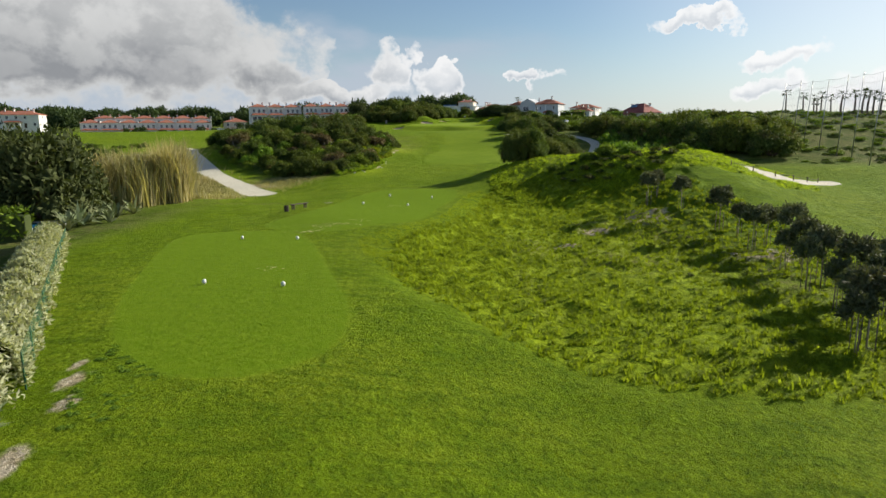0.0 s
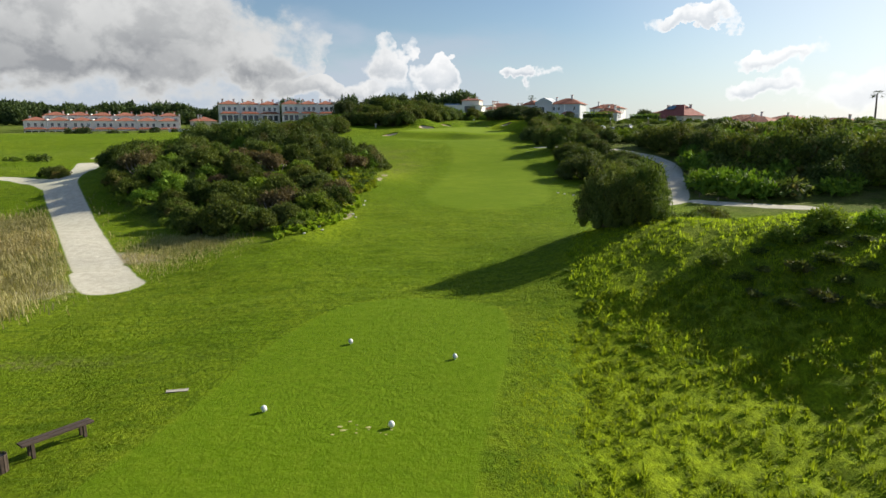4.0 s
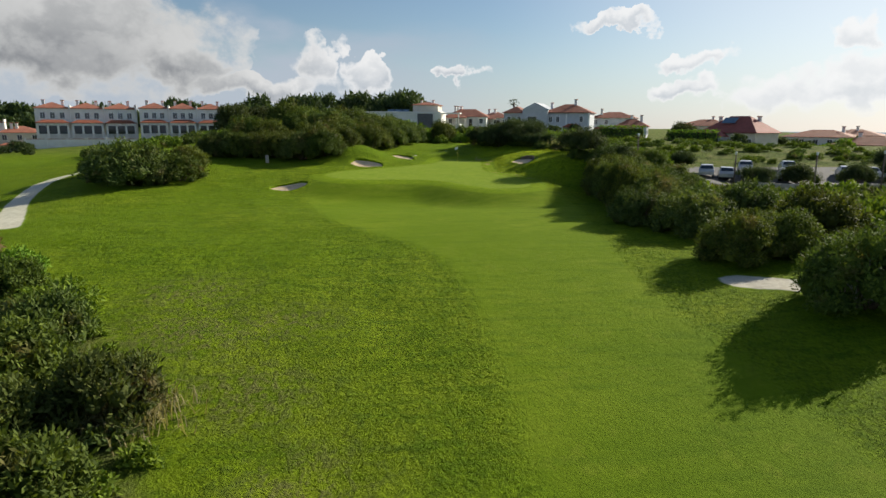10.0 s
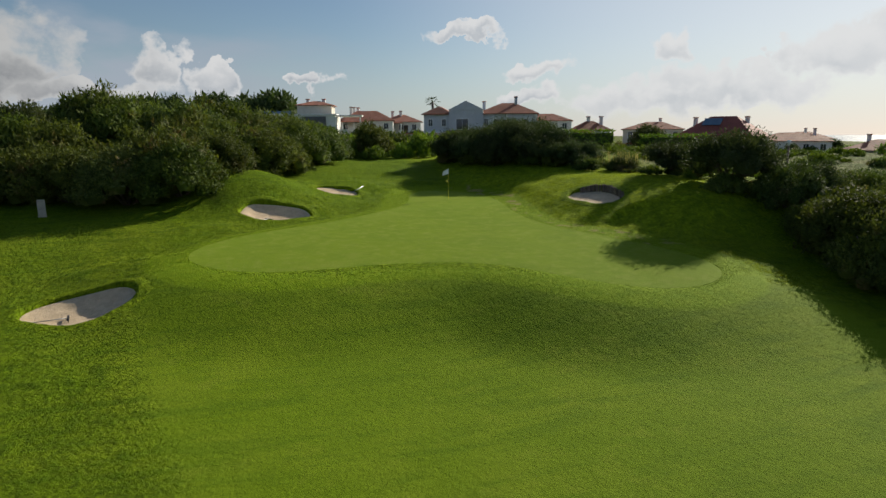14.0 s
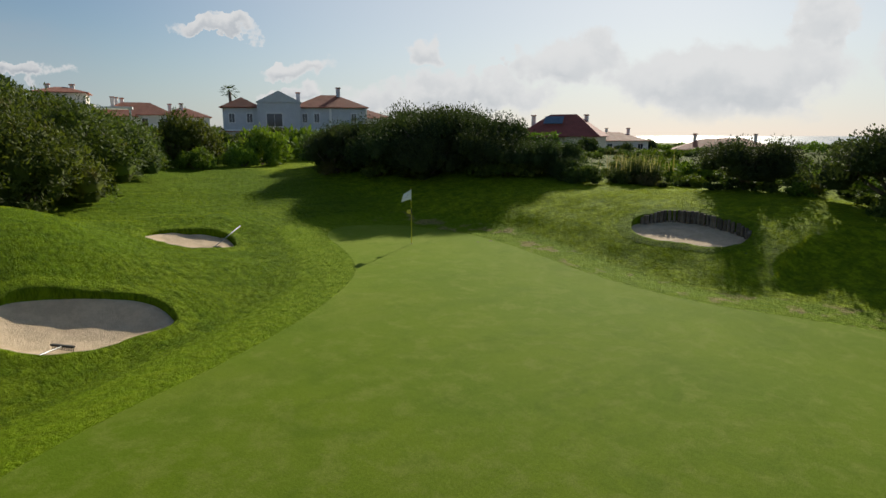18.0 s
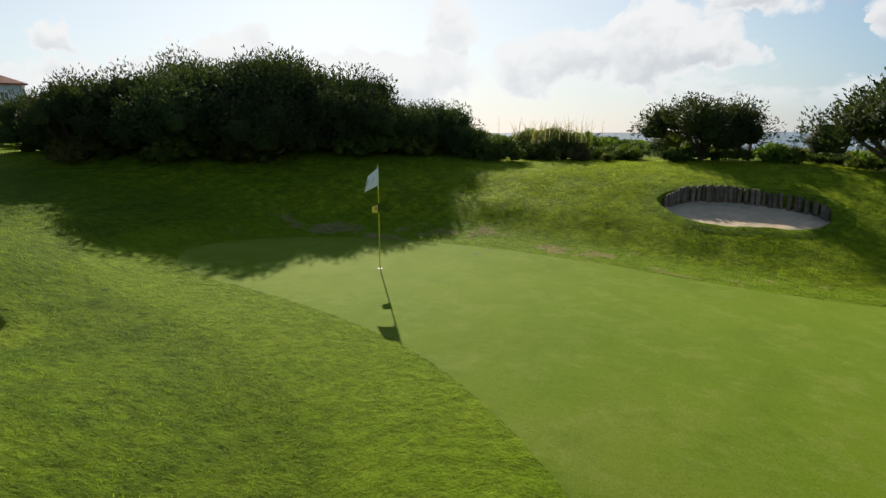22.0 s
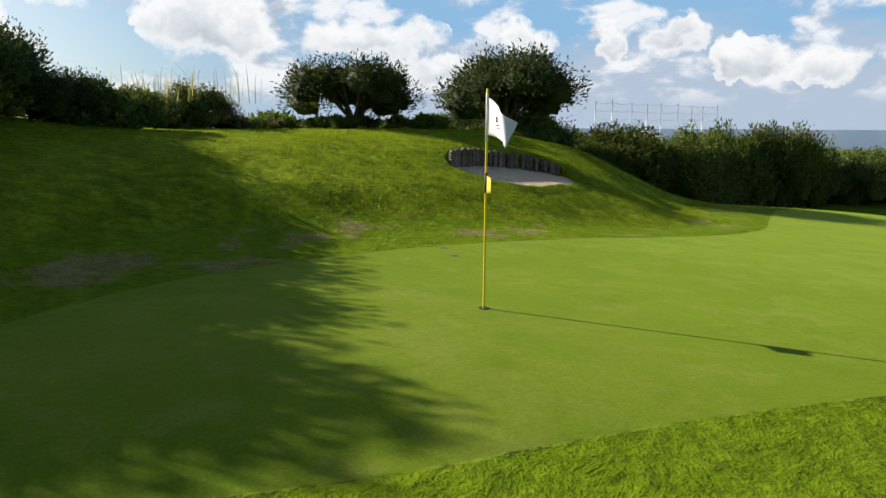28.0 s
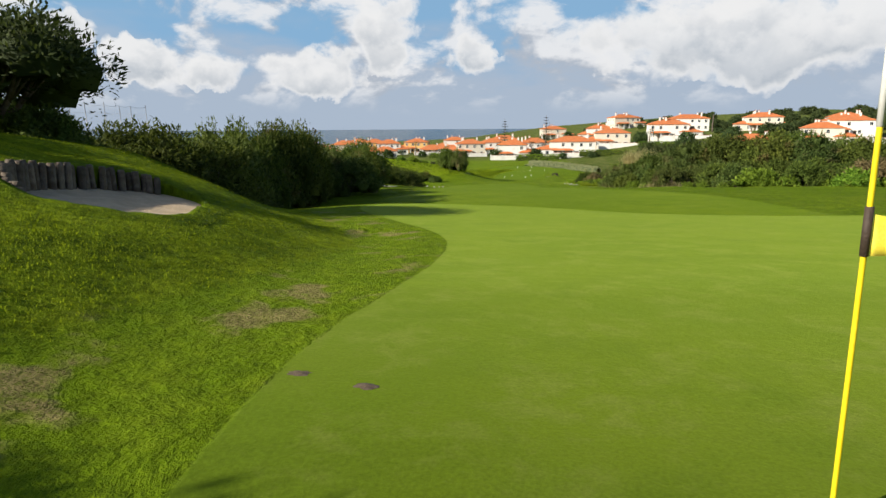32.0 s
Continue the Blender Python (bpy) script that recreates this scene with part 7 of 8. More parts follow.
def modern_house():
    root = empty("modern_building", pose(2.4, 296, 16.5, 0, 0, -16))
    add_part("wall", box((27, 10, 6.6), (0, 0, -2)), WALL_WHITE, root, "plain white walls")
    add_part("roof_parapet", box((27.4, 10.4, 0.35), (0, 0, 4.6), bevel=0.04), WALL_WHITE, root)
    add_part("dark_corner", box((4.2, 0.25, 4.2), (9.5, -5.08, 0.2)), WALL_GREY, root, "dark glazed corner")
    for i in range(5):
        window_part(root, -10.5 + i * 3.6, -5.03, 1.6, 0, 2.2, 1.1)
    add_part("upper_storey", box((7, 6, 1.9), (9, 1, 4.9), bevel=0.03), WALL_CREAM, root, "cream upper storey")
    add_part("upper_roof", hip_roof(7, 6, 0.9), ROOF_TILE, root, "low tile roof", at=pose(9, 1, 6.8))
    add_part("balcony", box((5.5, 4.5, 0.3), (16, -2, 1.4), bevel=0.03), WALL_WHITE, root, "white balcony slab")
    add_part("balcony_roof", box((5.5, 4.5, 0.3), (16, -2, 4.4), bevel=0.03), WALL_WHITE, root)
    for sx_ in (13.6, 18.4):
        add_part("balcony_post", box((0.25, 0.25, 6.4), (sx_, -4, -2)), WALL_WHITE, root)
    for i in range(3):
        add_part("solar_panel", box((1.9, 1.1, 0.06), (-1 + i * 2.1, -1, 5.25), (35, 0, 0)), SOLAR, root, "roof solar panel")
    chimney(root, 10.5, 1.5, 7.2, 0.8)
    chimney(root, 7.2, 1.5, 7.2, 0.8)
    tagged(root, "long white modern flat-roofed building with a dark glazed corner", "building")


modern_house()
villa(24, 303, -18, 12, 8, 1, label="low white house with red roof and tall chimneys", seed=8, z=17.5, rise=2.2, chimneys=3)
villa(33, 306, -18, 9, 8, 1, label="low white house behind the gardens", seed=9, z=17.3)


def blue_house():
    """The pale blue villa behind the green: pedimented middle, hip-roofed wings, arched loggia."""
    root = empty("villa", pose(40.6, 275.5, 15.2, 0, 0, -27.6))
    add_part("wall", box((11.0, 9, 7.9), (5.3, 0, -2)), WALL_BLUE, root, "pale blue rendered wall")
    add_part("middle_wall", box((6.4, 9.6, 8.6), (-2.4, -0.3, -2)), WALL_BLUE, root)
    add_part("side_wall", box((5.2, 8.4, 7.9), (-8.1, 0.3, -2)), WALL_BLUE, root)
    bm = bmesh.new()
    vs = [bm.verts.new(p) for p in ((-3.4, -0.3, 0), (3.4, -0.3, 0), (0, -0.3, 1.7), (-3.4, 9.6, 0), (3.4, 9.6, 0), (0, 9.6, 1.7))]
    for f in ((0, 1, 2), (5, 4, 3), (0, 3, 4, 1), (1, 4, 5, 2), (2, 5, 3, 0)):
        bm.faces.new([vs[i] for i in f])
    add_part("pediment", bm, WALL_BLUE, root, "triangular pediment", at=pose(-2.4, -5.0, 6.6))
    add_part("roof", hip_roof(11, 9, 2.1), ROOF_DARK, root, "old red tile roof", at=pose(5.3, 0, 5.9))
    add_part("side_roof", hip_roof(5.2, 8.4, 1.6), ROOF_DARK, root, "old red tile roof", at=pose(-8.1, 0.3, 5.9))
    chimney(root, 6.8, -0.5, 7.0, 2.0, WALL_BLUE)
    chimney(root, 0.5, 1.5, 6.8, 1.5, WALL_BLUE)
    for x in (-9.4, -6.8):
        window_part(root, x, -3.95, 3.6, 0, 0.8, 1.3)
    for x in (1.4, 3.2, 8.9):
        window_part(root, x, -4.55, 3.6, 0, 0.75, 1.3)
    for x in (1.6, 8.2):
        window_part(root, x, -4.55, 0.4, 0, 0.8, 1.2)
    window_part(root, -3.1, -5.15, 3.0, 0, 2.3, 1.9)
    add_part("loggia_roof", hip_roof(4.6, 2.6, 0.6, 0.25), ROOF_DARK, root, "small tiled porch roof", at=pose(-3.1, -6.3, 2.2))
    for i in (-2.0, 0.0, 2.0):
        add_part("loggia_column", box((0.4, 0.4, 4.2), (-3.1 + i, -7.3, -2), bevel=0.04), WHITE_PAINT, root, "white column")
    add_part("loggia_opening", box((3.8, 0.06, 2.0), (-3.1, -5.14, -0.1)), GLASS, root, "dark arched opening")
    add_part("string_course", box((22, 0.14, 0.30), (0.3, -4.58, 2.3)), WHITE_PAINT, root, "white string course")
    for x in (-0.25, 5.3, 10.75):
        add_part("pilaster", box((0.35, 0.12, 7.7), (x, -4.57, -2)), WHITE_PAINT, root, "white corner pilaster")
    add_part("bay_roof", hip_roof(4.0, 2.2, 0.8, 0.25), ROOF_DARK, root, "tiled bay roof", at=pose(7.0, -5.5, 2.4))
    tagged(root, "pale blue two-storey villa with pediment and tile roofs", "house", "villas")


blue_house()
villa(58, 264, -28, 7, 6, 1, WALL_BLUE, ROOF_DARK, "small pale turquoise annex with tile roof", seed=11, z=15.0)


def red_house():
    root = empty("villa", pose(77.5, 251, 12.6, 0, 0, -63))
    add_part("wall", box((13, 9, 6.0), (0, 0, -2)), WALL_CREAM, root)
    add_part("roof", hip_roof(13, 9, 3.6, 0.5), ROOF_RED, root, "steep dull red tile roof", at=pose(0, 0, 4.0))
    add_part("front_wall", box((4.6, 3.2, 5.2), (-2.2, -5.4, -2)), WALL_WHITE, root)
    add_part("front_roof", hip_roof(4.6, 3.2, 1.2, 0.3), ROOF_RED, root, "small red roof", at=pose(-2.2, -5.4, 3.2))
    window_part(root, -2.2, -7.02, 0.6, 0, 1.6, 1.9)
    window_part(root, 3.0, -4.52, 1.2, 0, 1.2, 1.4)
    window_part(root, 5.2, -4.52, 1.2, 0, 0.9, 1.4)
    add_part("solar_panel", box((3.2, 1.9, 0.10), (-1.2, -1.9, 6.6), (38, 0, 0)), SOLAR, root, "blue solar water heater")
    add_part("garden_wall", box((24, 0.3, 3.6), (4, -9.0, -2), bevel=0.04), WALL_CREAM, root, "cream garden wall")
    chimney(root, -5.4, 1.0, 5.0, 2.4)
    chimney(root, 3.6, 1.5, 6.0, 1.4)
    tagged(root, "house with a steep red tile roof and a solar panel", "house", "villas")


red_house()
for k, (x, y, t, w, d, s, z) in enumerate(((106, 262, -50, 15, 11, 2, 9.8), (96, 234, -60, 12, 9, 2, 8.6), (128, 246, -60, 14, 10, 2, 8.5), (118, 222, -70, 12, 10, 1, 8.8), (150, 232, -70, 14, 11, 2, 6.8),
                                           (104, 212, -75, 13, 10, 1, 9.2), (142, 205, -80, 12, 10, 1, 7.5), (88, 284, -40, 13, 10, 2, 12.4), (66, 296, -30, 12, 9, 2, 14.5), (130, 280, -50, 13, 11, 2, 10.0))):
    villa(x, y, t, w, d, s, (WALL_WHITE, WALL_CREAM)[k % 2], ROOF_DARK, "hazy white villa with a tiled roof towards the sea", seed=20 + k, z=z, chimneys=1, wing=(w * 0.5, d * 0.7, 1, w * 0.6, -1) if k % 3 == 0 else None)
# the village seen back down the hole
VILLAGE = ((103, -205, 12, 14, 11, 1, 0), (72, -191, 8, 13, 10, 2, 1), (46, -126, 6, 12, 10, 2, 0), (33, -152, -4, 13, 11, 2, 3), (21, -118, 4, 16, 10, 1, 0), (4, -88, 2, 13, 11, 2, 1),
           (-12, -46, -8, 11, 9, 2, 0), (-35, -44, -10, 17, 12, 2, 0), (-84, -160, 10, 15, 11, 2, 1), (-101, -106, -14, 18, 12, 2, 0), (-142, -122, -18, 14, 11, 2, 0), (-135, -36, -26, 17, 12, 2, 0),
           (-92, -18, -22, 14, 11, 1, 0), (-106, 1, -24, 15, 11, 1, 0), (-48, -186, 4, 14, 11, 2, 1), (-62, -120, -10, 13, 10, 2, 0), (58, -160, 6, 12, 10, 2, 3), (-16, -150, 0, 14, 10, 2, 1),
           (90, -160, 10, 12, 9, 1, 1), (-120, -70, -20, 14, 11, 2, 1), (-160, -80, -24, 14, 11, 2, 0), (12, -180, 0, 13, 10, 2, 0),
           (64, -100, 8, 13, 10, 2, 1), (44, -92, 5, 11, 9, 1, 0), (-24, -78, -4, 14, 11, 2, 0), (-54, -60, -10, 14, 11, 2, 1), (-74, -52, -12, 15, 11, 2, 0), (-8, -112, 0, 13, 10, 2, 0), (82, -130, 10, 12, 10, 1, 0), (-176, -40, -28, 15, 11, 2, 0), (-118, -22, -26, 13, 10, 2, 1))
for k, (x, y, t, w, d, s, tone) in enumerate(VILLAGE):
    villa(x, y, 180 + t, w, d, s, (WALL_WHITE, WALL_CREAM, WALL_BLUE, WALL_OCHRE)[tone], ROOF_ORANGE, ("white villa with bright orange tile roofs", "cream villa with bright orange tile roofs", "", "ochre villa with bright orange tile roofs")[tone] + " in the village",
          seed=50 + k, wing=(w * 0.55, d * 0.8, 1, (-1) ** k * w * 0.55, -2.0), rise=2.0, chimneys=3, base=4.0)


# ---- palms, netting and poles ----
def palm(x, y, h, label, z=None, thick=0.22):
    z = z_at(x, y) if z is None else z
    rnd = random.Random(int(x * 7 + y))
    base = empty("palm_tree", pose(x, y, z, 0, 0, rnd.uniform(0, 360)))
    pts = [(0.15 * math.sin(i * 0.5), 0, h * i / 8 - 0.2) for i in range(9)]
    add_part("trunk", tube(pts, [thick * (1.25 - 0.5 * i / 8) for i in range(9)], 8), BARK, base, "ringed slender trunk")
    bm = bmesh.new()
    top = Vector(pts[-1])
    for i in range(34):
        a, el = rnd.uniform(0, 6.28), rnd.uniform(-0.7, 1.2)
        L = rnd.uniform(1.3, 1.9)
        d = Vector((math.cos(a) * math.cos(el), math.sin(a) * math.cos(el), math.sin(el)))
        sd = Vector((-math.sin(a), math.cos(a), 0))
        stem = top + d * L * 0.5
        for j in range(5):
            b_ = (j - 2) * 0.32
            tip = stem + (d * math.cos(b_) + sd * math.sin(b_)) * L * 0.55 - Vector((0, 0, 0.25))
            w_ = sd.cross(d).normalized() * 0.03 + sd * 0.05
            bm.faces.new([bm.verts.new(q) for q in (stem - w_, stem + w_, tip)])
        bm.faces.new([bm.verts.new(q) for q in (top - sd * 0.03, top + sd * 0.03, stem)])
    add_part("fronds", bm, LEAF_PALM, base, "fan-shaped green fronds")
    return tagged(base, label, "palm", "palm trees")


for x, y, h in ((104, 194, 9.2), (107, 190, 8.8), (108.5, 187, 8.2), (103, 176, 6.5), (92.6, 148.5, 4.2), (94.8, 147.1, 4.6), (96.1, 146.2, 4.9), (96.9, 145.6, 4.6), (97.8, 145.1, 4.4), (99, 144.3, 4.0)):
    palm(x, y, h, "tall fan palm on the rise above the dune")
palm(114.6, 193.6, 8.6, "lone fan palm against the sea")
palm(114.5, 188.7, 8.2, "lone fan palm against the sea")
palm(33.5, 284, 9.0, "fan palm beside the pale blue villa", z=15.0, thick=0.3)
net = tagged(empty("net_fence", pose(0, 0, 0)), "tall dark netting on slender steel poles above the dune", "net fence")
net_at = [(66.2 + 0.3 * math.sin(i * 2.0), 125 - 4.6 * i) for i in range(9)]
for i, (x, y) in enumerate(net_at):
    zt = z_at(x, y)
    add_part("net_pole", tube([(x, y, zt - 0.3), (x + 0.5, y - 0.2, 18.5 + 0.3 * math.sin(i * 1.7))], [0.085, 0.06], 8), METAL, net)
for k in range(7):
    bm = bmesh.new()
    for (xa, ya), (xb, yb) in zip(net_at, net_at[1:]):
        za, zb = 18.3 - 1.25 * k, 18.3 - 1.25 * k
        tube_bm(bm, [(xa + 0.45, ya, za), ((xa + xb) / 2 + 0.45, (ya + yb) / 2, (za + zb) / 2 - 0.25), (xb + 0.45, yb, zb)], 0.022, 3, False)
    add_part("net_cable", bm, METAL, net)
bm = bmesh.new()
for (xa, ya), (xb, yb) in zip(net_at, net_at[1:]):
    for m_ in range(1, 8):
        t = m_ / 8
        x, y = xa + (xb - xa) * t + 0.45, ya + (yb - ya) * t
        tube_bm(bm, [(x, y, 10.8), (x, y, 18.15)], 0.010, 3, False)
add_part("net_mesh", bm, METAL, net, "thin upright net strands")
villa(150, -12, 35, 12, 9, 2, label="white pavilion with a peaked roof near the shore", seed=77, roof=WALL_WHITE, rise=3.0, porch=False, chimneys=0, z=4.0)


# ---- car park ----
lotx, loty = np.meshgrid(np.linspace(34, 62, 29), np.linspace(185, 199, 15))
lotz = land(lotx, loty) + 0.06
kk = np.arange(lotx.size).reshape(lotx.shape)
lot = mesh_data("parking_lot", np.stack([lotx, loty, lotz], -1).reshape(-1, 3), np.stack([kk[:-1, :-1], kk[:-1, 1:], kk[1:, 1:], kk[1:, :-1]], -1).reshape(-1, 4), True)
lot.materials.append(ASPHALT)
tagged(new("parking_lot", lot), "grey asphalt car park behind the shrubs", "car park", kind="structure")


def car_template():
    root = empty("car", pose(0, 0, -50))
    bm = bmesh.new()
    prof = [(-2.1, 0.35), (-2.15, 0.75), (-1.95, 0.98), (-1.5, 1.02), (-1.05, 1.46), (0.55, 1.50), (1.25, 1.0), (2.0, 0.86), (2.15, 0.6), (2.1, 0.35)]
    sides_ = []
    for s in (-1, 1):
        sides_.append([bm.verts.new((px, s * (0.86 if pz < 1.1 else 0.66), pz)) for px, pz in prof])
    for i in range(len(prof)):
        j = (i + 1) % len(prof)
        bm.faces.new((sides_[0][i], sides_[0][j], sides_[1][j], sides_[1][i]))
    bm.faces.new(sides_[0][::-1])
    bm.faces.new(sides_[1])
    bmesh.ops.bevel(bm, geom=bm.edges[:], offset=0.04, segments=2, affect="EDGES")
    add_part("body", bm, CAR_PAINT, root)
    for s in (-1, 1):
        bm = bmesh.new()
        bm.faces.new([bm.verts.new(p) for p in ((-1.30, s * 0.83, 1.04), (0.95, s * 0.83, 1.04), (0.45, s * 0.70, 1.42), (-0.98, s * 0.70, 1.40))])
        add_part("side_window", bm, GLASS, root)
        for wx in (-1.3, 1.35):
            wheel = add_part("wheel", tube([(wx, s * 0.66, 0.33), (wx, s * 0.88, 0.33)], [0.33, 0.33], 16), DARK, root)
            add_part("rim", tube([(wx, s * 0.87, 0.33), (wx, s * 0.90, 0.33)], [0.20, 0.20], 12), METAL, wheel)
        add_part("headlight", box((0.06, 0.35, 0.14), (2.12, s * 0.58, 0.66), bevel=0.02), GLASS, root)
    for pts in (((0.66, -0.62, 1.46), (0.66, 0.62, 1.46), (1.26, 0.74, 1.05), (1.26, -0.74, 1.05)), ((-1.14, 0.62, 1.42), (-1.14, -0.62, 1.42), (-1.54, -0.74, 1.06), (-1.54, 0.74, 1.06))):
        bm = bmesh.new()
        bm.faces.new([bm.verts.new(p) for p in pts])
        add_part("windscreen", bm, GLASS, root)
    return tagged(root, "parked pale family car in the car park", "car", "parked cars")


car0 = car_template()
spots_ = ((36.5, 190.2, 60), (39.2, 190.4, 62), (42.0, 190.0, 64), (44.2, 194.5, 60), (47.0, 190.2, 58), (50.2, 194.6, 62), (56.0, 191.4, 60), (58.8, 190.8, 64), (60.4, 188.4, 62))
for i, (x, y, t) in enumerate(spots_):
    m = pose(x, y, z_at(x, y) + 0.07, 0, 0, t)
    if i == 0:
        car0.matrix_basis = m
    else:
        copy_thing(car0, m)
wall_l = tagged(empty("retaining_wall", pose(0, 0, 0)), "low stone wall below the car park", "wall")
for i in range(12):
    x, y = 39 + i * 1.6, 184.2 - 0.2 * i
    add_part("wall_block", box((1.62, 0.4, 1.6), (0, 0, -0.7), bevel=0.03), STONE, wall_l, at=pose(x, y, z_at(x, y), 0, 0, -7))
for x, y, h in ((45.2, 182.6, 4.2), (52.4, 181.4, 4.4), (37.6, 186.0, 3.6), (28.5, 192.5, 2.6)):
    lp = empty("utility_pole", pose(x, y, z_at(x, y)))
    add_part("pole", tube([(0, 0, -0.3), (0, 0, h)], [0.09, 0.07], 8), WOOD_DARK, lp)
    add_part("lamp_head", tube([(0, 0, h), (0, 0, h + 0.35)], [0.10, 0.14], 8), WHITE_PAINT, lp, "pale lamp head")
    tagged(lp, "slender lamp post by the car park", "lamp post", "lamp posts")


# ---- small things ----
def pebble(r, seed):
    """A rough stone: a squashed, dented ball."""
    rnd = random.Random(seed)
    bm = bmesh.new()
    bmesh.ops.create_icosphere(bm, subdivisions=1, radius=r)
    for v in bm.verts:
        v.co *= rnd.uniform(0.75, 1.2)
        v.co.z *= 0.6
    return bm


STONE_WHITE = surface("pale_limestone", (0.55, 0.53, 0.48), (0.70, 0.68, 0.63), 6.0, 0.9, 0.4, 0.01, per_object=0.2)
stone_meshes = []
for k in range(4):
    me = bpy.data.meshes.new("stone")
    bm = pebble(0.14, k)
    bm.to_mesh(me)
    bm.free()
    me.materials.append(STONE_WHITE)
    stone_meshes.append(me)
rnd_s = random.Random(77)
for i in range(34):
    x, y = rnd_s.gauss(-10.5, 0.5), rnd_s.gauss(100.3, 1.6)
    tagged(add_part("stone", stone_meshes[i % 4], None, at=pose(x, y, z_at(x, y) + 0.03, 0, 0, rnd_s.uniform(0, 360)) @ Matrix.Scale(rnd_s.uniform(0.5, 1.2), 4)), "pale loose stone in the grass by the shrubs", "stone", "loose stones")
for x, y in ((-11.7, 90.5), (-11.2, 89.2), (-12.4, 87.9), (-11.9, 92.6), (-9.3, 95.2), (12.0, 108.2), (12.8, 107.4), (13.9, 106.6), (11.4, 108.9)):
    tagged(add_part("stone", stone_meshes[int(x * 10) % 4], None, at=pose(x, y, z_at(x, y) + 0.04, 0, 0, x * 50)), "pale loose stone lying on the turf", "stone", "loose stones")


def rope_fence(points, label, h=0.55):
    """Short round posts with a slack rope from post to post."""
    root = empty("rope_fence", pose(0, 0, 0))
    post = mesh_data("rope_post", *post_mesh(0.05, h + 0.15))
    post.materials.append(WOOD_DARK)
    bm = bmesh.new()
    tops = []
    for x, y in points:
        z = z_at(x, y)
        add_part("rope_post", post, None, root, at=pose(x, y, z - 0.12))
        tops.append(Vector((x, y, z + h - 0.08)))
    for a, b_ in zip(tops, tops[1:]):
        mid_ = (a + b_) / 2 - Vector((0, 0, 0.12))
        tube_bm(bm, [a, a.lerp(mid_, 0.5) - Vector((0, 0, 0.03)), mid_, b_.lerp(mid_, 0.5) - Vector((0, 0, 0.03)), b_], 0.018, 5, False)
    add_part("rope", bm, WOOD_BENCH, root, "slack dark rope")
    return tagged(root, label, "rope fence", "rope fences along the cart tracks")


rope_fence([(16.2, 108.2), (18.6, 107.9), (21.0, 107.8), (23.0, 108.6), (23.9, 111.0), (24.7, 113.6), (25.6, 116.4), (26.6, 119.4)], "low rope fence on wooden posts round the shrubs")
rope_fence([(31.0, 104.6), (28.3, 106.6), (27.4, 109.4), (28.2, 112.6), (29.3, 115.8), (30.4, 119.0)], "low rope fence on wooden posts along the cart track")
rope_fence([(29.6, 64.6), (32.6, 66.0), (35.6, 67.2), (38.6, 69.0), (41.4, 71.2), (44.2, 73.8)], "low rope fence on wooden posts beside the side track")

# old hole plugs and divots on the green and tees
PLUG = surface("old_hole_plug", (0.10, 0.07, 0.045), (0.17, 0.12, 0.08), 20.0, 0.95, 0.5, 0.01)
DIVOT = surface("divot_sand", (0.32, 0.31, 0.10), (0.42, 0.40, 0.16), 14.0, 0.95, 0.6, 0.01)


def flat_patch(name, x, y, r, mat, label, category, seed):
    """A worn spot: a ragged, slightly domed disc on the turf."""
    rnd = random.Random(seed)
    bm = bmesh.new()
    n = 18
    rag = [rnd.uniform(0.75, 1.15) for _ in range(n)]
    outer = []
    for i in range(n):
        a = 2 * math.pi * i / n
        px, py = x + math.cos(a) * r * rag[i], y + math.sin(a) * r * rag[i] * 0.7
        outer.append(bm.verts.new((px, py, z_at(px, py) + 0.002)))
    mid_ = bm.verts.new((x, y, z_at(x, y) + 0.012))
    for i in range(n):
        bm.faces.new((outer[i], outer[(i + 1) % n], mid_))
    me = bpy.data.meshes.new(name)
    bm.to_mesh(me)
    bm.free()
    me.materials.append(mat)
    return tagged(new(name, me), label, category, "worn spots in the turf")


flat_patch("hole_plug", 9.93, 199.9, 0.085, PLUG, "dark plug of an old hole at the green's edge", "hole plug", 1)
flat_patch("hole_plug", 9.42, 200.1, 0.085, PLUG, "dark plug of an old hole on the green", "hole plug", 2)
# sand and seed strewn over old divots on the tees
rnd_d = random.Random(9)
divot_at = []
for cx, cy, sx_, sy, n in ((-9.4, 42.9, 0.75, 0.30, 46), (-8.6, 44.6, 0.6, 0.22, 22), (-8.0, 45.7, 0.3, 0.2, 12), (-6.6, 47.1, 0.45, 0.25, 14), (-4.2, 57.9, 0.6, 0.3, 14), (-9.0, 31.4, 0.3, 0.4, 12), (-7.6, 45.2, 1.2, 0.3, 14)):
    divot_at += [(rnd_d.gauss(cx, sx_), rnd_d.gauss(cy, sy), rnd_d.uniform(0.03, 0.11)) for _ in range(n)]
for k, (x, y, r) in enumerate(divot_at):
    flat_patch("divot", x, y, r, DIVOT, "pale sand-filled divot in the tee's turf", "divot", 10 + k)

# tall seed stalks over the bush on the bank
rnd_k = np.random.RandomState(12)
for cx, cy in ((20.8, 200.3), (21.6, 201.0)):
    k = 70
    x, y = cx + rnd_k.normal(0, 0.8, k), cy + rnd_k.normal(0, 0.8, k)
    P = np.stack([x, y, ground(x, y) + 0.7], 1)
    blades("seed_stalks", P, 0.95, 0.022, 0.3, 90, LEAF_REED, None, "dry seed stalks above the bush", "stalks", "stuff", 0.5)
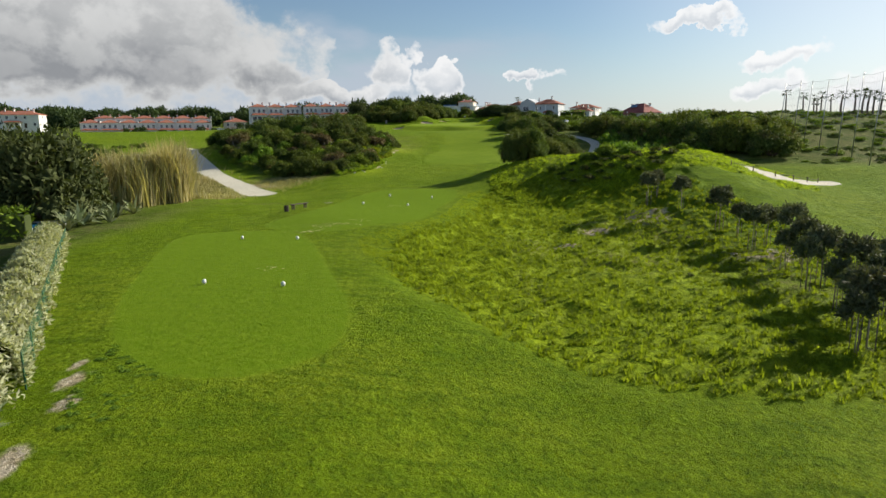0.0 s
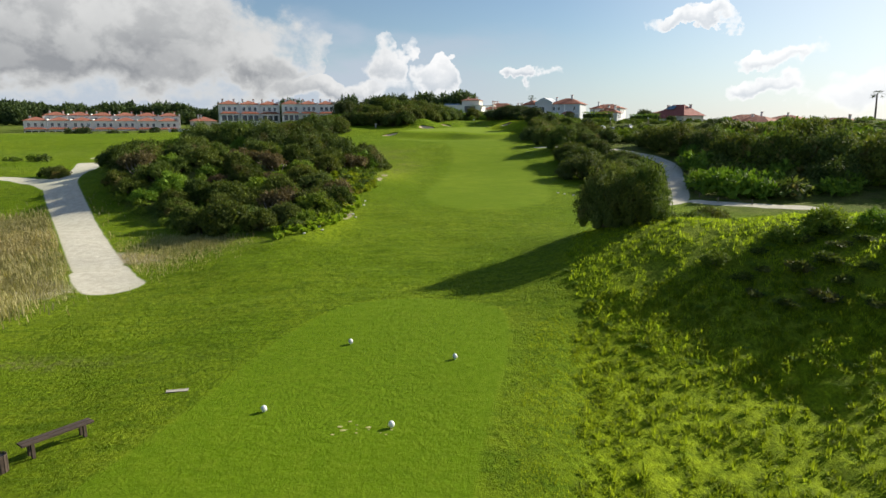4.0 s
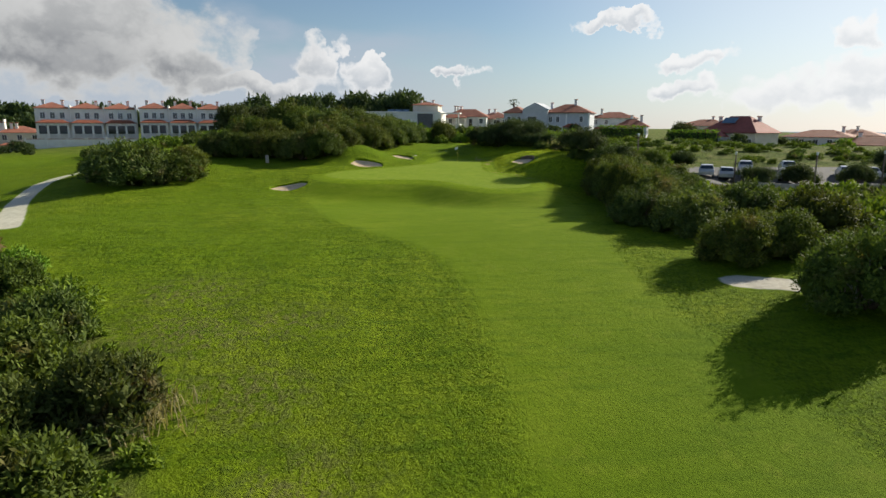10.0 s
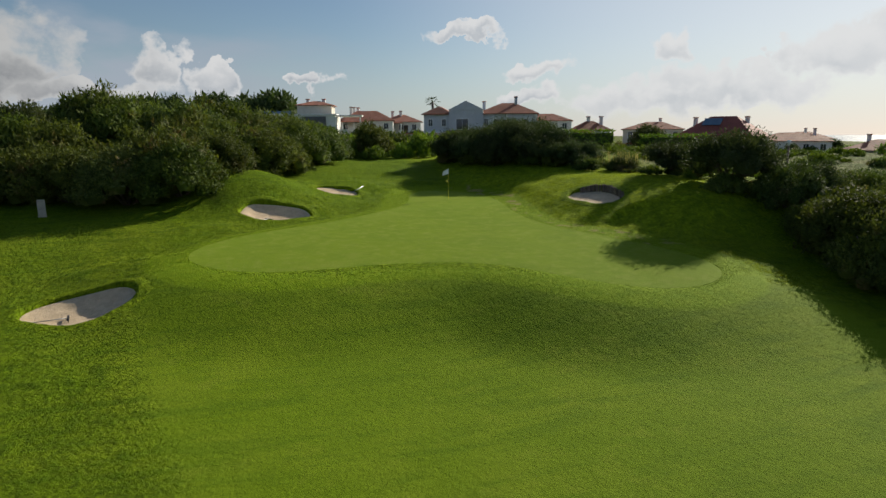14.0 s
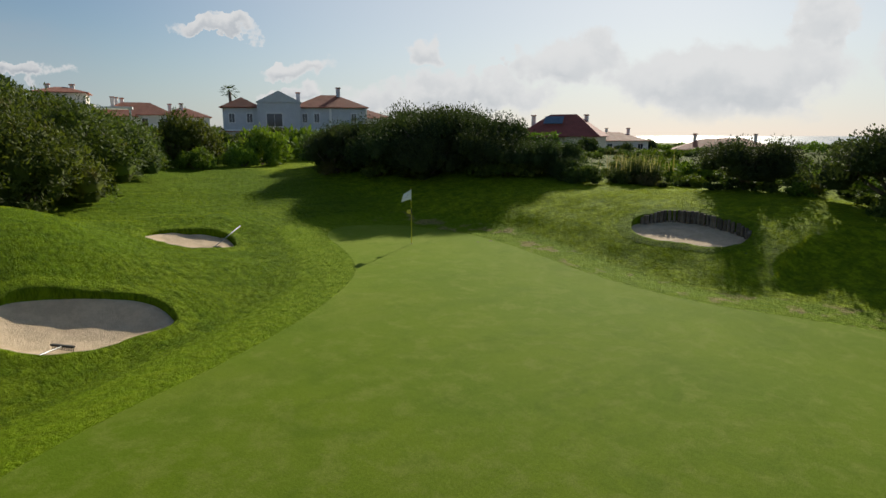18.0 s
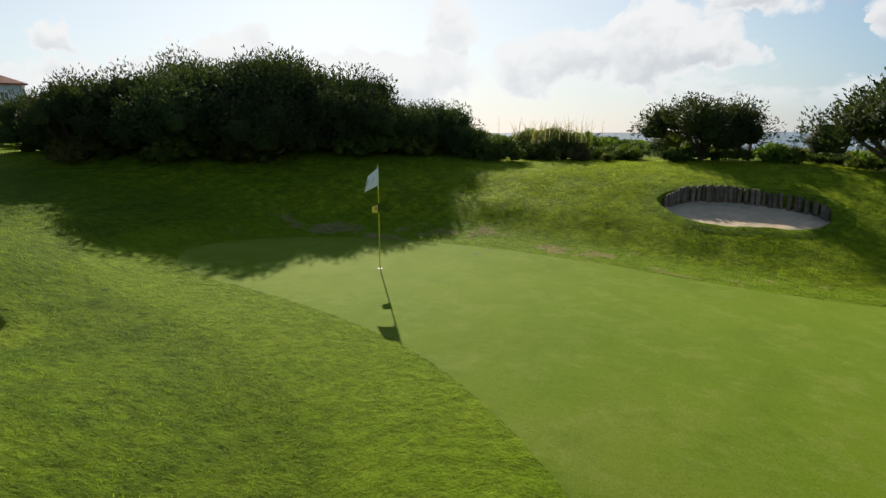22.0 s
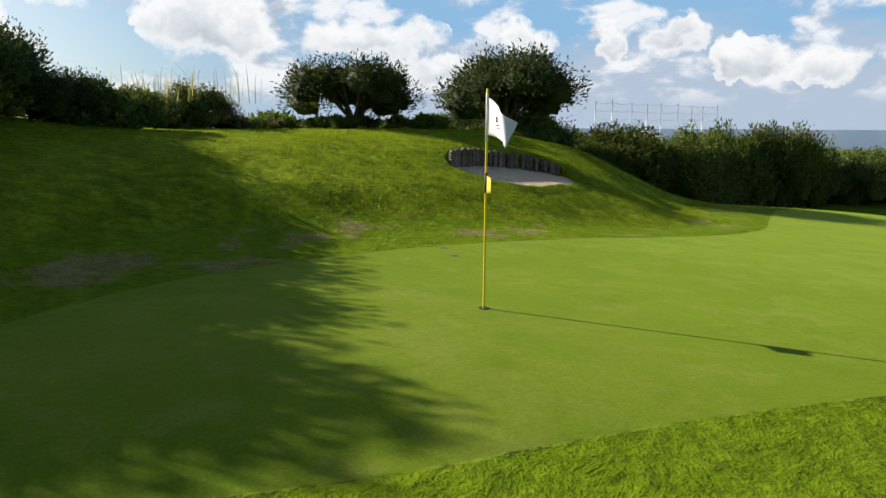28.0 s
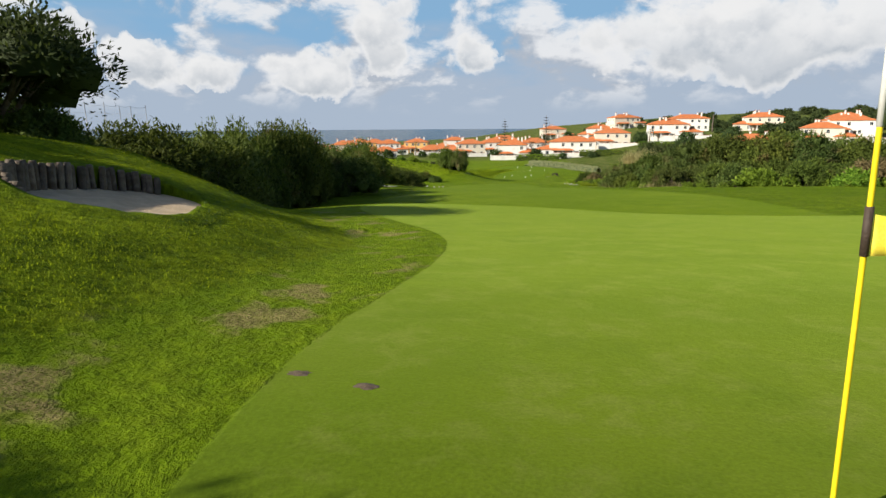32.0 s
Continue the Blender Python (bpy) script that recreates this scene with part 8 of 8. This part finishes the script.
# pale grass clump at the mound's edge and dry grass by the fork of the track
for cx, cy, r, n, L, seed in ((-12.6, 137.5, 1.3, 900, 0.8, 401), (-24, 86, 4.5, 3000, 0.35, 402), (-29.5, 79, 4.0, 5200, 0.5, 403), (-28.0, 72, 2.6, 2600, 0.7, 404), (-31, 86, 3.2, 2600, 0.4, 405), (-34.5, 80.5, 4.2, 7000, 0.75, 406), (-37.5, 88.5, 4.6, 7000, 0.7, 407), (-40.5, 96.5, 4.2, 5000, 0.6, 408), (-32.0, 75.0, 3.2, 5000, 0.8, 409), (-22.0, 90.0, 3.2, 4500, 0.5, 410)):
    g_ = np.random.RandomState(seed)
    x, y = cx + g_.normal(0, r * 0.6, n), cy + g_.normal(0, r * 0.6, n)
    ok = track_sd(x, y) > 0.2
    x, y = x[ok], y[ok]
    blades("dry_grass", np.stack([x, y, ground(x, y) - 0.02], 1), L, 0.025 if L < 0.55 else 0.05, 0.6, seed, LEAF_REED, None, "clump of dry straw-coloured grass", "grass", "stuff", 0.7)


# Norfolk pines over the village
def norfolk_pine(x, y, h):
    rnd = random.Random(int(x))
    base = empty("norfolk_pine", pose(x, y, z_at(x, y)))
    add_part("trunk", tube([(0, 0, -0.3), (0, 0, h * 0.5), (0, 0, h)], [0.28, 0.18, 0.04], 7), BARK, base, "straight slim trunk")
    bm = bmesh.new()
    for i in range(11):
        z = h * (0.22 + 0.07 * i)
        r = (h - z) * 0.30 + 0.3
        for k in range(6):
            a = k * math.pi / 3 + i * 0.5
            d = Vector((math.cos(a), math.sin(a), 0.25))
            sd = Vector((-math.sin(a), math.cos(a), 0))
            for m_ in range(4):
                p = Vector((0, 0, z)) + d * r * (0.3 + 0.22 * m_)
                w = 0.42 - 0.07 * m_
                bm.faces.new([bm.verts.new(q) for q in (p - d * 0.35, p + sd * w + Vector((0, 0, 0.12)), p + d * 0.5, p - sd * w + Vector((0, 0, 0.12)))])
    add_part("crown", bm, LEAF_PINE, base, "tiers of level dark branches")
    return tagged(base, "tall Norfolk pine standing among the villas", "tree", "pines in the village")


norfolk_pine(-10, -62, 16)
norfolk_pine(-28, -68, 17)
for x, y, h in ((-62, -34, 6.5), (-20, -50, 6.0), (-40, -70, 6.0), (30, -100, 6.0), (-95, -60, 7.0)):
    palm(x, y, h, "fan palm in a villa garden")


def garden_wall(x, y, turn, length, label, mat=None, h=1.7):
    root = empty("garden_wall", pose(x, y, z_at(x, y), 0, 0, turn))
    add_part("wall", box((length, 0.3, h + 1.5), (0, 0, -1.5), bevel=0.02), mat or WALL_WHITE, root)
    add_part("coping", box((length + 0.1, 0.42, 0.12), (0, 0, h), bevel=0.02), ROOF_TILE, root, "tiled coping")
    n = int(length / 4)
    for i in range(n + 1):
        add_part("pier", box((0.45, 0.45, h + 1.8), (-length / 2 + i * length / n, 0, -1.5), bevel=0.03), mat or WALL_WHITE, root)
    return tagged(root, label, "garden wall", "garden walls")


for x, y, t, L in ((-12, -37, -4, 18), (-36, -34, -8, 20), (6, -76, 4, 18), (22, -106, 4, 18), (46, -82, 6, 16), (64, -88, 8, 16), (-26, -66, -4, 16), (-56, -50, -10, 18), (-78, -42, -12, 18), (-94, -8, -20, 18), (-108, 10, -22, 18), (-136, -24, -26, 20), (88, -118, 10, 18)):
    garden_wall(x, y, t, L, "white garden wall with tiled coping before the villas")
garden_wall(-62, 274, 17, 40, "low white garden wall before the terraced houses", h=1.2)
garden_wall(-90, 268, 20, 16, "low white garden wall before the terraced houses", h=1.2)
garden_wall(27, 266, -28, 14, "grey stone garden wall below the villa", STONE, 1.4)


def clipped_hedge(x, y, turn, length, h, seed):
    rnd = np.random.RandomState(seed)
    root = empty("garden_hedge", pose(x, y, z_at(x, y), 0, 0, turn))
    n = int(length * 90)
    side = rnd.randint(0, 3, n)
    u = rnd.uniform(-length / 2, length / 2, n)
    P = np.stack([u, np.where(side == 0, -0.6, np.where(side == 1, 0.6, rnd.uniform(-0.6, 0.6, n))), np.where(side == 2, h, rnd.uniform(0, h, n))], 1) + rnd.normal(0, 0.06, (n, 3))
    N = np.stack([0 * u, np.where(side == 0, -1.0, np.where(side == 1, 1.0, 0)), np.where(side == 2, 1.0, 0.3)], 1)
    V, F = leaves(P, N, 0.28, rnd)
    add_part("foliage", mesh_data("foliage", V, F), LEAF_LUSH, root)
    # solid core, coloured dark for the shade between the leaves
    add_part("inner_growth", box((length - 0.2, 1.0, h - 0.1), (0, 0, -0.2), bevel=0.1), LEAF_OAK, root, "dark core coloured as the shade inside the hedge")
    return tagged(root, "clipped green garden hedge", "hedge", "garden hedges")


for k, (x, y, t, L, h) in enumerate(((-34, 43.5, 8, 9, 2.2), (-20, -30, -4, 16, 2.0), (-44, -28, -8, 18, 2.0), (14, -64, 4, 16, 2.0), (66, 250, -60, 12, 2.6), (52, 256, -28, 10, 2.4), (-66, -30, -14, 18, 2.2), (-88, 4, -20, 16, 2.2))):
    clipped_hedge(x, y, t, L, h, 700 + k)
# trees round the car park, and dark pines over the terrace's end
for x, y, s, k in ((40.5, 186.2, 0.9, 0), (46.2, 186.4, 1.0, 1), (53.4, 186.2, 0.95, 2), (62.5, 190, 1.0, 0), (65.0, 184.5, 1.1, 1), (56.5, 183.0, 0.9, 2), (33.2, 190.5, 0.8, 1), (66.5, 196, 1.1, 0)):
    set_plant(WIND[k], x, y, s, x + y, 1.0, label="small dark evergreen tree by the car park")
set_plant(OAK[0], -36, 270, 1.25, 1.0, 1.15, label="big dark evergreen tree beside the terraced houses")
set_plant(OAK[1], -30, 274, 1.2, 2.0, 1.0, label="big dark evergreen tree beside the terraced houses")
set_plant(OAK[1], 70, 262, 1.0, 2.0, 1.0, label="dark garden tree behind the villas")
